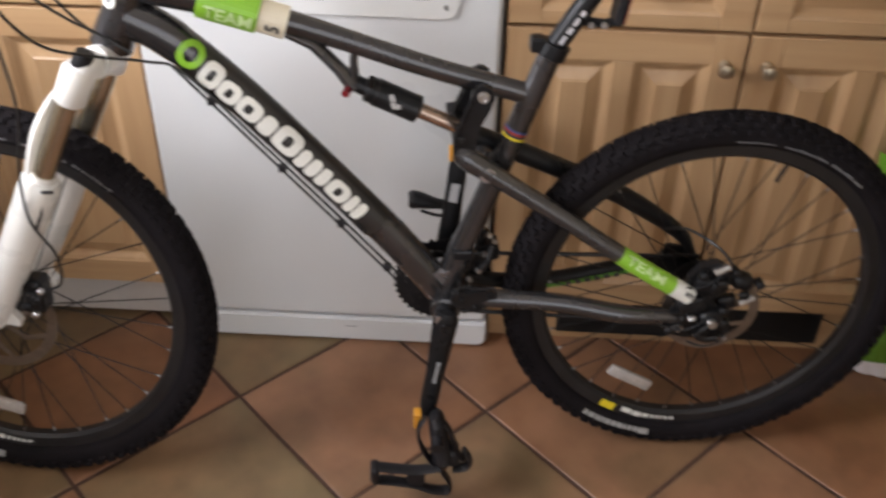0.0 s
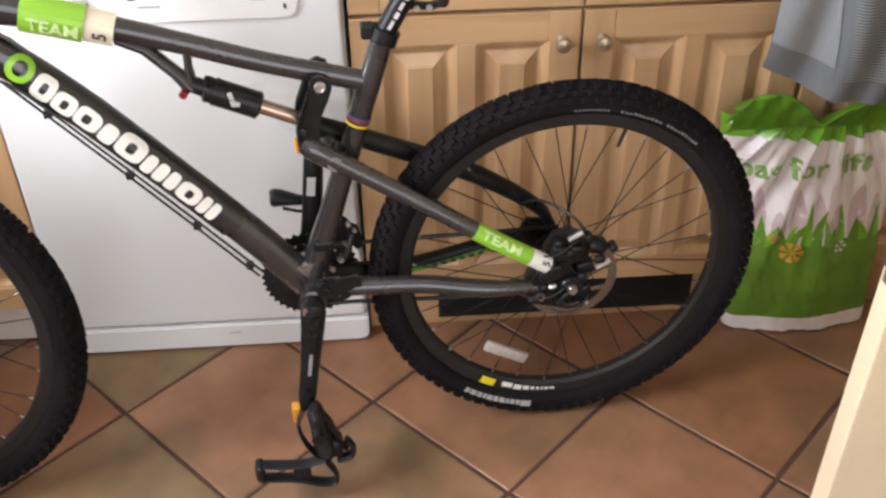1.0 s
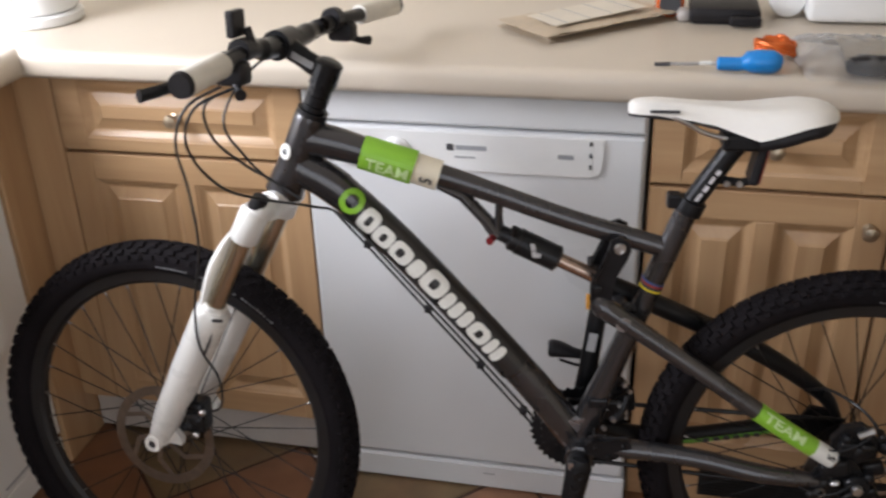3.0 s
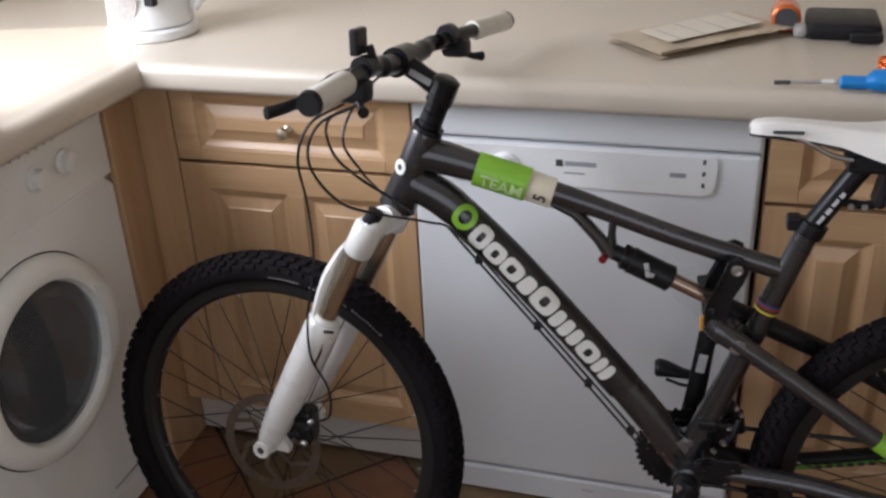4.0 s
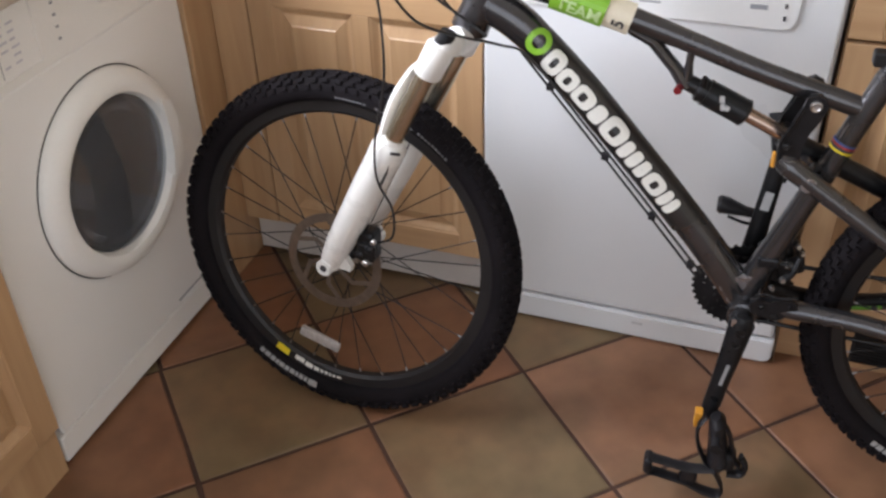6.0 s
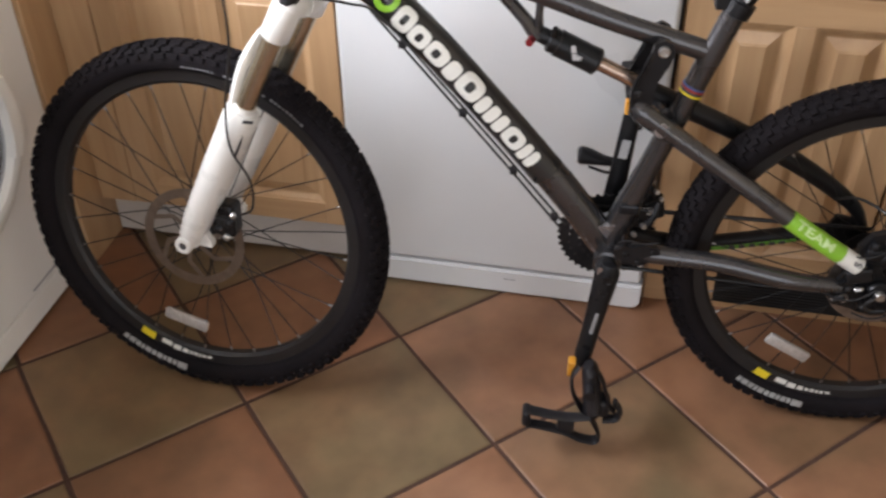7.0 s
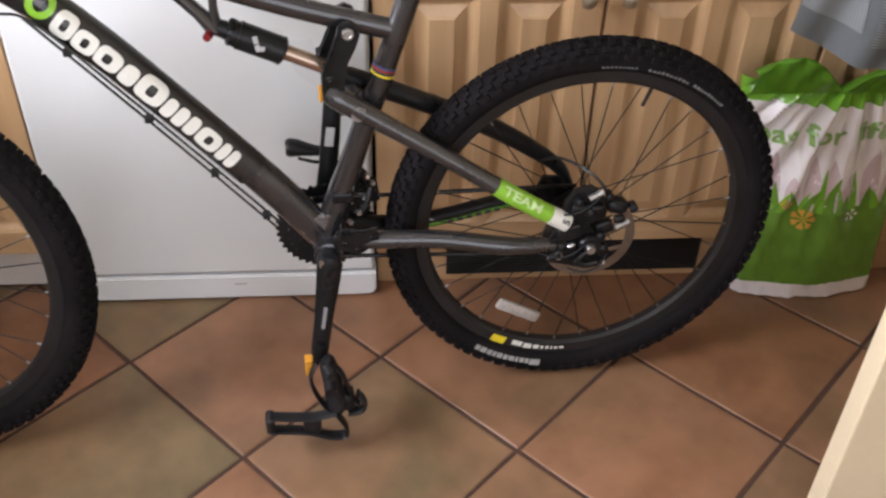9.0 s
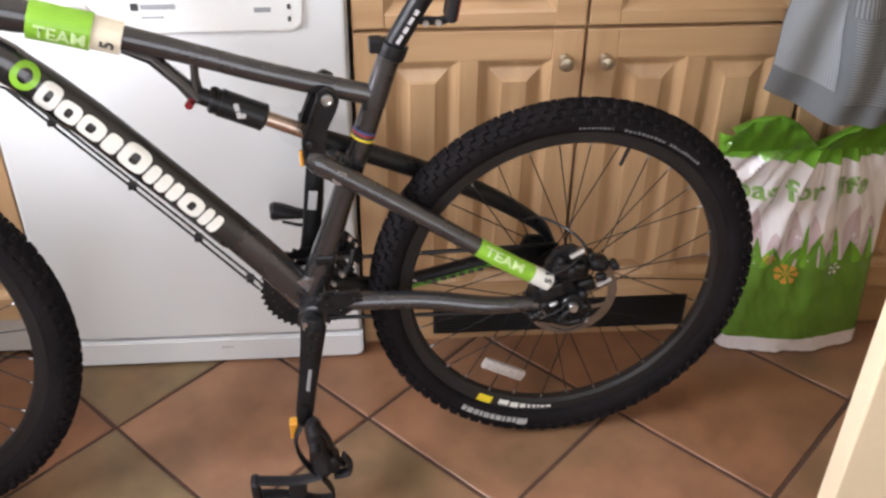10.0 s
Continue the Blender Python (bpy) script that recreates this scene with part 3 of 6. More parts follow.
def wheel(name, m, label, rotor_r, rear):
    """A wheel round the y axis, its left side towards minus y, put in place by m."""
    w = part(name, shaped(lathe(bmesh.new(), [(0.012, -0.05), (0.016, -0.046), (0.031, -0.036), (0.031, -0.031), (0.015, -0.024), (0.014, 0.024), (0.031, 0.031), (0.031, 0.036), (0.016, 0.046), (0.012, 0.05)], 28), m), BLACK_ALU, bike, label, True)
    # tyre carcass and tread blocks
    tb = bmesh.new()
    rc, rt = 0.3045, 0.0262
    prof = [(rc + rt * math.cos(a), 1.02 * rt * math.sin(a)) for a in [radians(-128 + k * 16) for k in range(17)]]
    lathe(tb, prof + [(0.284, 0.011), (0.284, -0.011)], 96, None, True)
    part("tyre", shaped(tb, m), RUBBER, w, "black knobbly off-road tyre", True)
    kb = bmesh.new()
    rng = random.Random(4)
    n = 88
    for i in range(n):
        for row, (ang, sx, sy, h) in enumerate(((-72, 0.0070, 0.0045, 0.0045), (-50, 0.0085, 0.0048, 0.0050), (-27, 0.0072, 0.0050, 0.0042), (-8, 0.0085, 0.0042, 0.0040), (10, 0.0085, 0.0042, 0.0040), (29, 0.0072, 0.0050, 0.0042), (50, 0.0085, 0.0048, 0.0050), (72, 0.0070, 0.0045, 0.0045))):
            th = 2 * math.pi * (i + (0.5 if row in (0, 2, 3, 5, 7) else 0.0) + rng.uniform(-0.07, 0.07)) / n
            q = Matrix.Rotation(-th, 4, "Y") @ Matrix.Translation((rc, 0, 0)) @ Matrix.Rotation(radians(ang), 4, "Z") @ Matrix.Rotation(rng.uniform(-0.12, 0.12) + (0.14 if row in (2, 4) else -0.14 if row in (3, 5) else 0), 4, "X")
            vs = []
            for sgn in (0, 1):
                k = 1.0 - 0.22 * sgn
                for dy, dz in ((-1, -1), (1, -1), (1, 1), (-1, 1)):
                    vs.append(kb.verts.new(m @ q @ Vector((rt - 0.002 + sgn * (h + 0.002), dy * sy * k, dz * sx * k * 0.72))))
            kb.faces.new(vs[4:])
            for k in range(4):
                kb.faces.new((vs[k], vs[(k + 1) % 4], vs[4 + (k + 1) % 4], vs[4 + k]))
    tagged(part("tread", kb, RUBBER, w), kind="stuff")
    part("rim", shaped(lathe(bmesh.new(), [(0.2625, -0.007), (0.268, -0.0125), (0.2855, -0.0135), (0.2855, 0.0135), (0.268, 0.0125), (0.2625, 0.007)], 96, None, True), m), RIM_BLACK, w, "black rim", True)
    nip = bmesh.new()
    for i in range(32):
        th = 2 * math.pi * (i + 0.5) / 32
        side = -1 if i % 2 else 1
        lead = (1 if (i // 2) % 2 else -1) * radians(62)
        a = Vector((0.029 * math.cos(th + lead), side * 0.033, 0.029 * math.sin(th + lead)))
        b = Vector((0.264 * math.cos(th), side * 0.003, 0.264 * math.sin(th)))
        part("spoke", shaped(sweep(bmesh.new(), [a, b], 0.00105, 6), m), SPOKE, w)
        sweep(nip, [b - (b - a).normalized() * 0.009, b], 0.0018, 6)
    tagged(part("nipple_set", shaped(nip, m), NIPPLE, w, "small steel spoke nipples"), kind="stuff")
    # brake rotor
    rb = bmesh.new()
    lathe(rb, [(rotor_r, -0.0475), (rotor_r, -0.0457), (rotor_r - 0.016, -0.0457), (rotor_r - 0.016, -0.0475)], 72, None, True)
    ro = part("brake_rotor", shaped(rb, m), ROTOR, w, "thin steel brake disc")
    for k in range(6):
        t0 = 2 * math.pi * k / 6
        arm = sweep(bmesh.new(), [(0.018 * math.cos(t0), -0.0466, 0.018 * math.sin(t0)), (rotor_r * 0.55 * math.cos(t0 + 0.25), -0.0466, rotor_r * 0.55 * math.sin(t0 + 0.25)), ((rotor_r - 0.008) * math.cos(t0 + 0.7), -0.0466, (rotor_r - 0.008) * math.sin(t0 + 0.7))], [(0.0008, 0.005)] * 3, 6)
        part("rotor_arm", shaped(arm, m), ROTOR, w)
    # valve, reflector, decals on the left side
    va = radians(70)
    part("valve", shaped(sweep(bmesh.new(), [(0.262 * math.cos(va), 0, 0.262 * math.sin(va)), (0.228 * math.cos(va), 0, 0.228 * math.sin(va))], [0.0035, 0.003], 8), m), BLACK_PLASTIC, w)
    ra = radians(-119 if rear else -105)
    q = m @ Matrix.Rotation(-ra, 4, "Y") @ Matrix.Translation((0.206, -0.004, 0))
    part("reflector", shaped(B(-0.011, 0.011, -0.011, 0.0, -0.043, 0.043, 0.004, 2), q), REFLECTOR, w, "clear spoke reflector", True)
    return w


def arc_decal(parent, m, r0, r1, y, a0, a1, material, name="decal", dy=0.0, pieces=8):
    """A strip of printing on the left flank of a wheel; y at the inner and outer radius."""
    bm = bmesh.new()
    inner, outer = [], []
    for k in range(pieces + 1):
        a = radians(a0 + (a1 - a0) * k / pieces)
        inner.append(bm.verts.new(m @ Vector((r0 * math.cos(a), y, r0 * math.sin(a)))))
        outer.append(bm.verts.new(m @ Vector((r1 * math.cos(a), y + dy, r1 * math.sin(a)))))
    for k in range(pieces):
        bm.faces.new((inner[k], inner[k + 1], outer[k + 1], outer[k]))
    return part(name, bm, material, parent)


COPPER = mat("copper_tinted_shaft", (0.46, 0.35, 0.29), 0.25, 0.95, 0.08)
GREEN_DEEP = mat("green_protector", (0.12, 0.35, 0.025), 0.4, 0, 0.2, 60)
ROTOR = mat("brown_grey_rotor_steel", (0.26, 0.22, 0.19), 0.38, 0.9, 0.15, 60)
BIKE_IN = bike.matrix_world.inverted()
REAR_M = BIKE_IN @ pose(0.3515, -0.2090, AX, -2.4, 0, 4.3)
FRONT_M = BIKE_IN @ pose(-0.7705, -0.3095, 0.3285, -9.4, 0, -2.1)
wheels = [(wheel("rear_wheel", REAR_M, "rear wheel hub and spokes", 0.080, True), REAR_M), (wheel("front_wheel", FRONT_M, "front wheel hub and spokes", 0.092, False), FRONT_M)]
for w, m in wheels:
    rng = random.Random(2)
    arc_decal(w, m, 0.2675, 0.2835, -0.0142, -122, -116, YELLOW)
    a = -113
    for span, r0, r1 in ((5, 0.268, 0.279), (4, 0.270, 0.281), (3, 0.271, 0.280), (2, 0.272, 0.279), (2, 0.272, 0.279), (1.5, 0.272, 0.279), (2, 0.273, 0.279), (2.5, 0.273, 0.278)):
        arc_decal(w, m, r0, r1, -0.0142, a, a + span - 0.7, WHITE_DECAL)
        a += span
    a = -126
    for k in range(11):
        span = (2.2, 2.8, 2.4, 1.6, 2.6, 2.1, 2.5, 1.6, 2.2, 1.8, 4.2)[k]
        arc_decal(w, m, 0.2955, 0.3060 + (0.003 if k == 10 else 0), -0.0264, a, a + span - 0.45, TYRE_PRINT, dy=-0.0012)
        a += span
    a = 48
    for k in range(20):
        if k != 9:
            arc_decal(w, m, 0.2948, 0.2948 + (0.0048, 0.0034, 0.0034, 0.0042)[k % 4], -0.0259, a, a + 1.0, FADED_PRINT, dy=-0.0009, pieces=2)
        a += 1.45
    a = 80
    for k in range(9):
        arc_decal(w, m, 0.2955, 0.2980, -0.0262, a, a + 0.8, FADED_PRINT, pieces=2)
        a += 1.25

# frame tubes
fr = bmesh.new()
sweep(fr, [HEAD + HEAD_UP * 0.066, HEAD + HEAD_UP * 0.060, HEAD, HEAD - HEAD_UP * 0.055, HEAD - HEAD_UP * 0.068], [0.024, 0.025, 0.0245, 0.029, 0.030], 24)
part("head_tube", fr, FRAME, bike, "", True)
part("down_tube", sweep(bmesh.new(), curve([(-0.868, 0, 0.812), (-0.810, 0, 0.777), (-0.717, 0, 0.687), (-0.600, 0, 0.554), (-0.501, 0, 0.436), (-0.434, 0, 0.345)], 5), [0.029] * 6 + [0.0275] * 20, 24, 0.9), FRAME, bike, "", True)
part("top_tube", sweep(bmesh.new(), curve([(-0.856, 0, 0.859), (-0.797, 0, 0.846), (-0.699, 0, 0.817), (-0.582, 0, 0.78), (-0.454, 0, 0.736), (-0.313, 0, 0.695)], 5), [0.028, 0.0275, 0.027, 0.0265, 0.026, 0.025, 0.024, 0.0225, 0.0215, 0.0205, 0.0195, 0.0188, 0.018, 0.0175, 0.017] + [0.016] * 11, 24, 0.85), FRAME, bike, "", True)
part("seat_tube", sweep(bmesh.new(), [(-0.432, 0, 0.328), (-0.407, 0, 0.412), (-0.378, 0, 0.496), (-0.34, 0, 0.605), (-0.285, 0, 0.765)], [0.026, 0.022, 0.0185, 0.0175, 0.0172], 24), FRAME, bike, "", True)
part("bottom_bracket", lathe(bmesh.new(), [(0.020, -0.042), (0.0235, -0.040), (0.0235, 0.040), (0.020, 0.042)], 28, Matrix.Translation((-0.429, 0, 0.330))), FRAME, bike, "", True)
part("gusset", prism(bmesh.new(), [(-0.462, 0.388), (-0.440, 0.392), (-0.408, 0.398), (-0.403, 0.350), (-0.426, 0.312), (-0.455, 0.345), (-0.476, 0.380)], -0.021, 0.021), CAST, bike, "welded bracket above the crank axle")
# shock mount under the top tube
mb = bmesh.new()
sweep(mb, [(-0.655, 0, 0.789), (-0.619, 0, 0.772), (-0.584, 0, 0.734), (-0.564, 0, 0.707)], [(0.012, 0.008), (0.012, 0.010), (0.012, 0.010), (0.014, 0.012)], 10)
sweep(mb, [(-0.562, 0, 0.774), (-0.564, 0, 0.742), (-0.564, 0, 0.708)], [(0.011, 0.007), (0.010, 0.006), (0.013, 0.010)], 10)
part("shock_mount", mb, FRAME, bike, "", True)
# rear shock
sh0, sh1 = Vector((-0.564, 0, 0.713)), Vector((-0.41, 0, 0.641))
sd = (sh1 - sh0)
shock = part("rear_shock", sweep(bmesh.new(), [sh0 - sd * 0.05, sh0 + sd * 0.10, sh0 + sd * 0.12, sh0 + sd * 0.20, sh0 + sd * 0.21, sh0 + sd * 0.58, sh0 + sd * 0.60], [0.012, 0.013, 0.0190, 0.0190, 0.0205, 0.0205, 0.016], 24), BLACK_ALU, bike, "black air shock can", True)
part("shaft", sweep(bmesh.new(), [sh0 + sd * 0.58, sh1], 0.0115, 18), COPPER, shock, "coppery polished shaft", True)
shm = Matrix.Translation(sh0 + sd * 0.36) @ Matrix.Rotation(radians(25), 4, "Y")
for a, b, c in ((-0.017, -0.006, 20), (-0.004, 0.006, 20), (0.004, 0.010, -40)):
    part("decal", B(a, b, -0.0213, -0.0200, -0.0035, 0.0035, m=shm @ Matrix.Rotation(radians(c + 35), 4, "Y")), PALE_GREY, shock)
for k in (0.13, 0.19, 0.56):
    part("band", sweep(bmesh.new(), [sh0 + sd * k, sh0 + sd * (k + 0.018)], 0.0211 if k > 0.18 else 0.0196, 24), SPOKE, shock, "", True)
part("valve_cap", sweep(bmesh.new(), [sh0 + sd * 0.14 + Vector((0.002, -0.014, 0.012)), sh0 + sd * 0.14 + Vector((0.004, -0.018, 0.026))], [0.0055, 0.0045], 12), SPOKE, shock, "", True)
part("adjuster", sweep(bmesh.new(), [sh0 + sd * 0.02 + Vector((-0.012, -0.012, -0.004)), sh0 + Vector((-0.012, -0.024, -0.006))], 0.006, 12), RED, shock, "red adjuster knob")
# rocker link plates
for s in (-1, 1):
    lk = part("rocker_link", prism(bmesh.new(), [(-0.396, 0.720), (-0.383, 0.7255), (-0.370, 0.719), (-0.366, 0.706), (-0.372, 0.688), (-0.384, 0.664), (-0.390, 0.642), (-0.390, 0.622), (-0.394, 0.604), (-0.405, 0.597), (-0.418, 0.602), (-0.423, 0.620), (-0.424, 0.642), (-0.418, 0.660), (-0.407, 0.682), (-0.400, 0.703)], s * 0.030, s * 0.038), BLACK_ALU, bike, "black rocker plate")
    part("rib", sweep(bmesh.new(), curve([(-0.399, s * 0.0385, 0.705), (-0.410, s * 0.0385, 0.676), (-0.4205, s * 0.0385, 0.648), (-0.419, s * 0.0385, 0.620)], 4), 0.0028, 8), BLACK_ALU, lk, "", True)
    part("bolt", lathe(bmesh.new(), [(0.0065, 0), (0.0065, -0.004), (0.003, -0.005), (0, -0.003)], 16, Matrix.Translation((-0.413, s * 0.038, 0.641)) @ (Matrix() if s < 0 else Matrix.Rotation(math.pi, 4, "Z"))), SPOKE, lk, "dark pivot bolt")
    for x, z in ((-0.383, 0.709), (-0.407, 0.613)):
        part("bolt", lathe(bmesh.new(), [(0.0085, 0), (0.0085, -0.004 * 1), (0.006, -0.0055), (0.004, -0.004), (0, -0.004)], 18, Matrix.Translation((x, s * 0.038, z)) @ (Matrix() if s < 0 else Matrix.Rotation(math.pi, 4, "Z"))), STEEL, lk, "steel pivot bolt")
part("link_axle", lathe(bmesh.new(), [(0.010, -0.034), (0.010, 0.034)], 20, Matrix.Translation((-0.383, 0, 0.709))), FRAME, bike, "", True)
part("link_axle", lathe(bmesh.new(), [(0.009, -0.034), (0.009, 0.034)], 20, Matrix.Translation((-0.41, 0, 0.641))), BLACK_ALU, bike, "", True)
part("amber_tag", B(-0.4285, -0.4225, -0.034, -0.024, 0.603, 0.627, 0.002), ORANGE, bike, "small amber tag on the link")
# rear triangle
SEAT_STAY = {-1: [(-0.417, -0.030, 0.619), (-0.378, -0.036, 0.593), (-0.258, -0.050, 0.517), (-0.131, -0.066, 0.434), (-0.04, -0.070, 0.377)],
             1: [(-0.417, 0.030, 0.622), (-0.378, 0.036, 0.606), (-0.258, 0.050, 0.548), (-0.140, 0.064, 0.484), (-0.036, 0.070, 0.410), (-0.006, 0.068, 0.366)]}
CHAIN_STAY = {-1: [(-0.42, -0.036, 0.359), (-0.365, -0.040, 0.357), (-0.248, -0.052, 0.355), (-0.15, -0.066, 0.343), (-0.062, -0.068, 0.337)],
              1: [(-0.42, 0.036, 0.352), (-0.365, 0.040, 0.336), (-0.262, 0.050, 0.325), (-0.112, 0.066, 0.344), (-0.062, 0.068, 0.348)]}
for s in (-1, 1):
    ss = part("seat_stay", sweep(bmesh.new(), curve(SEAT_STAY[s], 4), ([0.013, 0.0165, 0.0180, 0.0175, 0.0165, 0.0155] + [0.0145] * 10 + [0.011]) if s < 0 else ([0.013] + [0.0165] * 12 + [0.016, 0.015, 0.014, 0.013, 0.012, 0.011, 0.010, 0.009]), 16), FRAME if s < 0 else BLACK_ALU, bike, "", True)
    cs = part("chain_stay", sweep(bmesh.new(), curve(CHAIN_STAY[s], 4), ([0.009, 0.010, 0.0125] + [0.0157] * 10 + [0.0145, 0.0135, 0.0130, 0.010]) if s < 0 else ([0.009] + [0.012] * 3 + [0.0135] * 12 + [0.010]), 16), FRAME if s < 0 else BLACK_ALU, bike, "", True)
    if s > 0:
        LOW = [q + Vector((0, -0.0012, -0.0045)) for q in curve(CHAIN_STAY[1], 4)[7:13]]
        protector = part("stay_protector", sweep(bmesh.new(), LOW, [(0.0138, 0.0075), (0.0142, 0.0085), (0.0142, 0.0085), (0.0142, 0.0085), (0.0142, 0.0082), (0.0138, 0.0070)], 16), GREEN_DEEP, cs, "lime green chain stay protector", True)
        PRO = curve(CHAIN_STAY[1], 4)[8:13]
        for k in range(6):
            q = PRO[0].lerp(PRO[-1], 0.30 + 0.11 * k)
            part("print_bar", B(-0.0055, 0.0045, -0.0162, -0.0146, -0.0085, -0.0020, m=Matrix.Translation(q) @ Matrix.Rotation(radians(-6), 4, "Y")), DARK_PRINT, protector)
    part("dropout", prism(bmesh.new(), [(-0.073, 0.345), (-0.052, 0.387), (-0.013, 0.381), (0.005, 0.355), (-0.007, 0.325), (-0.042, 0.319)], s * 0.062, s * 0.070), BLACK_ALU, bike)
part("yoke", sweep(bmesh.new(), [(-0.378, -0.036, 0.593), (-0.368, 0, 0.587), (-0.378, 0.036, 0.593)], 0.014, 14), FRAME, bike, "", True)
part("pivot_boss", lathe(bmesh.new(), [(0.003, -0.0500), (0.0045, -0.0515), (0.0105, -0.0515), (0.0120, -0.0500), (0.0125, -0.020)], 24, Matrix.Translation((-0.372, 0, 0.588))), CAST, bike, "bright cast pivot", True)
yk = part("pivot_plate", prism(bmesh.new(), [(-0.422, 0.368), (-0.408, 0.379), (-0.392, 0.376), (-0.372, 0.382), (-0.353, 0.379), (-0.347, 0.368), (-0.358, 0.355), (-0.370, 0.345), (-0.384, 0.339), (-0.400, 0.347), (-0.418, 0.352)], -0.055, -0.047), BLACK_ALU, bike, "black pivot plate with steel bolts")
for x, z, r in ((-0.403, 0.364, 0.0046), (-0.382, 0.350, 0.0042), (-0.360, 0.372, 0.0032)):
    part("bolt", lathe(bmesh.new(), [(r, 0), (r, -0.003), (r * 0.7, -0.0042), (r * 0.5, -0.002), (0, -0.002)], 16, Matrix.Translation((x, -0.055, z))), SPOKE, yk)
part("cable_end", sweep(bmesh.new(), curve([(-0.416, -0.054, 0.384), (-0.400, -0.058, 0.392), (-0.378, -0.058, 0.388), (-0.352, -0.056, 0.390)], 4), 0.0015, 8), SPOKE, yk)
# seat post, collar, saddle
post = part("seat_post", sweep(bmesh.new(), [(-0.303, 0, 0.714), (-0.285, 0, 0.765), (-0.233, 0, 0.851), (-0.224, 0, 0.864)], [0.0155, 0.0155, 0.0155, 0.017], 24), BLACK_ALU, bike, "black seat post", True)
for k, (z0, z1) in enumerate(((-0.030, -0.016), (-0.012, -0.002), (0.002, 0.014), (0.018, 0.026))):
    part("print", B(-0.003, 0.002 + 0.001 * (k % 2), -0.0163, -0.0153, z0, z1, m=Matrix.Translation((-0.262, 0, 0.803)) @ Matrix.Rotation(radians(32), 4, "Y")), PALE_PRINT, post)
part("collar", lathe(bmesh.new(), [(0.0195, -0.011), (0.0215, -0.010), (0.0215, 0.010), (0.0195, 0.011)], 28, Matrix.Translation((-0.284, 0, 0.764)) @ Matrix.Rotation(radians(22), 4, "Y") @ Matrix.Rotation(radians(90), 4, "X")), BLACK_ALU, bike, "black seat clamp with a lever", True)
part("collar_bolt", B(-0.318, -0.298, -0.012, 0.012, 0.762, 0.784, 0.004), BLACK_ALU, bike)
for z, material in ((0.6295, YELLOW), (0.6335, DARK_PRINT), (0.6372, STRIPE_RED), (0.6408, BLUE_DECAL)):
    x = -0.285 - (0.765 - z) * 0.345
    part("stripe", lathe(bmesh.new(), [(0.0179, -0.0016), (0.0182, -0.0016), (0.0182, 0.0016), (0.0179, 0.0016)], 28, Matrix.Translation((x, 0, z)) @ Matrix.Rotation(radians(19), 4, "Y") @ Matrix.Rotation(radians(90), 4, "X")), material, bike)


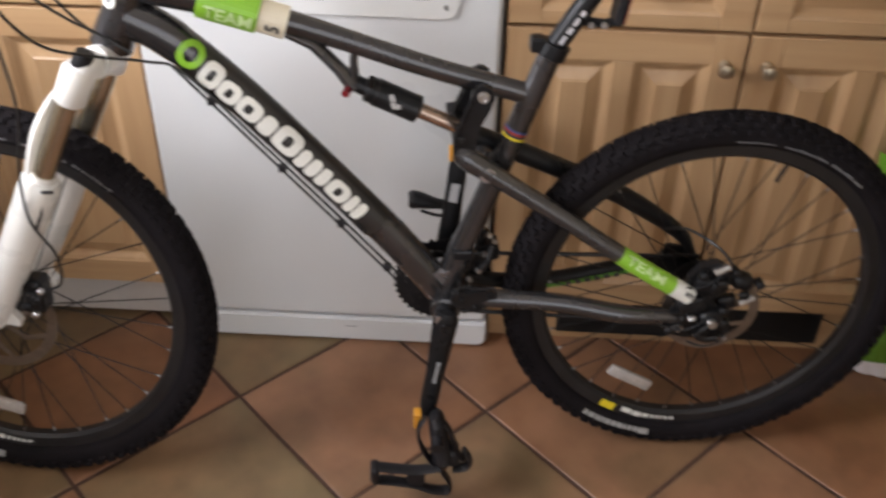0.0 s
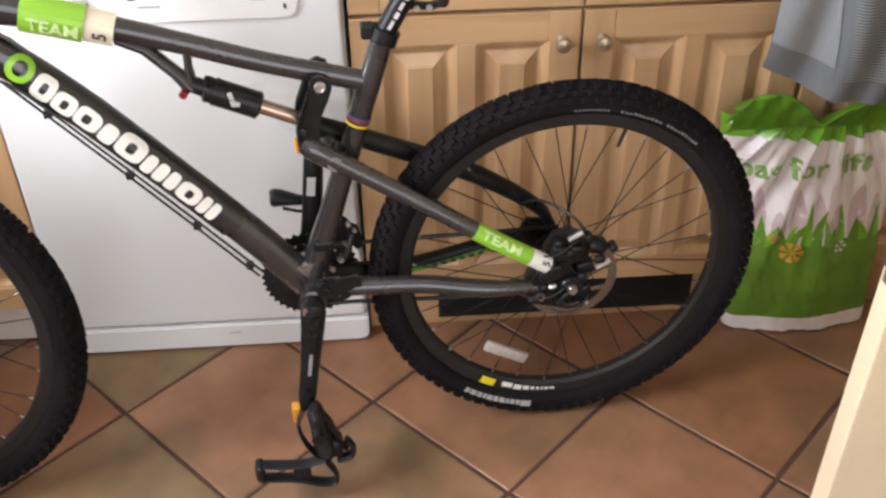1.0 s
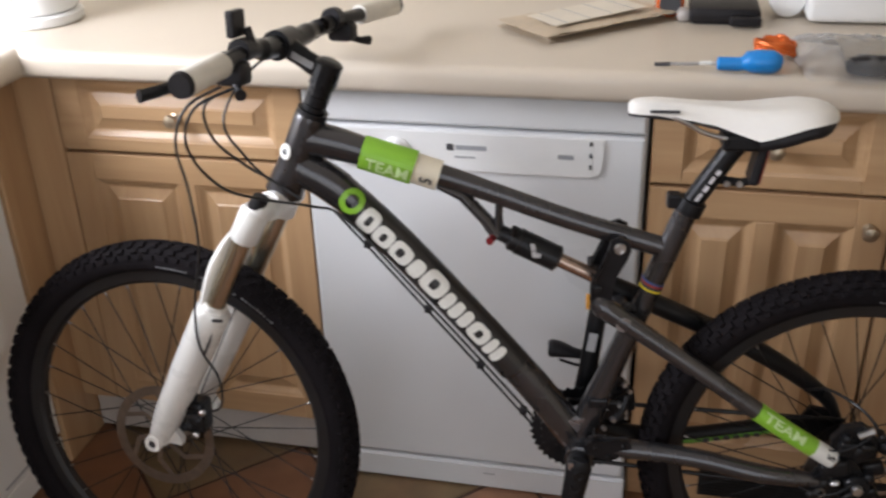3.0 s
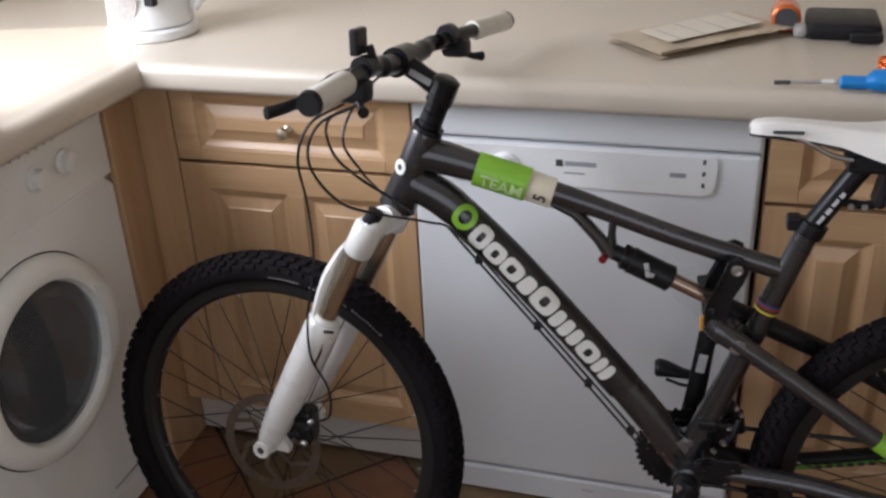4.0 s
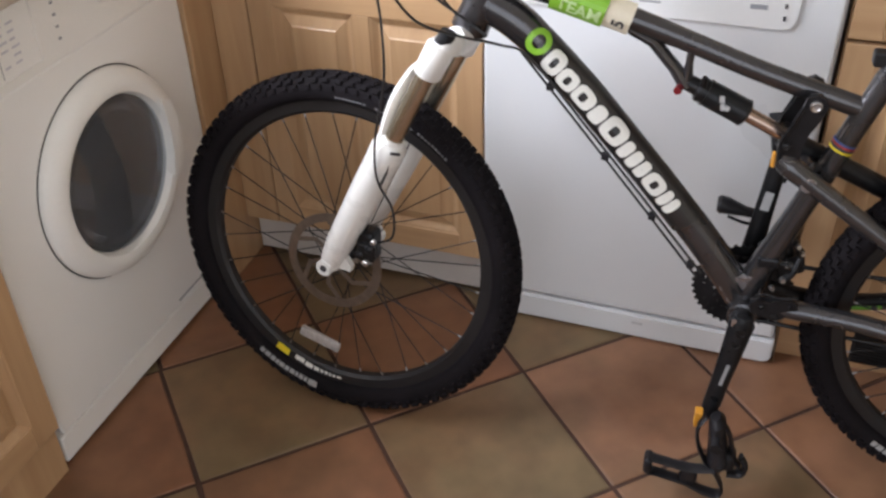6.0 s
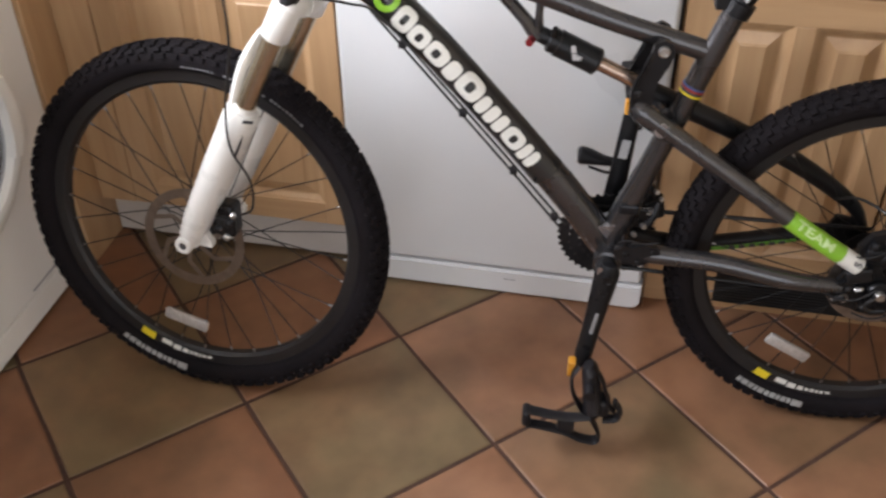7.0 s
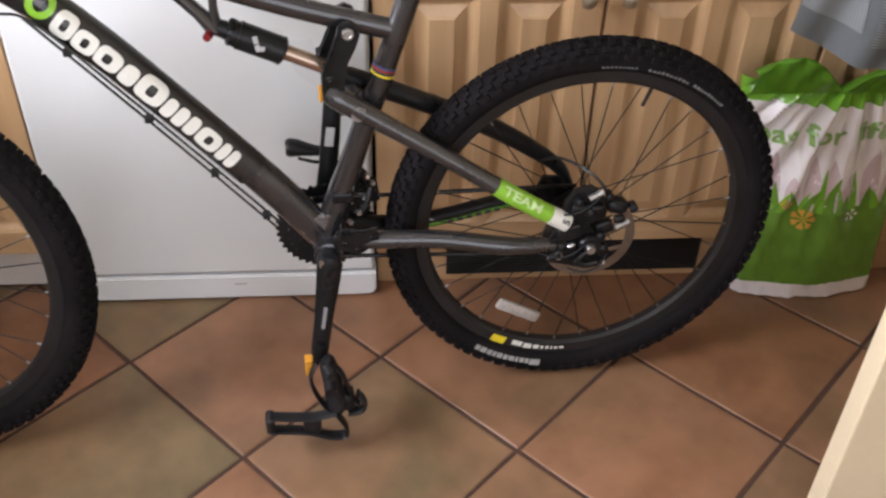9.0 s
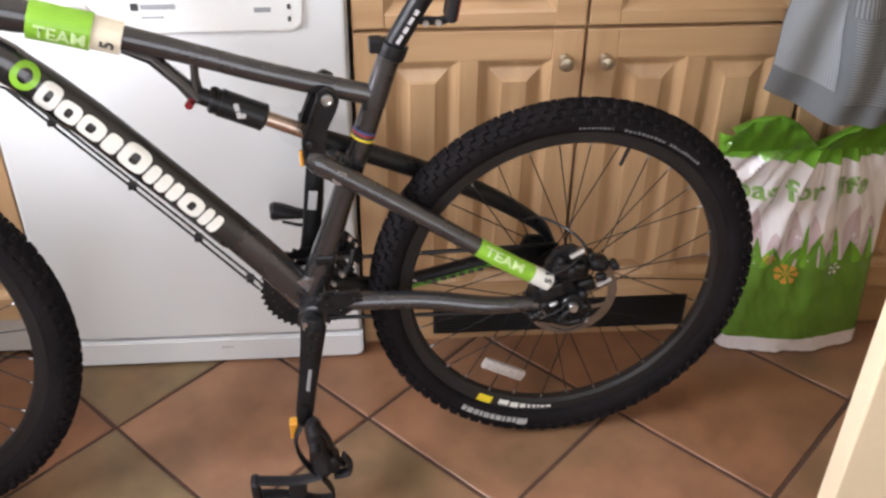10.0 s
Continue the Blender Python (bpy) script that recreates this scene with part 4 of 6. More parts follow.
def saddle():
    """Saddle shell: stations from the nose to the tail with half width, top and skirt depth."""
    rows = [(-0.381, 0.008, 0.917, 0.004), (-0.377, 0.014, 0.922, 0.009), (-0.364, 0.018, 0.925, 0.012), (-0.342, 0.021, 0.926, 0.013), (-0.302, 0.023, 0.923, 0.015), (-0.262, 0.028, 0.920, 0.018), (-0.230, 0.039, 0.918, 0.025), (-0.214, 0.046, 0.918, 0.029), (-0.203, 0.050, 0.918, 0.031), (-0.192, 0.053, 0.919, 0.028), (-0.172, 0.057, 0.921, 0.022), (-0.145, 0.058, 0.923, 0.014), (-0.120, 0.051, 0.922, 0.009), (-0.106, 0.039, 0.919, 0.006), (-0.098, 0.022, 0.915, 0.003)]
    top, low = bmesh.new(), bmesh.new()
    rings, under = [], []
    for x, w, z, h in rows:
        ring = []
        for k in range(15):
            a = -1 + 2 * k / 14
            s = math.copysign(abs(a) ** 0.8, a)
            edge = max(0.0, abs(a) - 0.62) / 0.38
            ring.append(top.verts.new((x, w * s, z - h * edge ** 1.5 - 0.007 * abs(a) ** 2 - 0.0025 * math.exp(-(a / 0.16) ** 2))))
        rings.append(ring)
        under.append([low.verts.new((x, v.co.y * 0.90, v.co.z - 0.004)) for v in ring])
    for bm, rr in ((top, rings), (low, under)):
        for a, b in zip(rr, rr[1:]):
            for k in range(14):
                bm.faces.new((a[k], a[k + 1], b[k + 1], b[k]))
        bm.faces.new(rr[0]), bm.faces.new(rr[-1][::-1])
    for rr in (under,):
        loop = [r[0] for r in rr] + [r[-1] for r in rr[::-1]]
        low.faces.new(loop)
    for bm in (top, low):
        bmesh.ops.recalc_face_normals(bm, faces=bm.faces)
    s = part("saddle", top, SADDLE, bike, "off-white saddle with dark underside", True)
    part("base", low, BLACK_PLASTIC, s, "black saddle base", True)
    part("tail_bumper", sweep(bmesh.new(), curve([(-0.203, -0.046, 0.872), (-0.172, -0.053, 0.882), (-0.145, -0.054, 0.892), (-0.120, -0.047, 0.898), (-0.099, 0.0, 0.906), (-0.120, 0.047, 0.898), (-0.145, 0.054, 0.892), (-0.172, 0.053, 0.882), (-0.203, 0.046, 0.872)], 4), [(0.004, 0.0085)] * 33, 10), BLACK_PLASTIC, s, "black rear edge of the saddle", True)
    part("print", B(-0.352, -0.312, -0.0232, -0.0205, 0.910, 0.914), DARK_PRINT, s)
    for y in (-0.022, 0.022):
        part("rail", sweep(bmesh.new(), curve([(-0.345, y * 0.5, 0.911), (-0.305, y, 0.898), (-0.265, y, 0.879), (-0.200, y, 0.873), (-0.150, y, 0.882), (-0.120, y, 0.908)], 5), 0.0035, 8), STEEL, s, "", True)
    part("clamp", B(-0.250, -0.195, -0.026, 0.026, 0.856, 0.881, 0.006), BLACK_ALU, s)
    br = part("reflector_bracket", sweep(bmesh.new(), [(-0.246, 0, 0.806), (-0.215, 0, 0.802), (-0.203, 0, 0.806)], [(0.010, 0.006)] * 3, 8), BLACK_PLASTIC, bike, "black seat post bracket with reflector")
    part("reflector", B(-0.204, -0.190, -0.022, 0.022, 0.804, 0.868, 0.005, m=Matrix.Translation((-0.197, 0, 0.83)) @ Matrix.Rotation(radians(10), 4, "Y") @ Matrix.Translation((0.197, 0, -0.83))), BLACK_PLASTIC, br)
    part("lens", B(-0.1915, -0.1885, -0.019, 0.019, 0.808, 0.862, 0.001, m=Matrix.Translation((-0.197, 0, 0.83)) @ Matrix.Rotation(radians(10), 4, "Y") @ Matrix.Translation((0.197, 0, -0.83))), RED, br, "red reflector lens")
    for x in (-0.237, -0.219):
        part("bolt", lathe(bmesh.new(), [(0.0045, 0), (0.0045, -0.004), (0, -0.004)], 12, Matrix.Translation((x, -0.010, 0.804))), STEEL, br)


saddle()

# fork, steered a little away
fork = part("fork_steerer", shaped(sweep(bmesh.new(), [HEAD - HEAD_UP * 0.07, HEAD + HEAD_UP * 0.075, HEAD + HEAD_UP * 0.150], [0.0145, 0.0145, 0.0145], 20), STEER), BLACK_ALU, bike)
DN = Vector((-0.4505, 0, -0.8928))
FW = Vector((-0.8928, 0, 0.4505))
CROWN = Vector((-0.912, 0, 0.757))
cr = bmesh.new()
sweep(cr, curve([CROWN + Vector((0, -0.065, 0)) + DN * 0.035, CROWN + Vector((0.004, -0.060, 0.000)), HEAD - HEAD_UP * 0.082 + Vector((0, -0.026, 0)), HEAD - HEAD_UP * 0.078, HEAD - HEAD_UP * 0.082 + Vector((0, 0.026, 0)), CROWN + Vector((0.004, 0.060, 0.000)), CROWN + Vector((0, 0.065, 0)) + DN * 0.035], 5), [0.019] * 4 + [0.0205] * 4 + [0.0225] * 15 + [0.0205] * 4 + [0.019] * 4, 18)
part("crown", shaped(cr, STEER), FORK_WHITE, fork, "white fork crown", True)
for s in (-1, 1):
    o = Vector((0, s * 0.065, 0))
    part("crown_sleeve", shaped(sweep(bmesh.new(), [CROWN + o - DN * 0.004, CROWN + o + DN * 0.002, CROWN + o + DN * 0.050, CROWN + o + DN * 0.053], [0.018, 0.0225, 0.0225, 0.020], 22), STEER), FORK_WHITE, fork, "white fork crown", True)
    part("top_cap", shaped(sweep(bmesh.new(), [CROWN + o - DN * 0.026, CROWN + o - DN * 0.003], [0.0125, 0.0150], 16), STEER), BLACK_ALU, fork, "black top cap")
    part("stanchion", shaped(sweep(bmesh.new(), [CROWN + o + DN * 0.045, CROWN + o + DN * 0.26], 0.0158, 22), STEER), BRONZE, fork, "bronze-tinted polished stanchion", True)
    lw = part("lower_leg", shaped(sweep(bmesh.new(), [CROWN + o + DN * 0.188, CROWN + o + DN * 0.196, CROWN + o + DN * 0.225, CROWN + o + DN * 0.30, CROWN + o + DN * 0.42, CROWN + o + DN * 0.465, CROWN + o + DN * 0.482 - FW * 0.004], [0.0240, 0.0295, 0.0292, 0.0288, 0.0255, 0.0200, 0.0160], 22), STEER), FORK_WHITE, fork, "white lower fork leg", True)
    axle = Vector((-1.128, s * 0.060, 0.330))
    part("dropout", shaped(prism(bmesh.new(), [(axle.x - 0.013, axle.z - 0.002), (axle.x - 0.006, axle.z + 0.014), (axle.x + 0.018, axle.z + 0.040), (axle.x + 0.034, axle.z + 0.022), (axle.x + 0.046, axle.z + 0.004), (axle.x + 0.044, axle.z - 0.006), (axle.x + 0.020, axle.z - 0.004), (axle.x + 0.004, axle.z - 0.014), (axle.x - 0.008, axle.z - 0.011)], s * 0.055, s * 0.068), STEER), FORK_WHITE, lw)
    part("axle_hole", shaped(lathe(bmesh.new(), [(0.0068, -0.0862 if s < 0 else 0.0780), (0.0068, -0.0780 if s < 0 else 0.0862)], 16, Matrix.Translation((axle.x, 0, axle.z))), STEER), DARK_PRINT, lw)
    part("axle_boss", shaped(lathe(bmesh.new(), [(0.0070, s * 0.0870), (0.0140, s * 0.0870), (0.0155, s * 0.0850), (0.0155, s * 0.0540), (0.0070, s * 0.0540)], 22, Matrix.Translation((axle.x, 0, axle.z)), True), STEER), FORK_WHITE, lw, "", True)
    part("seal", shaped(sweep(bmesh.new(), [CROWN + o + DN * 0.180, CROWN + o + DN * 0.189], [0.0185, 0.0200], 20), STEER), FORK_WHITE, lw, "", True)
ll = [c for c in fork.children if c.name.startswith("lower_leg")][0]
tl = Matrix.Translation(CROWN + Vector((0, -0.065, 0)) + DN * 0.30) @ Matrix.Rotation(radians(25.5), 4, "Y")
TURN = Matrix.Rotation(radians(46), 4, "Z")
part("decal", shaped(B(-0.002, 0.003, -0.0302, -0.0280, 0.038, 0.084, m=TURN), STEER @ tl), DARK_PRINT, ll)
part("decal", shaped(B(-0.009, 0.009, -0.0312, -0.0265, 0.105, 0.110, 0.002, m=TURN), STEER @ tl), DARK_PRINT, ll)
arch = [CROWN + Vector((0, -0.063, 0)) + DN * 0.220 + FW * 0.008, CROWN + Vector((0, -0.060, 0)) + DN * 0.172 + FW * 0.021, CROWN + Vector((0, -0.050, 0)) + DN * 0.125 + FW * 0.030, CROWN + Vector((0, -0.026, 0)) + DN * 0.095 + FW * 0.032]
arch += [CROWN + DN * 0.088 + FW * 0.032] + [Vector((p.x, -p.y, p.z)) for p in arch[::-1]]
part("brace", shaped(sweep(bmesh.new(), curve(arch, 4), [(0.009, 0.017)] * 33, 12, up=FW), STEER), FORK_WHITE, fork, "white arched brace over the tyre", True)
# front caliper
cal = part("brake_caliper", shaped(B(-1.070, -1.035, -0.072, -0.034, 0.352, 0.412, 0.008, 2), STEER), BLACK_ALU, fork, "black hydraulic brake caliper")
part("pad_cover", shaped(B(-1.062, -1.030, -0.080, -0.068, 0.362, 0.395, 0.006, 2), STEER), SPOKE, cal)
for x, z, r in ((-1.058, 0.372, 0.008), (-1.040, 0.386, 0.007), (-1.046, 0.358, 0.006), (-1.030, 0.402, 0.005)):
    part("boss", shaped(lathe(bmesh.new(), [(r * 0.5, -0.0845), (r, -0.082), (r, -0.076)], 14, Matrix.Translation((x, 0, z))), STEER), BLACK_ALU if r > 0.0065 else STEEL, cal, "", True)
part("bracket", shaped(B(-1.085, -1.052, -0.064, -0.050, 0.398, 0.428, 0.004), STEER), BLACK_ALU, cal)
part("bolt", shaped(lathe(bmesh.new(), [(0.005, 0), (0.005, -0.006), (0, -0.006)], 12, Matrix.Translation((-1.060, -0.072, 0.420))), STEER), STEEL, cal)

# headset, stem, handlebar
for k, (a, b, r) in enumerate(((0.066, 0.074, 0.0235), (0.075, 0.083, 0.018), (0.084, 0.098, 0.0178), (0.099, 0.113, 0.0178))):
    part("headset_spacer", shaped(sweep(bmesh.new(), [HEAD + HEAD_UP * a, HEAD + HEAD_UP * b], r, 24), STEER), BLACK_ALU, fork, "", True)
ST = HEAD + HEAD_UP * 0.133
BAR = Vector((-0.880, 0, 0.996))
sm = bmesh.new()
sweep(sm, [HEAD + HEAD_UP * 0.114, HEAD + HEAD_UP * 0.150, HEAD + HEAD_UP * 0.154], [0.0205, 0.0205, 0.015], 24)
sweep(sm, [ST, ST.lerp(BAR, 0.5), BAR], [(0.017, 0.017), (0.014, 0.015), (0.018, 0.017)], 18)
lathe(sm, [(0.022, -0.024), (0.022, 0.024)], 24, Matrix.Translation(BAR))
stem = part("stem", shaped(sm, STEER), BLACK_ALU, bike, "black alloy stem", True)
part("print", shaped(B(-0.018, 0.018, -0.0168, -0.0158, -0.005, 0.005), STEER @ Matrix.Translation(ST.lerp(BAR, 0.45) + Vector((0, 0, 0.002))) @ Matrix.Rotation(radians(26), 4, "Y")), GREY_PRINT, stem)
bar_pts = [(-0.874, -0.294, 0.991), (-0.878, -0.190, 0.997), (-0.880, -0.12, 1.002), (-0.880, -0.08, 1.000), (-0.880, -0.05, 0.996), (-0.880, 0.05, 0.996), (-0.876, 0.09, 1.001), (-0.866, 0.14, 1.007), (-0.850, 0.235, 1.008), (-0.835, 0.360, 1.008)]
bar = part("handlebar", shaped(sweep(bmesh.new(), curve(bar_pts, 4), [0.0112] * 13 + [0.0155] * 11 + [0.0112] * 13, 16), STEER), BLACK_ALU, bike, "black riser handlebar", True)


def side(s, x, y, z):
    """A point of the handlebar's controls; the left side is shortened, swept and lowered to fit the camera's view."""
    return (x, y, z) if s > 0 else (x - 0.11 * y, -0.81 * y, z - 0.046 * y)


for s in (-1, 1):
    a, b = Vector(side(s, -0.835, 0.360, 1.008)), Vector(side(s, -0.8515, 0.232, 1.008))
    part("grip", shaped(sweep(bmesh.new(), [a, a.lerp(b, 0.04), a.lerp(b, 0.5), a.lerp(b, 0.96), b], [0.0155, 0.0170, 0.0164, 0.0170, 0.0155], 20), STEER), GRIP, bar, "off-white rubber grip", True)
    part("end_plug", shaped(sweep(bmesh.new(), [a + (a - b).normalized() * 0.006, a + (b - a) * 0.02], [0.0152, 0.0172], 20), STEER), BLACK_PLASTIC, bar, "black bar end plug", True)
    lv = part("brake_lever", shaped(sweep(bmesh.new(), curve([side(s, -0.866, 0.150, 1.004), side(s, -0.905, 0.170, 0.992), side(s, -0.920, 0.205, 0.980), side(s, -0.918, 0.27, 0.980), side(s, -0.920, 0.322, 0.982)], 4), [0.013] * 5 + [0.0105] * 4 + [(0.004, 0.008)] * 7 + [(0.005, 0.009)], 12), STEER), BLACK_ALU, bar, "black brake lever", True)
    part("lever_clamp", shaped(lathe(bmesh.new(), [(0.0165, -0.010), (0.0165, 0.010)], 20, Matrix.Translation(side(s, -0.8645, 0.152, 1.0125))), STEER), BLACK_PLASTIC, bar)
    part("shifter", shaped(B(-0.022, 0.022, -0.018, 0.018, -0.016, 0.016, 0.009, 2), STEER @ Matrix.Translation(side(s, -0.8625, 0.185, 0.988))), BLACK_PLASTIC, bar, "black gear shifter pod", True)
    part("shift_paddle", shaped(sweep(bmesh.new(), [side(s, -0.862, 0.19, 0.980), side(s, -0.842, 0.210, 0.970), side(s, -0.832, 0.225, 0.968)], [0.005, 0.0055, 0.008], 10), STEER), BLACK_PLASTIC, bar)
rf = part("reflector_mount", shaped(sweep(bmesh.new(), [(-0.872, -0.108, 1.008), (-0.878, -0.112, 1.034)], 0.006, 10), STEER), BLACK_PLASTIC, bar)
part("reflector", shaped(B(-0.896, -0.884, -0.138, -0.102, 1.022, 1.058, 0.003), STEER), BLACK_PLASTIC, rf, "black backed front reflector")
# cables
for name, pts in (
    ("brake_hose", [(-0.915, -0.16, 0.978), (-0.958, -0.18, 0.955), (-0.980, -0.18, 0.904), (-0.988, -0.14, 0.823), (-1.002, -0.10, 0.716), (-1.024, -0.093, 0.612), (-1.025, -0.093, 0.540), (-1.002, -0.092, 0.485), (-1.008, -0.082, 0.425), (-1.040, -0.070, 0.400)]),
    ("gear_cable", [(-0.895, -0.165, 0.978), (-0.945, -0.19, 0.955), (-0.964, -0.18, 0.897), (-0.938, -0.14, 0.828), (-0.892, -0.085, 0.789), (-0.837, -0.045, 0.764), (-0.794, -0.032, 0.742), (-0.699, -0.026, 0.630), (-0.601, -0.026, 0.514), (-0.502, -0.026, 0.394)]),
    ("gear_cable", [(-0.890, -0.15, 0.978), (-0.938, -0.165, 0.955), (-0.938, -0.15, 0.902), (-0.921, -0.08, 0.839), (-0.900, -0.036, 0.801), (-0.860, -0.031, 0.770)]),
    ("brake_hose", [(-0.890, 0.10, 0.985), (-0.930, -0.02, 0.955), (-0.944, -0.09, 0.908), (-0.932, -0.055, 0.846), (-0.905, -0.034, 0.800)]),
    ("brake_hose", [(-0.808, -0.030, 0.750), (-0.703, -0.023, 0.620), (-0.606, -0.021, 0.502), (-0.509, -0.021, 0.383)]),
):
    part(name, sweep(bmesh.new(), curve(pts, 6), 0.0021, 8), CABLE, bike, "black outer cable", True)
for t in (0.15, 0.45, 0.72, 0.95):
    p = Vector((-0.808, -0.024, 0.750)).lerp(Vector((-0.506, -0.021, 0.387)), t)
    part("cable_clip", B(p.x - 0.006, p.x + 0.006, p.y - 0.006, p.y + 0.008, p.z - 0.005, p.z + 0.005, 0.002), BLACK_PLASTIC, bike)

# cranks, chainrings, pedals with toe clips
BBX, BBZ = -0.429, 0.328
la, lb2 = Vector((BBX, -0.066, BBZ)), Vector((-0.457, -0.092, 0.165))
ck = bmesh.new()
sweep(ck, [la + Vector((0.002, 0, 0.020)), la + Vector((0, -0.002, 0.008)), la.lerp(lb2, 0.25), la.lerp(lb2, 0.6), la.lerp(lb2, 0.92), lb2 + Vector((-0.002, 0, -0.012))], [(0.010, 0.014), (0.012, 0.021), (0.010, 0.0185), (0.009, 0.0155), (0.009, 0.0150), (0.008, 0.011)], 16)
crank = part("crank_arm", ck, BLACK_ALU, bike, "black left crank arm hanging down", True)
part("crank_bolt", lathe(bmesh.new(), [(0.0095, 0), (0.0090, -0.003), (0.0060, -0.003), (0.0050, -0.001), (0, -0.001)], 20, Matrix.Translation((la.x, -0.0795, la.z - 0.003))), SPOKE, crank)
# small hook-shaped bead modelled in place of a highlight on the crank
cq = la.lerp(lb2, 0.15)
part("hook_glint", sweep(bmesh.new(), curve([(cq.x - 0.006, cq.y - 0.0125, cq.z + 0.004), (cq.x - 0.004, cq.y - 0.0130, cq.z - 0.005), (cq.x + 0.004, cq.y - 0.0130, cq.z - 0.006), (cq.x + 0.007, cq.y - 0.0125, cq.z + 0.001)], 4), 0.0016, 8), SPOKE, crank, "hook-shaped bead standing in for a highlight")
for z in (0.016, 0.010):
    part("pinch_bolt", lathe(bmesh.new(), [(0.0042, 0), (0.0042, -0.003), (0, -0.003)], 12, Matrix.Translation((la.x - 0.013, -0.074, la.z + z))), STEEL, crank)
pm = la.lerp(lb2, 0.62)
part("print", B(-0.0028, 0.0028, -0.0105, -0.009, -0.046, 0.046, m=Matrix.Translation(pm) @ Matrix.Rotation(radians(8), 4, "Y") @ Matrix.Rotation(radians(8), 4, "X")), GREY_PRINT, crank)
part("axle_ring", lathe(bmesh.new(), [(0.0185, -0.058), (0.0195, -0.054), (0.0195, -0.042), (0.0185, -0.040)], 24, Matrix.Translation((BBX, 0, BBZ))), BLACK_ALU, bike, "black axle collar", True)
ra0, ra1 = Vector((BBX, 0.066, BBZ)), Vector((-0.404, 0.092, 0.545))
part("crank_arm", sweep(bmesh.new(), [ra0 - Vector((0.002, 0, 0.02)), ra0, ra0.lerp(ra1, 0.5), ra1, ra1 + Vector((0.001, 0, 0.012))], [(0.010, 0.014), (0.012, 0.021), (0.009, 0.016), (0.009, 0.0145), (0.008, 0.010)], 16), BLACK_ALU, bike, "black right crank arm pointing up", True)
part("crank_tag", B(-0.008, 0.006, 0.0, 0.0015, -0.017, 0.017, m=Matrix.Translation((-0.412, 0.0655, 0.488)) @ Matrix.Rotation(radians(8), 4, "Y")), PALE_GREY, bike, "pale label on the far crank arm")


def ring(r, y, teeth, name, material):
    bm = bmesh.new()
    out = []
    for k in range(teeth * 4):
        a = 2 * math.pi * k / (teeth * 4)
        out.append((r + (0.0, 0.0045, 0.0045, 0.0)[k % 4], a))
    inner = r - 0.016
    vs = []
    for y1 in (y - 0.0012, y + 0.0012):
        vs.append(([bm.verts.new((BBX + rr * math.cos(a), y1, BBZ + rr * math.sin(a))) for rr, a in out], [bm.verts.new((BBX + inner * math.cos(a), y1, BBZ + inner * math.sin(a))) for rr, a in out]))
    n = len(out)
    for k in range(n):
        j = (k + 1) % n
        (o0, i0), (o1, i1) = vs
        bm.faces.new((o0[k], o0[j], i0[j], i0[k])), bm.faces.new((o1[k], i1[k], i1[j], o1[j]))
        bm.faces.new((o0[k], o1[k], o1[j], o0[j])), bm.faces.new((i0[k], i0[j], i1[j], i1[k]))
    for k in range(4):
        a = 2 * math.pi * (k + 0.3) / 4
        sweep(bm, [(BBX + 0.02 * math.cos(a), y, BBZ + 0.02 * math.sin(a)), (BBX + (inner + 0.004) * math.cos(a), y, BBZ + (inner + 0.004) * math.sin(a))], [(0.002, 0.009), (0.002, 0.006)], 8)
    return part(name, bm, material, bike)


ring(0.0790, 0.050, 39, "chainring", BLACK_ALU)
ring(0.062, 0.042, 30, "chainring", BLACK_ALU)
ring(0.043, 0.034, 22, "chainring", BLACK_ALU)


pb = bmesh.new()
sweep(pb, [(-0.447, -0.128, 0.186), (-0.444, -0.130, 0.178), (-0.440, -0.132, 0.150), (-0.436, -0.134, 0.122), (-0.432, -0.136, 0.102), (-0.431, -0.136, 0.088)], [(0.018, 0.008), (0.028, 0.014), (0.026, 0.015), (0.026, 0.017), (0.030, 0.019), (0.022, 0.012)], 18)
for pts, r in (([(-0.462, -0.128, 0.182), (-0.473, -0.136, 0.162), (-0.469, -0.140, 0.131), (-0.452, -0.142, 0.095), (-0.436, -0.142, 0.084)], (0.010, 0.0032)), ([(-0.440, -0.130, 0.180), (-0.424, -0.136, 0.163), (-0.415, -0.140, 0.138), (-0.408, -0.142, 0.112), (-0.398, -0.142, 0.098)], (0.010, 0.0036)), ([(-0.398, -0.142, 0.118), (-0.388, -0.144, 0.100), (-0.394, -0.146, 0.084), (-0.416, -0.146, 0.080)], (0.011, 0.005))):
    q = curve(pts, 4)
    sweep(pb, q, [r] * len(q), 10)
sweep(pb, [lb2 + Vector((0.012, 0, -0.004)), lb2 + Vector((0.014, -0.085, -0.008))], [0.0085, 0.0100], 14, up=Vector((1, 0, 0)))
box(pb, -0.452, -0.404, -0.152, -0.116, 0.084, 0.122, 0.010, 3)
ped = part("pedal", pb, BLACK_PLASTIC, bike, "black caged pedal hanging with a toe clip", True)
part("reflector", B(-0.481, -0.468, -0.126, -0.108, 0.152, 0.184, 0.002, m=None), ORANGE, ped, "amber pedal reflector")
tc = bmesh.new()
hoop = [(-0.436, -0.150, 0.085), (-0.420, -0.150, 0.050), (-0.424, -0.150, 0.032), (-0.450, -0.150, 0.034), (-0.480, -0.150, 0.048), (-0.525, -0.150, 0.058), (-0.546, -0.150, 0.060)]
sweep(tc, curve(hoop, 5), [(0.012, 0.0032)] * 31, 10)
hoop2 = [(-0.436, -0.150, 0.088), (-0.470, -0.150, 0.082), (-0.500, -0.150, 0.084), (-0.546, -0.150, 0.092)]
sweep(tc, curve(hoop2, 5), [(0.012, 0.0032)] * 16, 10)
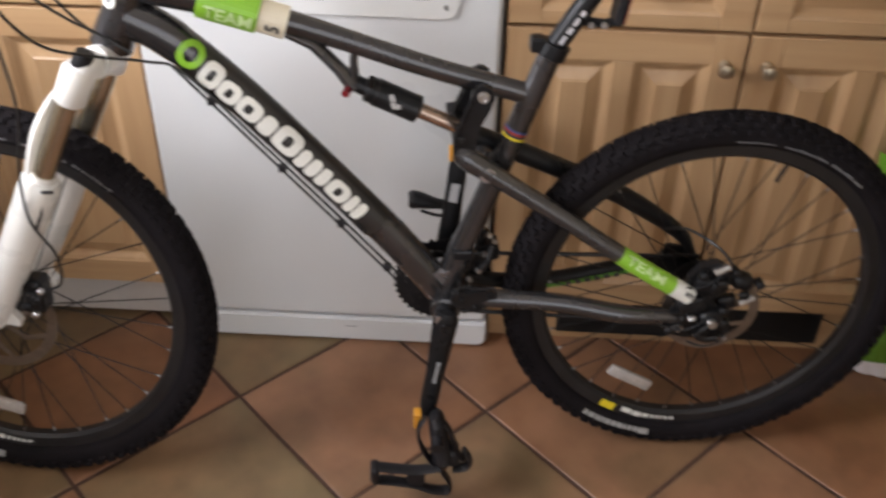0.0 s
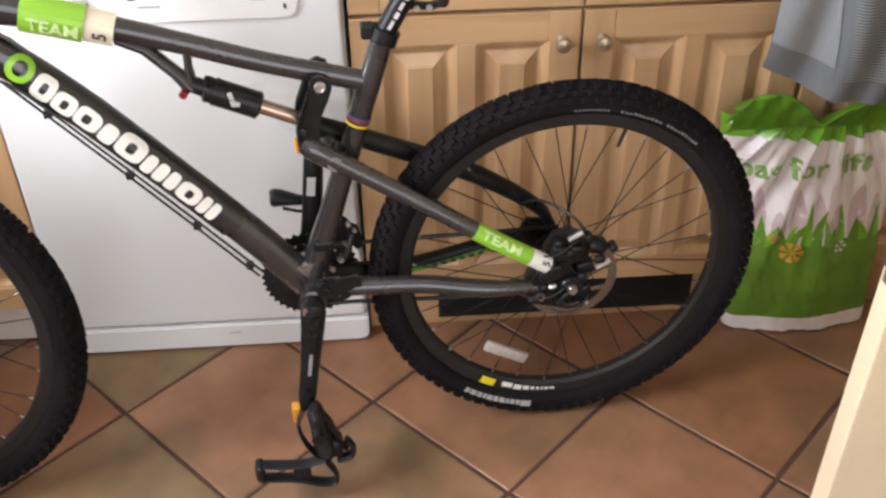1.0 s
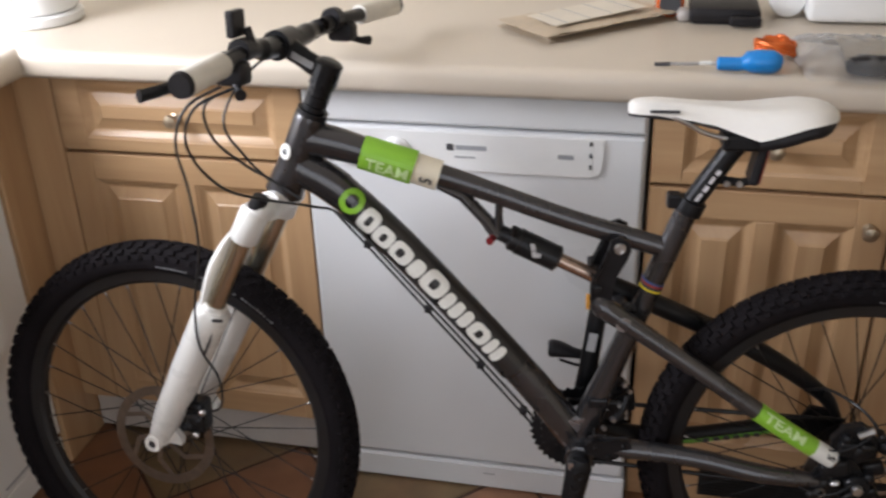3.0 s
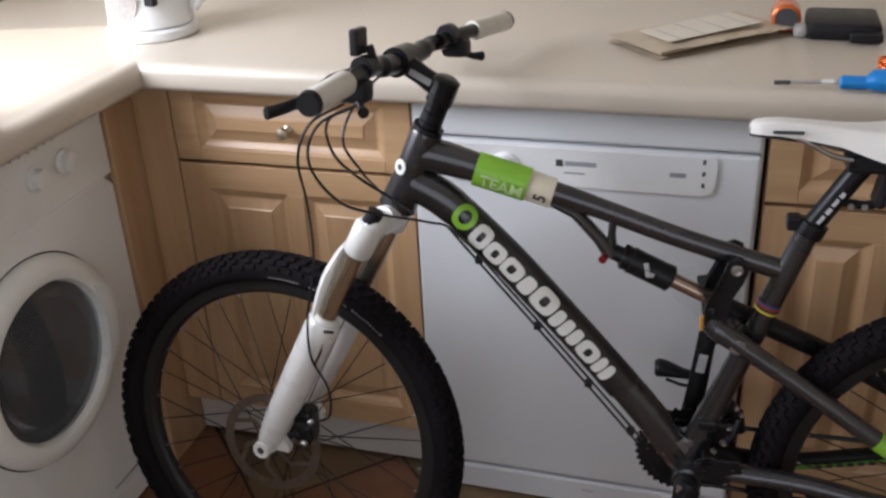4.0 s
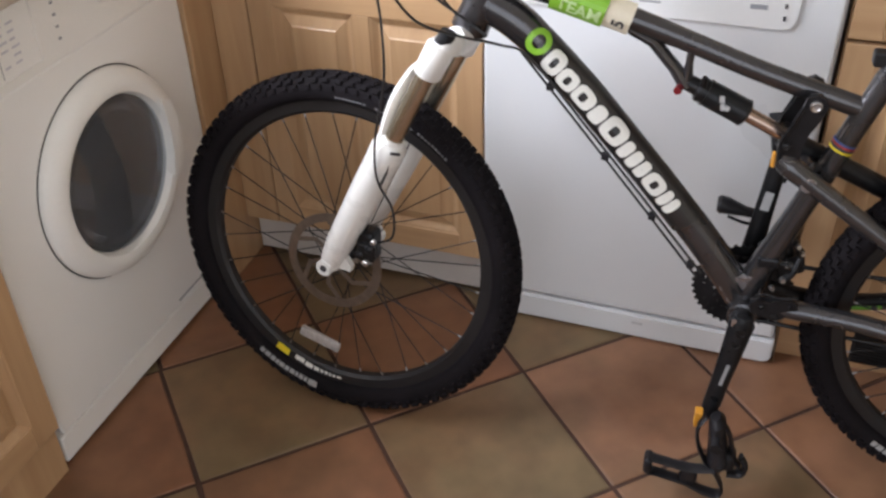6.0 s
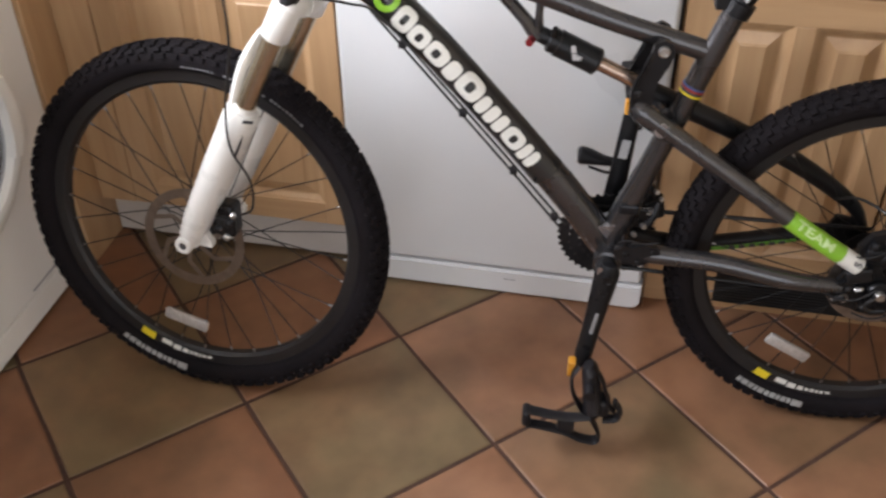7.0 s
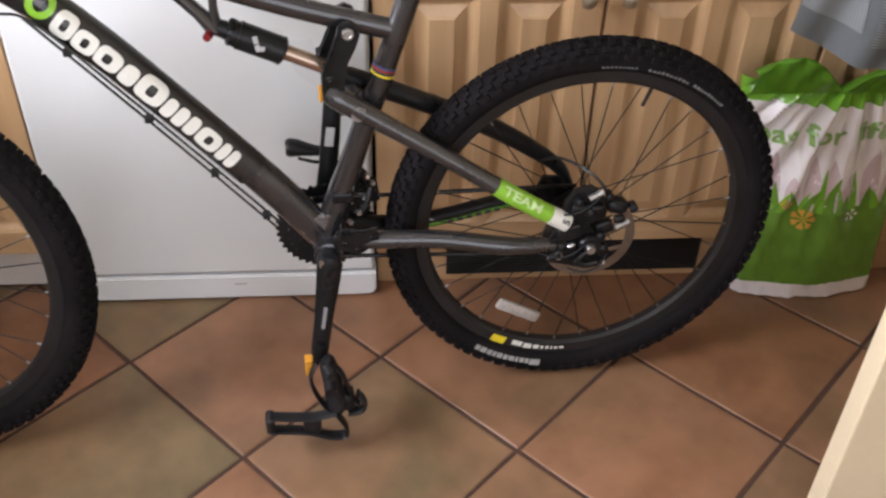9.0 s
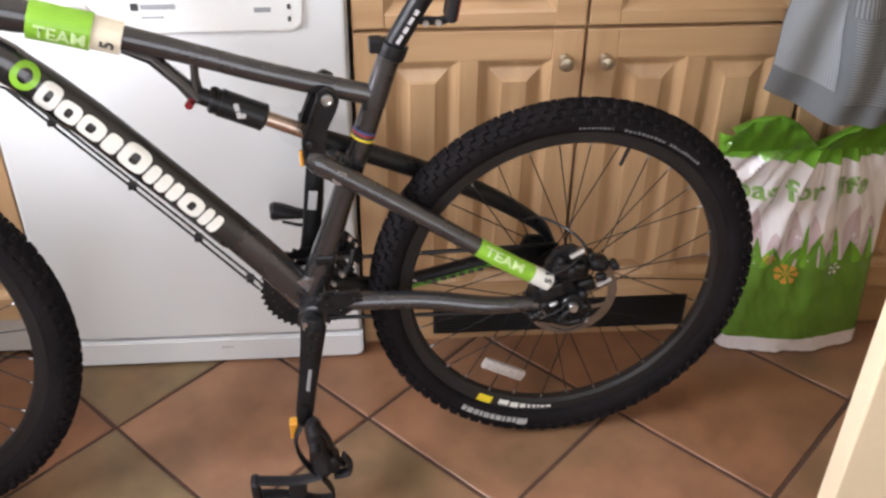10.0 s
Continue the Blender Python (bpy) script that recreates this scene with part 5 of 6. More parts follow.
box(tc, -0.553, -0.538, -0.166, -0.134, 0.062, 0.096, 0.007, 3)
box(tc, -0.492, -0.462, -0.158, -0.142, 0.046, 0.082, 0.006)
part("toe_clip", tc, BLACK_PLASTIC, ped, "black plastic toe clip", True)
p2 = ra1 + Vector((0, 0.012, 0))
T2 = Matrix.Translation(p2) @ Matrix.Rotation(radians(80), 4, "Y")
pb = bmesh.new()
box(pb, -0.012, 0.012, 0.0, 0.085, -0.010, 0.010, 0.004)
for x in (-0.046, 0.040):
    box(pb, x, x + 0.007, 0.006, 0.088, -0.013, 0.013, 0.003)
for y in (0.006, 0.080):
    box(pb, -0.046, 0.047, y, y + 0.008, -0.009, 0.009, 0.003)
ped2 = part("pedal", shaped(pb, T2), BLACK_PLASTIC, bike, "black caged pedal on the far side")
tc = bmesh.new()
sweep(tc, [(-0.404, 0.14, 0.418), (-0.440, 0.14, 0.423), (-0.468, 0.14, 0.430), (-0.480, 0.14, 0.431), (-0.486, 0.14, 0.431)], [(0.011, 0.005), (0.014, 0.008), (0.018, 0.014), (0.018, 0.016), (0.014, 0.012)], 14)
sweep(tc, [(-0.398, 0.126, 0.404), (-0.440, 0.126, 0.408), (-0.466, 0.128, 0.416)], [(0.003, 0.003)] * 3, 8)
part("toe_clip", tc, BLACK_PLASTIC, ped2, "black plastic toe clip", True)
part("strap", sweep(bmesh.new(), curve([(-0.404, 0.13, 0.56), (-0.396, 0.13, 0.50), (-0.402, 0.13, 0.43), (-0.412, 0.13, 0.405)], 4), [(0.010, 0.006)] * 13, 8), BLACK_PLASTIC, ped2, "black strap", True)
# chain, cassette, derailleur
ch = bmesh.new()
sweep(ch, [(BBX - 0.02, 0.044, BBZ + 0.060), (0.0, 0.040, AX + 0.046)], [(0.0035, 0.004)] * 2, 8)
sweep(ch, [(BBX, 0.044, BBZ - 0.060), (-0.01, 0.040, 0.238)], [(0.0035, 0.004)] * 2, 8)
part("chain", ch, SPOKE, bike, "dark steel chain")
for k in range(8):
    r = 0.022 + 0.0042 * k
    part("sprocket", shaped(lathe(bmesh.new(), [(r, 0.046 - 0.0036 * k), (r, 0.0478 - 0.0036 * k)], 36), REAR_M), SPOKE, wheels[0][0])
dl = part("rear_derailleur", prism(bmesh.new(), [(-0.012, 0.31), (0.018, 0.31), (0.022, 0.27), (0.006, 0.22), (-0.010, 0.215), (-0.018, 0.25)], 0.040, 0.052), BLACK_ALU, bike, "black rear derailleur")
for z in (0.29, 0.232):
    part("jockey_wheel", lathe(bmesh.new(), [(0.021, 0.036), (0.021, 0.040)], 22, Matrix.Translation((0.002, 0, z))), BLACK_PLASTIC, dl)
fd = part("front_derailleur", prism(bmesh.new(), [(-0.412, 0.392), (-0.396, 0.418), (-0.366, 0.424), (-0.346, 0.412), (-0.338, 0.386), (-0.348, 0.380), (-0.362, 0.400), (-0.392, 0.400)], 0.030, 0.033), BLACK_ALU, bike, "black front derailleur with bright bolts")
part("cage_plate", prism(bmesh.new(), [(-0.412, 0.396), (-0.396, 0.422), (-0.366, 0.428), (-0.342, 0.414), (-0.336, 0.384), (-0.348, 0.380), (-0.362, 0.402), (-0.392, 0.402)], 0.050, 0.053), SPOKE, fd)
part("swing_arm", sweep(bmesh.new(), curve([(-0.385, 0.004, 0.470), (-0.366, 0.008, 0.452), (-0.360, 0.018, 0.432), (-0.372, 0.032, 0.414)], 3), [(0.009, 0.007)] * 10, 10), BLACK_ALU, fd, "", True)
for x, y, z, r in ((-0.362, -0.004, 0.455, 0.0045), (-0.352, 0.006, 0.436, 0.004), (-0.368, -0.012, 0.424, 0.004), (-0.378, -0.026, 0.402, 0.005), (-0.392, -0.030, 0.388, 0.0045)):
    part("bolt", sweep(bmesh.new(), [(x, y, z), (x + 0.002, y - 0.007, z + 0.001)], [r, r * 0.8], 12, up=Vector((1, 0, 0))), STEEL, fd, "bright steel bolt", True)
part("cable_stop", sweep(bmesh.new(), [(-0.372, -0.022, 0.400), (-0.362, -0.024, 0.418), (-0.356, -0.016, 0.440)], [0.007, 0.005, 0.004], 10), BLACK_ALU, fd, "", True)
part("band", B(-0.418, -0.385, -0.024, 0.03, 0.418, 0.436, 0.004), BLACK_ALU, bike)
# rear brake caliper and the clutter round the hub
rc_ = part("rear_caliper", B(0.018, 0.056, -0.072, -0.040, 0.390, 0.416, 0.011, 3, m=Matrix.Translation((0.03, 0, 0.4)) @ Matrix.Rotation(radians(18), 4, "Y") @ Matrix.Translation((-0.03, 0, -0.4))), BLACK_ALU, bike, "black rear hydraulic caliper", True)
part("adaptor", prism(bmesh.new(), [(-0.052, 0.380), (-0.050, 0.412), (-0.034, 0.436), (-0.008, 0.442), (0.010, 0.430), (0.018, 0.408), (0.012, 0.384), (-0.010, 0.372), (-0.034, 0.370)], -0.068, -0.054), BLACK_ALU, rc_)
for x, z, r, material in ((-0.030, 0.420, 0.010, BLACK_ALU), (-0.010, 0.398, 0.012, BLACK_ALU), (0.062, 0.402, 0.009, BLACK_ALU), (0.020, 0.428, 0.007, SPOKE), (-0.052, 0.336, 0.009, SPOKE), (-0.022, 0.306, 0.010, BLACK_ALU), (0.012, 0.350, 0.011, BLACK_ALU)):
    part("boss", lathe(bmesh.new(), [(r * 0.45, -0.079), (r * 0.8, -0.0765), (r * 0.8, -0.060)], 16, Matrix.Translation((x, 0, z))), material, rc_, "", True)
for pts in ([(-0.062, -0.074, 0.400), (-0.036, -0.080, 0.404), (-0.012, -0.078, 0.416), (0.004, -0.074, 0.430)], [(-0.090, -0.078, 0.330), (-0.060, -0.084, 0.322), (-0.034, -0.086, 0.330), (-0.014, -0.084, 0.346)], [(-0.040, -0.080, 0.296), (-0.016, -0.088, 0.292), (0.010, -0.086, 0.298), (0.024, -0.080, 0.318)]):
    part("wire", sweep(bmesh.new(), curve(pts, 4), 0.0016, 6), SPOKE, rc_, "", True)
for x, z in ((-0.002, 0.432), (0.048, 0.372)):
    part("bolt", sweep(bmesh.new(), [(x - 0.012, -0.072, z - 0.006), (x + 0.010, -0.072, z + 0.006)], 0.0055, 12), STEEL, rc_, "bright steel bolt")
part("brake_hose", sweep(bmesh.new(), curve([(-0.066, 0.06, 0.420), (-0.040, 0.02, 0.448), (-0.006, -0.030, 0.450), (0.016, -0.052, 0.432), (0.022, -0.062, 0.41)], 5), 0.0024, 8), CABLE, rc_, "", True)
for x0, x1, y0, y1, z0, z1, material in (
    (-0.062, -0.020, -0.080, -0.066, 0.352, 0.378, BLACK_ALU), (-0.040, -0.012, -0.078, -0.060, 0.396, 0.416, BLACK_ALU), (-0.010, 0.012, -0.080, -0.064, 0.402, 0.414, SPOKE),
    (0.030, 0.048, -0.082, -0.070, 0.378, 0.392, SPOKE), (0.006, 0.036, -0.066, -0.050, 0.348, 0.372, BLACK_ALU), (-0.078, -0.052, -0.082, -0.070, 0.312, 0.326, SPOKE),
    (-0.030, -0.006, -0.084, -0.072, 0.300, 0.316, BLACK_ALU), (0.008, 0.028, -0.080, -0.066, 0.314, 0.334, SPOKE), (-0.046, -0.030, -0.084, -0.074, 0.338, 0.346, STEEL), (0.016, 0.026, -0.082, -0.072, 0.296, 0.304, STEEL)):
    part("bracket_piece", B(x0, x1, y0, y1, z0, z1, 0.0048, 3, m=Matrix.Translation(((x0 + x1) / 2, 0, (z0 + z1) / 2)) @ Matrix.Rotation(radians(23 + 400 * z0), 4, "Y") @ Matrix.Translation((-(x0 + x1) / 2, 0, -(z0 + z1) / 2))), material, rc_, "", True)
part("hub_cap", lathe(bmesh.new(), [(0.018, -0.082), (0.021, -0.078), (0.021, -0.066)], 24, Matrix.Translation((-0.006, 0, AX + 0.002))), BLACK_ALU, bike, "", True)
part("skewer", lathe(bmesh.new(), [(0.007, -0.090), (0.009, -0.086), (0.009, -0.080)], 18, Matrix.Translation((-0.006, 0, AX + 0.002))), STEEL, bike, "", True)
part("skewer_lever", sweep(bmesh.new(), curve([(-0.006, -0.086, AX), (-0.024, -0.088, AX - 0.014), (-0.016, -0.090, AX - 0.026), (0.006, -0.090, AX - 0.024)], 4), [(0.003, 0.0055)] * 13, 10), SPOKE, bike, "dark quick-release lever", True)
part("pivot_plate", prism(bmesh.new(), [(-0.094, 0.337), (-0.060, 0.352), (-0.030, 0.342), (-0.022, 0.315), (-0.040, 0.300), (-0.070, 0.308)], -0.076, -0.068), BLACK_ALU, bike)
part("pivot_bolt", lathe(bmesh.new(), [(0.008, 0), (0.008, -0.004), (0, -0.004)], 16, Matrix.Translation((-0.058, -0.076, 0.322))), STEEL, bike)

# decals that follow the tubes


def tube_point(axis, r, flat, u, v, lift=0.0006):
    """Left flank of a tube: u along its axis from 0 to 1, v across in metres, upwards positive."""
    n = len(axis) - 1
    i = min(int(u * n), n - 1)
    p = axis[i].lerp(axis[i + 1], u * n - i)
    d = (axis[min(i + 1, n)] - axis[i]).normalized()
    up = Vector((-d.z, 0, d.x)) if d.x > 0 else Vector((d.z, 0, -d.x))
    a = v / r
    return p + up * ((r + lift) * math.sin(a)) + Vector((0, -(r * flat + lift) * math.cos(a), 0))


def patch(name, axis, r, flat, u0, u1, v0, v1, material, parent, nu=10, nv=8):
    bm = bmesh.new()
    g = [[bm.verts.new(tube_point(axis, r, flat, u0 + (u1 - u0) * i / nu, v0 + (v1 - v0) * j / nv)) for j in range(nv + 1)] for i in range(nu + 1)]
    for i in range(nu):
        for j in range(nv):
            bm.faces.new((g[i][j], g[i + 1][j], g[i + 1][j + 1], g[i][j + 1]))
    return part(name, bm, material, parent)


def oval(name, axis, r, flat, uc, vc, ru, rv, hole, material, parent, lift=0.0011):
    bm = bmesh.new()
    n = 24
    loops = [[bm.verts.new(tube_point(axis, r, flat, uc + ru * k * math.cos(2 * math.pi * i / n), vc + rv * k * math.sin(2 * math.pi * i / n), lift)) for i in range(n)] for k in (1.0, 0.5 + hole / 2, hole)]
    for a, b in zip(loops, loops[1:]):
        for i in range(n):
            bm.faces.new((a[i], a[(i + 1) % n], b[(i + 1) % n], b[i]))
    return part(name, bm, material, parent)


def pill(name, axis, r, flat, uc, vc, ru, rv, hole, material, parent, lift=0.0011):
    """A rounded block on a tube's flank, with a slot in it."""
    bm = bmesh.new()
    n = 28
    loops = []
    for k in (1.0, 0.5 + hole / 2, max(hole, 0.02)):
        ring_ = []
        for i in range(n):
            c, s = math.cos(2 * math.pi * i / n), math.sin(2 * math.pi * i / n)
            ring_.append(bm.verts.new(tube_point(axis, r, flat, uc + ru * k * math.copysign(abs(c) ** 0.62, c), vc + rv * (k if k != hole else min(1, hole * 1.35)) * math.copysign(abs(s) ** 0.62, s), lift)))
        loops.append(ring_)
    for a, b in zip(loops, loops[1:]):
        for i in range(n):
            bm.faces.new((a[i], a[(i + 1) % n], b[(i + 1) % n], b[i]))
    return part(name, bm, material, parent)


DT = [Vector((-0.810, 0, 0.777)), Vector((-0.717, 0, 0.687)), Vector((-0.600, 0, 0.554)), Vector((-0.501, 0, 0.436))]
dt_ob = [c for c in bike.children if c.name == "down_tube"][0]
patch("panel_decal", DT, 0.0286, 0.95, 0.08, 0.88, -0.034, 0.044, DARK_GLOSS, dt_ob, 40, 14)
oval("badge", DT, 0.0288, 0.95, 0.070, 0.012, 0.048, 0.022, 0.52, GREEN, dt_ob)
u = 0.130
for kind, w in (("tall", 0.080), ("ring", 0.086), ("ring", 0.080), ("bar", 0.050), ("tall", 0.084), ("bars", 0.118), ("ring", 0.080), ("bars", 0.076)):
    c = u + w / 2
    if kind == "bars":
        n = 3 if w > 0.1 else 2
        for k in range(n):
            pill("logo_shape", DT, 0.0290, 0.95, u + (k + 0.5) * w / n, 0.002, w * 0.44 / n, 0.0158, 0.0, WHITE_DECAL, dt_ob)
    elif kind == "bar":
        pill("logo_shape", DT, 0.0290, 0.95, c, 0.002, w * 0.46, 0.0158, 0.0, WHITE_DECAL, dt_ob)
    else:
        pill("logo_shape", DT, 0.0290, 0.95, c, 0.006 if kind == "tall" else 0.002, w * 0.5, 0.0200 if kind == "tall" else 0.0160, 0.32, WHITE_DECAL, dt_ob)
    u += w + 0.003
TT = [Vector((-0.797, 0, 0.846)), Vector((-0.699, 0, 0.817)), Vector((-0.582, 0, 0.78))]
tt_ob = [c for c in bike.children if c.name == "top_tube"][0]
patch("label", TT, 0.0268, 0.93, 0.15, 0.54, -0.034, 0.040, GREEN, tt_ob, 12, 12)
patch("label", TT, 0.0236, 0.98, 0.54, 0.70, -0.030, 0.036, CREAM_DECAL, tt_ob, 6, 12)
ss_ob = [c for c in bike.children if c.name == "seat_stay"][0]
STAY = curve([(-0.417, -0.030, 0.619), (-0.378, -0.036, 0.593), (-0.258, -0.050, 0.517), (-0.131, -0.066, 0.434), (-0.04, -0.070, 0.377)], 4)


def stay_at(x):
    for a, b in zip(STAY, STAY[1:]):
        if a.x <= x <= b.x:
            return a.lerp(b, (x - a.x) / (b.x - a.x))
    return STAY[-1]


SS = [stay_at(-0.165 + k * 0.119 / 6) for k in range(7)]
part("label", sweep(bmesh.new(), SS[:5] + [stay_at(-0.077)], 0.0152, 20, cap=False), GREEN, ss_ob, "lime green label", True)
part("label", sweep(bmesh.new(), [stay_at(-0.077), stay_at(-0.062), stay_at(-0.046)], 0.0152, 20, cap=False), WHITE_DECAL, ss_ob, "white label end", True)


def words(text, size, place, name, material, parent, weight=0.0):
    """Lettering in the built-in font, each vertex put in place by a function of (along, up)."""
    cu = bpy.data.curves.new("letters", "FONT")
    cu.body, cu.size, cu.offset, cu.resolution_u = text, size, weight, 3
    tmp = bpy.data.objects.new("letters", cu)
    scene.collection.objects.link(tmp)
    me = bpy.data.meshes.new_from_object(tmp.evaluated_get(bpy.context.evaluated_depsgraph_get()))
    bpy.data.objects.remove(tmp)
    bm = bmesh.new()
    bm.from_mesh(me)
    bpy.data.meshes.remove(me)
    bmesh.ops.triangulate(bm, faces=bm.faces)
    bmesh.ops.subdivide_edges(bm, edges=[e for e in bm.edges if e.calc_length() > size * 0.25], cuts=1)
    for v in bm.verts:
        v.co = place(v.co.x, v.co.y)
    return part(name, bm, material, parent)


tl_len = (TT[2] - TT[0]).length
words("TEAM", 0.026, lambda a, b: tube_point(TT, 0.0268, 0.95, 0.20 + a / tl_len * 1.1, b - 0.016, 0.0014), "lettering", PALE_GREEN, tt_ob, 0.0006)
words("5", 0.024, lambda a, b: tube_point(TT, 0.0236, 1.0, 0.665 - b / tl_len, -0.012 + a, 0.0016), "lettering", DARK_PRINT, tt_ob, 0.0006)
sl_len = (SS[-1] - SS[0]).length
words("TEAM", 0.020, lambda a, b: tube_point(SS, 0.0152, 1.0, 0.06 + a / sl_len * 1.45, b + 0.000, 0.0012), "lettering", PALE_GREEN, ss_ob, 0.0005)
words("5", 0.018, lambda a, b: tube_point(SS, 0.0152, 1.0, 0.97 - b / sl_len, 0.002 + a, 0.0012), "lettering", DARK_PRINT, ss_ob, 0.0005)
hd = Vector((-0.62, -0.78, 0.20)).normalized()
hc = HEAD + HEAD_UP * 0.004 + hd * 0.0245
emblem = part("head_badge", sweep(bmesh.new(), [hc, hc + hd * 0.0016], [0.0125, 0.0118], 24), WHITE_DECAL, [c for c in bike.children if c.name == "head_tube"][0], "round white head badge")
part("emblem_mark", sweep(bmesh.new(), [hc + hd * 0.0016, hc + hd * 0.0022], 0.0048, 16), DARK_PRINT, emblem)

# ---- shopping bag standing against the cabinet ----
BAG_GREEN = mat("glossy_green_film", (0.20, 0.47, 0.045), 0.10, 0, 0.12, 14, 60, 0.3, 0.004)
BAG_DEEP = mat("deep_green_film", (0.14, 0.29, 0.038), 0.10, 0, 0.12, 14, 60, 0.3, 0.004)
BAG_WHITE = mat("milky_white_film", (0.86, 0.81, 0.82), 0.09, 0, 0.05, 10, 60, 0.3, 0.004)
BAG_PINK = mat("pale_pink_film", (0.66, 0.53, 0.56), 0.12, 0, 0.05, 10, 60, 0.3, 0.004)
BAG_TEXT = mat("green_bag_print", (0.26, 0.44, 0.13), 0.35, 0, 0.08)
BAG_FLOWER = mat("orange_flower_print", (0.72, 0.36, 0.06), 0.35, 0, 0.08)
bag = thing("shopping_bag", pose(0.0, -0.002, 0.0), "green and white printed plastic carrier bag standing full on the tiles", "shopping bag")


def bag_point(u, z, lift=0.0):
    """Front of the bag: u from 0 to 1 across, z up; folds run down from the knotted handles."""
    k = z / 0.50
    x0 = 0.735 - 0.075 * k
    x1 = 1.035 - 0.035 * k
    belly = math.sin(math.pi * min(1, max(0, u))) ** 0.45
    y = -0.010 - 0.044 * belly * (1 - 0.2 * k ** 2)
    c = (u - 0.62) / (0.22 + 0.95 * max(0.0, 1 - k))
    fold = 0.9 - 1.4 * abs(math.sin(c * 7.5 + 0.4)) + 0.45 * math.sin(c * 23 + 1.0) + 0.08 * math.sin(c * 47)
    y -= fold * 0.0130 * (0.22 + 0.78 * max(0.0, min(1.0, k))) * belly
    y += (noise.noise(Vector((u * 7, z * 16, 2.0))) * 0.007 + noise.noise(Vector((u * 19 + z * 14, z * 30, 6.0))) * 0.0035) * belly
    return Vector((x0 + (x1 - x0) * u, y - lift, z + 0.006 * math.sin(u * 9) * k))


def bag_sheet(name, z0, z1, nz, material, label=""):
    bm = bmesh.new()
    nu = 130
    g = [[bm.verts.new(bag_point(i / nu, z0 + (z1 - z0) * j / nz)) for i in range(nu + 1)] for j in range(nz + 1)]
    back = [[bm.verts.new((v.co.x, -0.001, v.co.z)) for v in (row[0], row[-1])] for row in g]
    for j in range(nz):
        for i in range(nu):
            bm.faces.new((g[j][i], g[j][i + 1], g[j + 1][i + 1], g[j + 1][i]))
        bm.faces.new((back[j][0], g[j][0], g[j + 1][0], back[j + 1][0]))
        bm.faces.new((g[j][-1], back[j][1], back[j + 1][1], g[j + 1][-1]))
    return part(name, bm, material, bag, label, True)


bag_sheet("base_band", 0.004, 0.038, 4, BAG_WHITE, "white hem of the bag")
bag_sheet("printed_meadow", 0.038, 0.225, 22, BAG_DEEP, "green printed meadow")
bag_sheet("white_panel", 0.225, 0.455, 34, BAG_WHITE, "milky white panel")
bag_sheet("top_band", 0.455, 0.500, 8, BAG_GREEN, "bright green top of the bag")
gr = random.Random(5)
for k in range(17):
    u0 = (k + gr.uniform(0.2, 0.8)) / 17 * 0.96 + 0.01
    h = gr.uniform(0.035, 0.10) * (0.6 + 0.4 * abs(math.sin(k * 1.7)))
    w, bend = gr.uniform(0.026, 0.048), gr.uniform(-0.06, 0.06)
    bm = bmesh.new()
    last = None
    for j in range(8):
        t = j / 7
        z = 0.22 + (h + 0.015) * t
        uc = u0 + bend * t * t
        hw = w * (1 - t) ** 0.8
        row = [bm.verts.new(bag_point(uc + hw * s, z, 0.0012)) for s in (-1, 0, 1)]
        if last:
            for i in (0, 1):
                bm.faces.new((last[i], last[i + 1], row[i + 1], row[i]))
        last = row
    part("grass_blade", bm, BAG_DEEP if k % 2 else BAG_GREEN, bag)


for k in range(8):                     # pale pink petals between the grass blades
    u0, top = 0.07 + 0.118 * k, 0.335 + 0.030 * math.sin(k * 2.3)
    bm = bmesh.new()
    last = None
    for j in range(11):
        t = j / 10
        hw = 0.048 * math.sin(math.pi * min(1.0, 0.12 + 0.88 * t)) ** 0.8
        row = [bm.verts.new(bag_point(min(0.995, max(0.005, u0 + hw * q)), 0.226 + (top - 0.226) * t, 0.0006)) for q in (-1, -0.5, 0, 0.5, 1)]
        if last:
            for i in range(4):
                bm.faces.new((last[i], last[i + 1], row[i + 1], row[i]))
        last = row
    part("printed_petal", bm, BAG_PINK, bag)


def bloom(u, z, r, n, material):
    bm = bmesh.new()
    for k in range(n):
        a = 2 * math.pi * k / n
        c = bm.verts.new(bag_point(u, z, 0.0016))
        rim = [bm.verts.new(bag_point(u + r / 0.3 * (0.25 + 0.75 * q) * math.cos(a + d), z + r * (0.25 + 0.75 * q) * math.sin(a + d), 0.0016)) for d, q in ((-0.18, 0.3), (-0.36, 0.75), (-0.2, 1), (0.2, 1), (0.36, 0.75), (0.18, 0.3))]
        bm.faces.new([c] + rim)
    part("printed_flower", bm, material, bag)


bloom(0.40, 0.205, 0.024, 7, BAG_FLOWER)
bloom(0.28, 0.242, 0.012, 6, BAG_FLOWER)
bloom(0.03, 0.17, 0.022, 7, YELLOW)
bloom(0.03, 0.12, 0.018, 7, WHITE_DECAL)
bloom(0.71, 0.208, 0.013, 5, WHITE_DECAL)
bloom(0.69, 0.200, 0.006, 4, DARK_PRINT)
words("bag for life", 0.056, lambda a, b: bag_point(0.065 + a / 0.315, 0.372 + b + 0.05 * a, 0.002), "lettering", BAG_TEXT, bag, 0.0012)
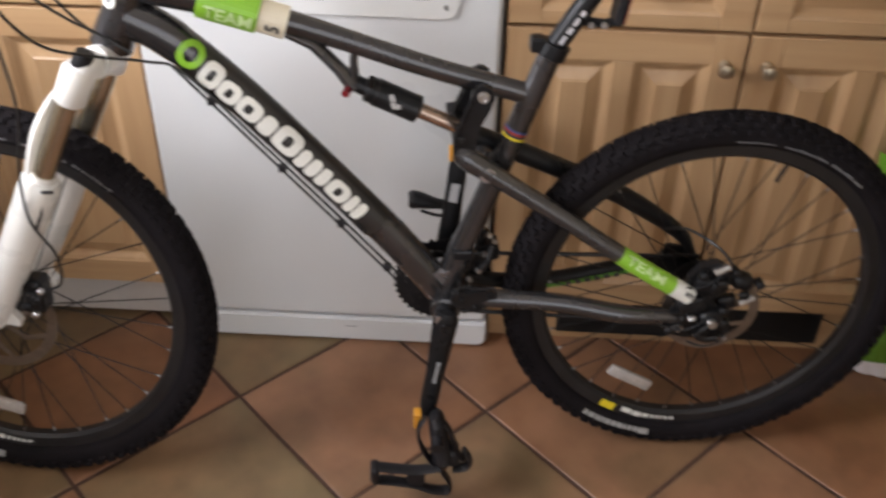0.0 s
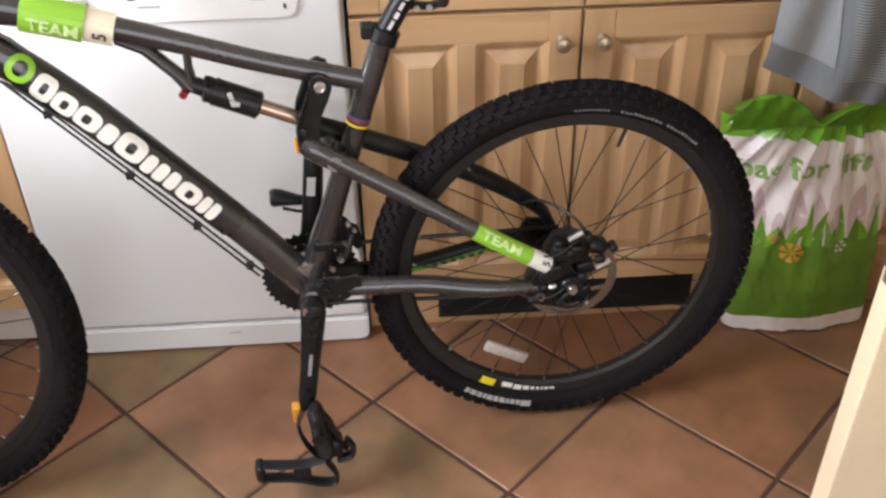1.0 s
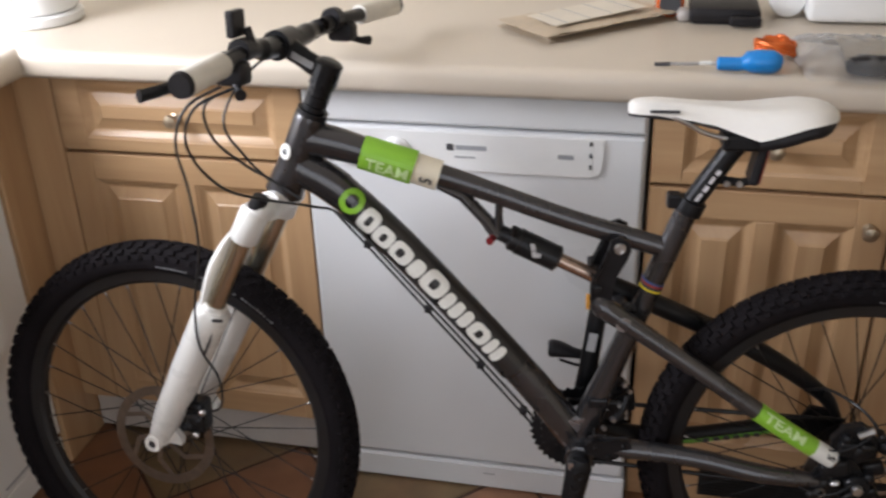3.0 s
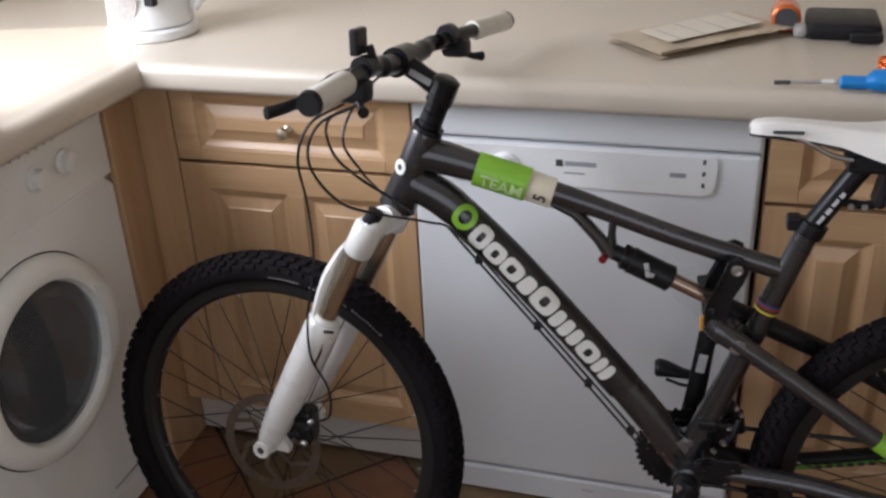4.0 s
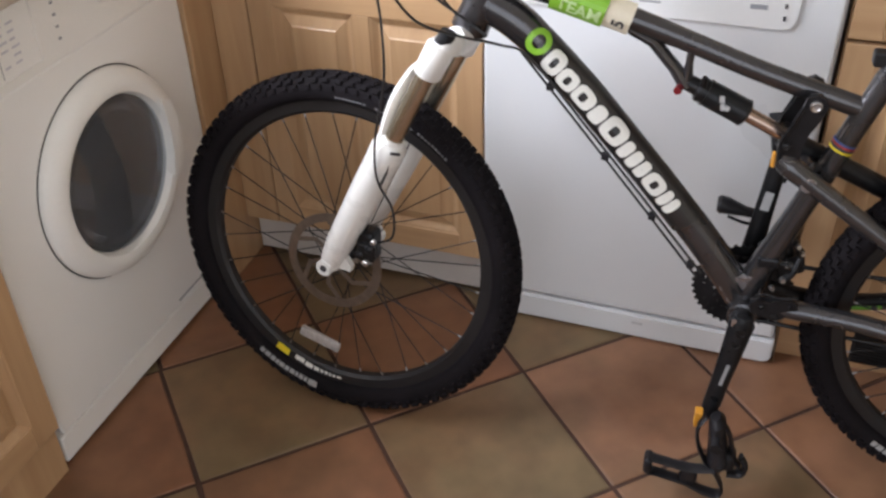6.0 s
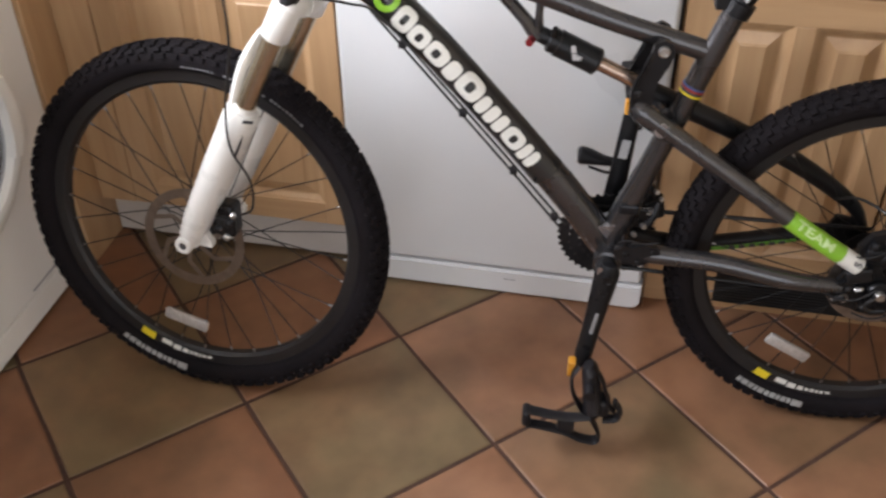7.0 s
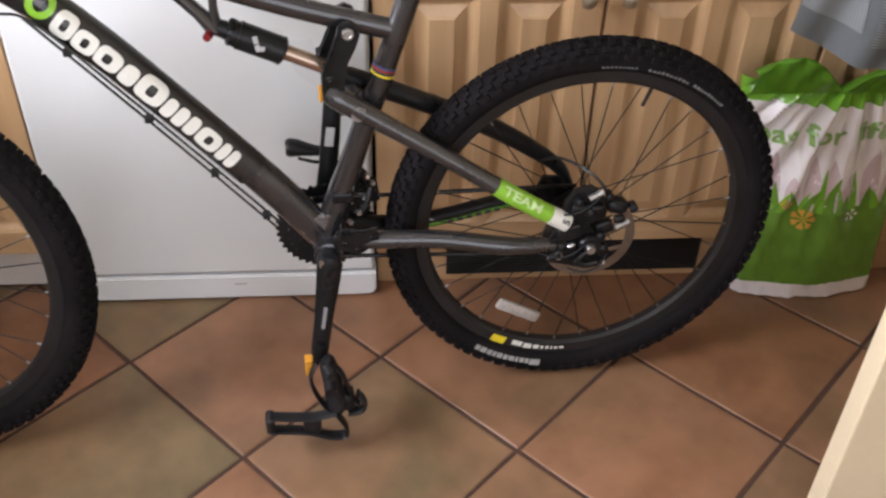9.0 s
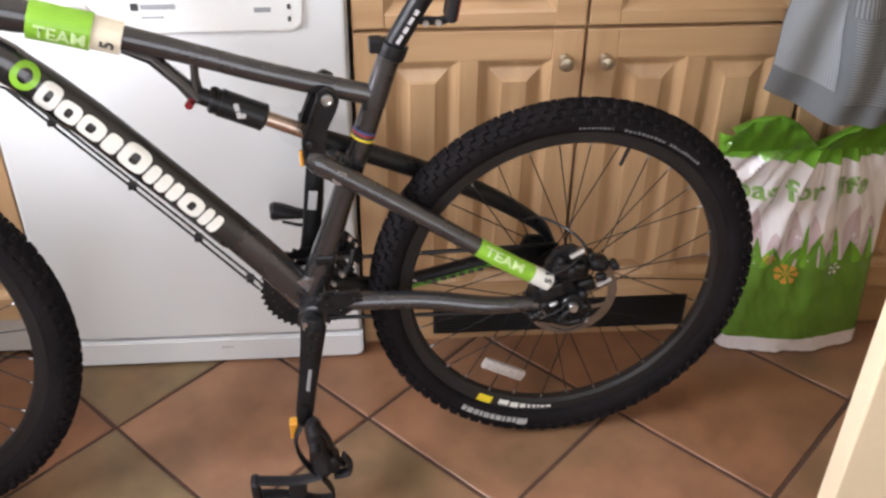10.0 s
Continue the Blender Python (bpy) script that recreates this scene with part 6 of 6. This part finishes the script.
# handle lobes gathered towards the middle
for s, x0, x1, rise in ((-1, 0.660, 0.822, 0.086), (1, 0.812, 1.000, 0.078)):
    bm = bmesh.new()
    n, rows = 36, 14
    g = []
    for j in range(rows + 1):
        t = j / rows
        row = []
        for i in range(n + 1):
            q = i / n
            side_ = q if s < 0 else 1 - q
            top = rise * math.sin(math.pi * (0.16 + 0.80 * side_)) ** 0.8 * (1 - 0.45 * side_ ** 3)
            arch_ = math.sin(t * math.pi)
            pleat = math.sin((q * 1.2 + t * 0.25 * s) * 21) * 0.5 + math.sin((q - t * 0.2 * s) * 47 + 1) * 0.25
            h = 0.488 + top * math.sin(min(1.0, t * 1.35) * math.pi / 2) - 0.5 * top * max(0.0, t - 0.74)
            y = -0.058 - 0.034 * math.sin(t * 2.0) * (0.5 + 0.5 * math.sin(math.pi * q)) + 0.055 * max(0.0, t - 0.6) + 0.0045 * pleat * (0.3 + arch_)
            row.append(bm.verts.new((x0 + (x1 - x0) * q, y, h)))
        g.append(row)
    for j in range(rows):
        for i in range(n):
            bm.faces.new((g[j][i], g[j][i + 1], g[j + 1][i + 1], g[j + 1][i]))
    bmesh.ops.solidify(bm, geom=list(bm.faces), thickness=0.0015)
    part("handle", bm, BAG_GREEN, bag, "gathered green handle", True)

# ---- striped garment draped over the worktop edge ----


def striped(name, dark, pale, scale):
    """Woven cotton with fine stripes along one side of the cloth."""
    m, t, b = nodes(name)
    co = t.nodes.new("ShaderNodeTexCoord")
    wv = t.nodes.new("ShaderNodeTexWave")
    wv.inputs["Scale"].default_value, wv.inputs["Distortion"].default_value, wv.inputs["Detail"].default_value = scale, 0.5, 1.0
    t.links.new(co.outputs["UV"], wv.inputs[0])
    mx = t.nodes.new("ShaderNodeMix")
    mx.data_type = "RGBA"
    mx.inputs["A"].default_value, mx.inputs["B"].default_value = (*dark, 1), (*pale, 1)
    t.links.new(wv.outputs["Color"], mx.inputs["Factor"])
    t.links.new(mx.outputs["Result"], b.inputs["Base Color"])
    b.inputs["Roughness"].default_value, b.inputs["Sheen Weight"].default_value = 0.9, 0.25
    bp = t.nodes.new("ShaderNodeBump")
    bp.inputs["Strength"].default_value, bp.inputs["Distance"].default_value = 0.3, 0.001
    t.links.new(wv.outputs["Color"], bp.inputs["Height"]), t.links.new(bp.outputs[0], b.inputs["Normal"])
    return m


STRIPE = striped("fine_striped_grey_cotton", (0.19, 0.21, 0.235), (0.50, 0.53, 0.56), 56.0)
PALE_STRIPE = striped("pale_striped_cotton", (0.42, 0.46, 0.50), (0.55, 0.59, 0.64), 110.0)
COTTON = mat("plain_grey_blue_cotton", (0.31, 0.34, 0.375), 0.92, 0, 0.08, 12, 500, 0.4, 0.0006)
garment = thing("garment", pose(0, 0, 0), "grey-blue finely striped cotton garment draped over the worktop edge", "clothing")


def drape(name, u0, u1, s0, s1, material, across, lift=0.0, label=""):
    """A patch of the hanging cloth: u across, s down from the worktop's top."""
    bm = bmesh.new()
    uv = bm.loops.layers.uv.new("uv")
    nu, ns = 46, 46
    g = []
    for j in range(ns + 1):
        row = []
        for i in range(nu + 1):
            u, s = u0 + (u1 - u0) * i / nu, s0 + (s1 - s0) * j / ns
            flare = 1.06 + 0.10 * s
            hem = 0.035 * (2 * abs(u - 0.58)) ** 2.2 + 0.030 * max(0.0, 1 - u / 0.25)
            if s < 0.12:
                a = s / 0.12
                y, z = -0.045 + 0.10 * (1 - a) - 0.028 * a, 0.916 - 0.006 * a ** 2
            else:
                a = (s - 0.12) / 0.88
                y, z = -0.073 - 0.030 * a - 0.022 * math.sin(a * 2.2), 0.908 - (0.346 - hem) * a
            y += (0.009 * math.sin(u * 13 + 0.6) + 0.008 * math.sin(u * 29 + s * 4)) * min(1.0, s * 1.6)
            x = 0.894 + (u - 0.5) * 0.310 * flare + 0.006 * math.sin(s * 8 + u * 4)
            x -= 0.050 * max(0.0, 1 - u / 0.35) ** 1.2 * max(0.0, s) ** 1.5
            row.append((bm.verts.new((x, y - lift, z)), (u * 0.32, s * 0.45)))
        g.append(row)
    for j in range(ns):
        for i in range(nu):
            q = (g[j][i], g[j][i + 1], g[j + 1][i + 1], g[j + 1][i])
            f = bm.faces.new([v for v, _ in q])
            for l, (_, c) in zip(f.loops, q):
                l[uv].uv = c if across else (c[1], c[0])
    bmesh.ops.solidify(bm, geom=list(bm.faces), thickness=-0.003)
    return part(name, bm, material, garment, label, True)


drape("skirt", 0.0, 1.0, 0.0, 1.0, COTTON, True, 0.0, "plain grey-blue cotton hem")
drape("striped_flap", 0.0, 0.22, 0.10, 0.86, PALE_STRIPE, True, 0.0035, "pale sleeve with very fine stripes")
drape("striped_yoke", 0.24, 1.0, 0.0, 0.52, STRIPE, True, 0.004, "fine pale stripes running down")
drape("striped_front", 0.26, 0.86, 0.53, 0.90, STRIPE, False, 0.0045, "fine stripes running across")

# ---- open door at the edge of the view ----
leaf = thing("door_leaf", pose(0.672, -0.640, 0.0), "cream painted door standing open with a brass latch plate", "door")
part("slab", B(0.0, 0.782, 0.0, 0.040, 0.008, 1.98, 0.003), DOOR_PAINT, leaf)
part("latch_plate", B(-0.0015, 0.0, 0.008, 0.032, 0.585, 0.665, 0.0005), BRASS, leaf, "worn brass latch plate")
part("latch", B(-0.009, -0.001, 0.012, 0.028, 0.612, 0.640, 0.003), SEAM, leaf)
for z in (0.593, 0.657):
    part("screw", lathe(bmesh.new(), [(0.004, 0), (0.003, -0.001), (0, -0.001)], 12, Matrix.Translation((-0.0015, 0.020, z)) @ Matrix.Rotation(radians(-90), 4, "Z")), STEEL, leaf)

# ---- things on the worktop ----
BLUE_PLASTIC = mat("bright_blue_plastic", (0.012, 0.22, 0.62), 0.3, 0, 0.08)
ORANGE_FOIL = mat("orange_coated_wire", (0.78, 0.17, 0.035), 0.2, 0.35, 0.25)
GREY_LID = mat("dull_grey_plastic", (0.30, 0.29, 0.28), 0.4, 0, 0.08)
PAPER = mat("printed_card", (0.56, 0.46, 0.34), 0.45, 0, 0.12, 20)
PALE_CARD = mat("pale_card_label", (0.72, 0.66, 0.56), 0.6, 0, 0.06, 20)
FILM, ft, fbs = nodes("clear_polythene")
fbs.inputs["Base Color"].default_value = (0.86, 0.86, 0.87, 1)
fbs.inputs["Roughness"].default_value = 0.16
clear, gloss, blend = ft.nodes.new("ShaderNodeBsdfTransparent"), ft.nodes.new("ShaderNodeFresnel"), ft.nodes.new("ShaderNodeMixShader")
lift = ft.nodes.new("ShaderNodeMath")
lift.inputs[1].default_value, gloss.inputs["IOR"].default_value = 0.03, 1.6
ft.links.new(gloss.outputs[0], lift.inputs[0]), ft.links.new(lift.outputs[0], blend.inputs[0])
ft.links.new(clear.outputs[0], blend.inputs[1]), ft.links.new(fbs.outputs[0], blend.inputs[2])
ft.links.new(blend.outputs[0], [q for q in ft.nodes if q.type == "OUTPUT_MATERIAL"][0].inputs["Surface"])
WT = TOP
sd_ = thing("screwdriver", pose(0.0, -0.026, WT + 0.0135), "blue-handled screwdriver lying on the worktop", "screwdriver")
part("blade", sweep(bmesh.new(), [(0.000, 0, -0.006), (0.010, 0, -0.006), (0.014, 0, -0.005), (0.098, -0.003, 0)], [(0.001, 0.003), (0.0015, 0.0035), 0.003, 0.003], 10), STEEL, sd_, "steel blade with blackened tip", True)
part("tip", sweep(bmesh.new(), [(0.000, 0, -0.006), (0.024, -0.001, -0.0045)], [(0.002, 0.0034), 0.0034], 10), DARK_PRINT, sd_)
part("ferrule", sweep(bmesh.new(), [(0.068, -0.002, -0.001), (0.086, -0.003, 0)], 0.0038, 10), WHITE_DECAL, sd_, "white band")
part("handle", sweep(bmesh.new(), [(0.094, -0.003, 0), (0.097, -0.003, 0), (0.128, -0.003, 0), (0.134, -0.003, 0.001), (0.141, -0.003, 0.004), (0.154, -0.003, 0.005), (0.174, -0.003, 0.005), (0.184, -0.003, 0.004), (0.190, -0.003, 0.003)], [0.0075, 0.0105, 0.0106, 0.0108, 0.0165, 0.0180, 0.0180, 0.0150, 0.009], 14), BLUE_PLASTIC, sd_, "bright blue plastic handle", True)
wr = random.Random(8)
ow = thing("wire_coil", pose(0.182, 0.052, WT), "tangled orange coated wire heaped on the worktop", "wire")
for k in range(7):
    pts = []
    for i in range(9):
        a = i * 0.9 + k
        pts.append((0.030 * math.cos(a) * wr.uniform(0.5, 1.2), 0.022 * math.sin(a) * wr.uniform(0.5, 1.2), 0.006 + 0.026 * wr.random()))
    part("loop", sweep(bmesh.new(), curve(pts, 4), 0.0042, 8), ORANGE_FOIL, ow, "", True)
pk = thing("parts_packet", pose(0.312, -0.022, WT), "clear plastic packet with black bike parts inside", "packet")
part("black_part", sweep(bmesh.new(), [(-0.030, -0.012, 0.016), (-0.022, -0.012, 0.018), (0.000, -0.012, 0.019), (0.040, -0.010, 0.018), (0.072, -0.008, 0.014), (0.084, -0.008, 0.011)], [(0.010, 0.008), (0.016, 0.013), (0.019, 0.016), (0.018, 0.015), (0.013, 0.011), (0.005, 0.005)], 16), BLACK_PLASTIC, pk, "black moulded bike part", True)
part("insert", B(-0.028, 0.075, 0.012, 0.150, 0.022, 0.025, 0.001), PALE_CARD, pk, "pale folded instruction card")
part("print_line", B(-0.010, 0.052, 0.020, 0.026, 0.0252, 0.0256), GREY_PRINT, pk)
fm = bmesh.new()


def crinkle(i, j):
    u, v = i / 30, j / 28
    puff = (math.sin(math.pi * u) * math.sin(math.pi * v)) ** 0.45
    fold = noise.noise(Vector((u * 7, v * 6, 3))) * 0.009 + noise.noise(Vector((u * 17, v * 15, 8))) * 0.005
    return (-0.085 + 0.185 * u - 0.02 * v, -0.052 + 0.215 * v + 0.008 * math.sin(u * 9), 0.003 + 0.036 * puff + abs(fold) * min(1, 4 * puff))


g = [[fm.verts.new(crinkle(i, j)) for j in range(29)] for i in range(31)]
for i in range(30):
    for j in range(28):
        fm.faces.new((g[i][j], g[i + 1][j], g[i + 1][j + 1], g[i][j + 1]))
part("film", fm, FILM, pk, "crinkled clear film", True)
env = thing("packet", pose(-0.125, 0.245, WT, 0, 0, 0), "clear sleeve with printed card instructions lying on the worktop", "packet")
em = Matrix.Rotation(radians(42), 4, "Z")
part("card", B(-0.138, 0.135, -0.066, 0.066, 0.010, 0.014, 0.0015, m=em @ Matrix.Rotation(radians(-1.5), 4, "Y")), PAPER, env)
part("label", B(-0.105, 0.100, -0.046, 0.046, 0.0232, 0.0240, m=em @ Matrix.Rotation(radians(-1.5), 4, "Y")), PALE_CARD, env, "pale printed label")
for k in range(4):
    part("print_line", B(-0.080 + k * 0.05, -0.0785 + k * 0.05, -0.044, 0.044, 0.0242, 0.0246, m=em @ Matrix.Rotation(radians(-1.5), 4, "Y")), GREY_PRINT, env)
fs = bmesh.new()
for base in (0.002, 0.013):
    g = [[fs.verts.new(em @ Vector((-0.150 + 0.300 * i / 24, -0.074 + 0.150 * j / 12, base + (0.006 * math.sin(math.pi * i / 24) * math.sin(math.pi * j / 12) if base > 0.01 else -0.001) + 0.007 * abs(noise.noise(Vector((i * 0.45, j * 0.5, base * 300))))))) for j in range(13)] for i in range(25)]
    for i in range(24):
        for j in range(12):
            fs.faces.new((g[i][j], g[i + 1][j], g[i + 1][j + 1], g[i][j + 1]))
part("sleeve", fs, PAPER, env, "crumpled brown sleeve", True)
lt = thing("bike_light", pose(0.02, 0.330, WT), "orange and black bike light with clear lens on the worktop", "bike light")
part("housing", lathe(bmesh.new(), [(0.020, -0.03), (0.026, -0.026), (0.026, 0.03), (0.018, 0.035)], 24, pose(0, 0, 0.027)), ORANGE_FOIL, lt, "", True)
part("lens", lathe(bmesh.new(), [(0.020, -0.034), (0.020, -0.030), (0.0, -0.030)], 24, pose(0, 0, 0.027)), DARK_PRINT, lt, "dark round lens", True)
bb = thing("tool_case", pose(0.105, 0.330, WT), "black plastic tool pouch lying on the worktop", "tool case")
part("body", B(-0.050, 0.075, -0.075, 0.055, 0.0, 0.032, 0.010, 2), BLACK_PLASTIC, bb, "", True)
part("clip", B(-0.072, -0.048, -0.062, -0.030, 0.0, 0.024, 0.008, 2), REFLECTOR, bb, "clear plastic cap", True)
part("tab", B(0.02, 0.075, -0.098, -0.070, 0.004, 0.020, 0.004), BLACK_PLASTIC, bb)
wbx = thing("white_appliance", pose(0.335, 0.360, WT), "small white kitchen appliance standing on the worktop", "appliance")
part("body", B(-0.075, 0.105, -0.085, 0.085, 0.004, 0.150, 0.012, 3), WHITE_PLASTIC, wbx, "", True)
part("knob", lathe(bmesh.new(), [(0.030, -0.02), (0.033, -0.015), (0.033, 0.02), (0.025, 0.026)], 28, pose(-0.105, -0.02, 0.034)), WHITE_PLASTIC, wbx, "rounded white end", True)
part("label", B(0.02, 0.06, -0.0865, -0.085, 0.05, 0.075), GREY_PRINT, wbx)
jar = thing("jar", pose(0.492, 0.055, WT), "small black container with a grey lid on the worktop", "container")
part("body", B(-0.031, 0.031, -0.022, 0.022, 0.0, 0.026, 0.006, 3), BLACK_PLASTIC, jar, "", True)
part("lid", B(-0.033, 0.033, -0.024, 0.024, 0.026, 0.050, 0.005, 3), GREY_LID, jar, "grey lid", True)
ket = thing("kettle", pose(-1.205, 0.155, WT), "white electric kettle with a clear water window", "kettle")
K_ = Matrix.Rotation(radians(90), 4, "X")
part("base", lathe(bmesh.new(), [(0.088, 0.0), (0.092, 0.004), (0.092, 0.018), (0.086, 0.022), (0, 0.022)], 40, K_), WHITE_PLASTIC, ket, "", True)
part("body", lathe(bmesh.new(), [(0.082, 0.024), (0.085, 0.028), (0.082, 0.08), (0.074, 0.15), (0.066, 0.19), (0.060, 0.20), (0, 0.205)], 40, K_), WHITE_PLASTIC, ket, "", True)
wn_ = bmesh.new()
lathe(wn_, [(0.030, 0), (0.032, -0.004), (0.0, -0.006)], 28, Matrix.Translation((-0.004, -0.080, 0.085)) @ Matrix.Diagonal((1, 1, 1.3, 1)))
part("water_window", wn_, REFLECTOR, ket, "grey clear water window", True)
part("handle", sweep(bmesh.new(), curve([(0.055, 0.02, 0.19), (0.115, 0.035, 0.18), (0.120, 0.035, 0.10), (0.085, 0.025, 0.05)], 5), 0.011, 12), WHITE_PLASTIC, ket, "", True)
part("switch", B(0.040, 0.062, -0.078, -0.060, 0.072, 0.090, 0.004), BLACK_PLASTIC, ket)
BOARD = wood("scrubbed_pale_wood", (0.72, 0.63, 0.50), (0.60, 0.50, 0.38), "x", 0.55)
TUB = mat("cream_plastic", (0.80, 0.75, 0.62), 0.45, 0, 0.04)
brd = thing("chopping_board", pose(-1.215, -0.620, WT), "pale wooden chopping board lying on the worktop", "chopping board")
part("board", B(-0.105, 0.100, -0.200, 0.205, 0.011, 0.026, 0.005, 3), BOARD, brd, "", True)
for x in (-0.085, 0.072):
    for y in (-0.17, 0.175):
        part("foot", B(x - 0.012, x + 0.012, y - 0.012, y + 0.012, 0.0, 0.011, 0.002), BLACK_PLASTIC, brd, "small dark foot")
bx = thing("storage_tub", pose(-1.30, -0.560, WT + 0.0262), "cream plastic tub standing on the board", "tub")
part("tub", B(-0.06, 0.085, -0.17, 0.185, 0.0, 0.048, 0.006, 2), TUB, bx, "", True)
part("rim", B(-0.066, 0.091, -0.176, 0.191, 0.046, 0.054, 0.003), TUB, bx)

# ---- floor tiles, laid diagonally ----
TS, JOINT = 0.334, 0.0085
T0 = Vector((-0.466, -0.179, 0))
ang = radians(-45.8)
E1 = Vector((math.cos(ang), math.sin(ang), 0)) * TS
E2 = Vector((math.sin(ang), -math.cos(ang), 0)) * TS
OLIVE = {(0, 0), (-1, 1), (-1, -1), (-2, 0), (-2, 2), (0, 2), (3, -1), (3, -4)}
TAN = {(1, -1), (2, -1), (3, -2)}
RED_CLAY = {(-1, 0), (-2, 1), (0, 1), (2, -3), (1, -3), (-1, 2)}


def tile_mesh(k):
    bm = bmesh.new()
    h = TS / 2 - JOINT / 2
    rng = random.Random(k)
    loops = []
    for inset, z in ((0.0, -0.008), (0.0, -0.0022), (0.0016, -0.0006), (0.006, 0.0)):
        ring = []
        for x, y in ((-1, -1), (1, -1), (1, 1), (-1, 1)):
            for j in (0, 1, 2):
                t = (j / 3 - 0.5) * 2
                u, v = {(-1, -1): (t, -1), (1, -1): (1, t), (1, 1): (-t, 1), (-1, 1): (-1, -t)}[(x, y)]
                r = rng.uniform(-0.0012, 0.0012) if inset == 0.0 and z > -0.005 else 0
                ring.append(bm.verts.new((u * (h - inset + r), v * (h - inset + r), z)))
        loops.append(ring)
    n = len(loops[0])
    for a, b in zip(loops, loops[1:]):
        for i in range(n):
            bm.faces.new((a[i], a[(i + 1) % n], b[(i + 1) % n], b[i]))
    bm.faces.new(loops[-1])
    me = bpy.data.meshes.new("tile")
    bm.to_mesh(me)
    bm.free()
    me.materials.append(TILES[k])
    return me


def cut_tile(me, m):
    """A tile cut along the walls and under the cabinets; None if nothing is left."""
    bm = bmesh.new()
    bm.from_mesh(me)
    for p, n in (((WX0 + 0.003, 0, 0), (-1, 0, 0)), ((WX1 - 0.003, 0, 0), (1, 0, 0)), ((0, WY0 + 0.003, 0), (0, -1, 0)), ((0, 0.30, 0), (0, 1, 0))):
        q = m.inverted()
        bmesh.ops.bisect_plane(bm, geom=bm.verts[:] + bm.edges[:] + bm.faces[:], plane_co=q @ Vector(p), plane_no=q.to_3x3() @ Vector(n), clear_outer=True)
    out = None
    if len(bm.faces) > 3:
        out = bpy.data.meshes.new("tile")
        bm.to_mesh(out)
        out.materials.append(me.materials[0])
    bm.free()
    return out


tile_meshes = [tile_mesh(k) for k in range(4)]
trng = random.Random(11)
for i in range(-9, 16):
    for j in range(-12, 13):
        c = T0 + E1 * (i + 0.5) + E2 * (j + 0.5)
        if not (WX0 - 0.23 < c.x < WX1 + 0.23 and WY0 - 0.23 < c.y < 0.40):
            continue
        k = 2 if (i, j) in OLIVE else 1 if (i, j) in TAN else 3 if (i, j) in RED_CLAY else 0 if -3 < i < 5 and -4 < j < 4 else trng.randrange(4)
        m = Matrix.Translation((c.x, c.y, trng.uniform(-0.0006, 0.0))) @ Matrix.Rotation(ang + trng.uniform(-0.004, 0.004) + math.pi / 2 * trng.randrange(4), 4, "Z")
        me = tile_meshes[k]
        if not (WX0 + 0.24 < c.x < WX1 - 0.24 and WY0 + 0.24 < c.y < 0.06):
            me = cut_tile(me, m)
        if me:
            o = new("tile", me)
            o.parent = floor
            o.matrix_local = m
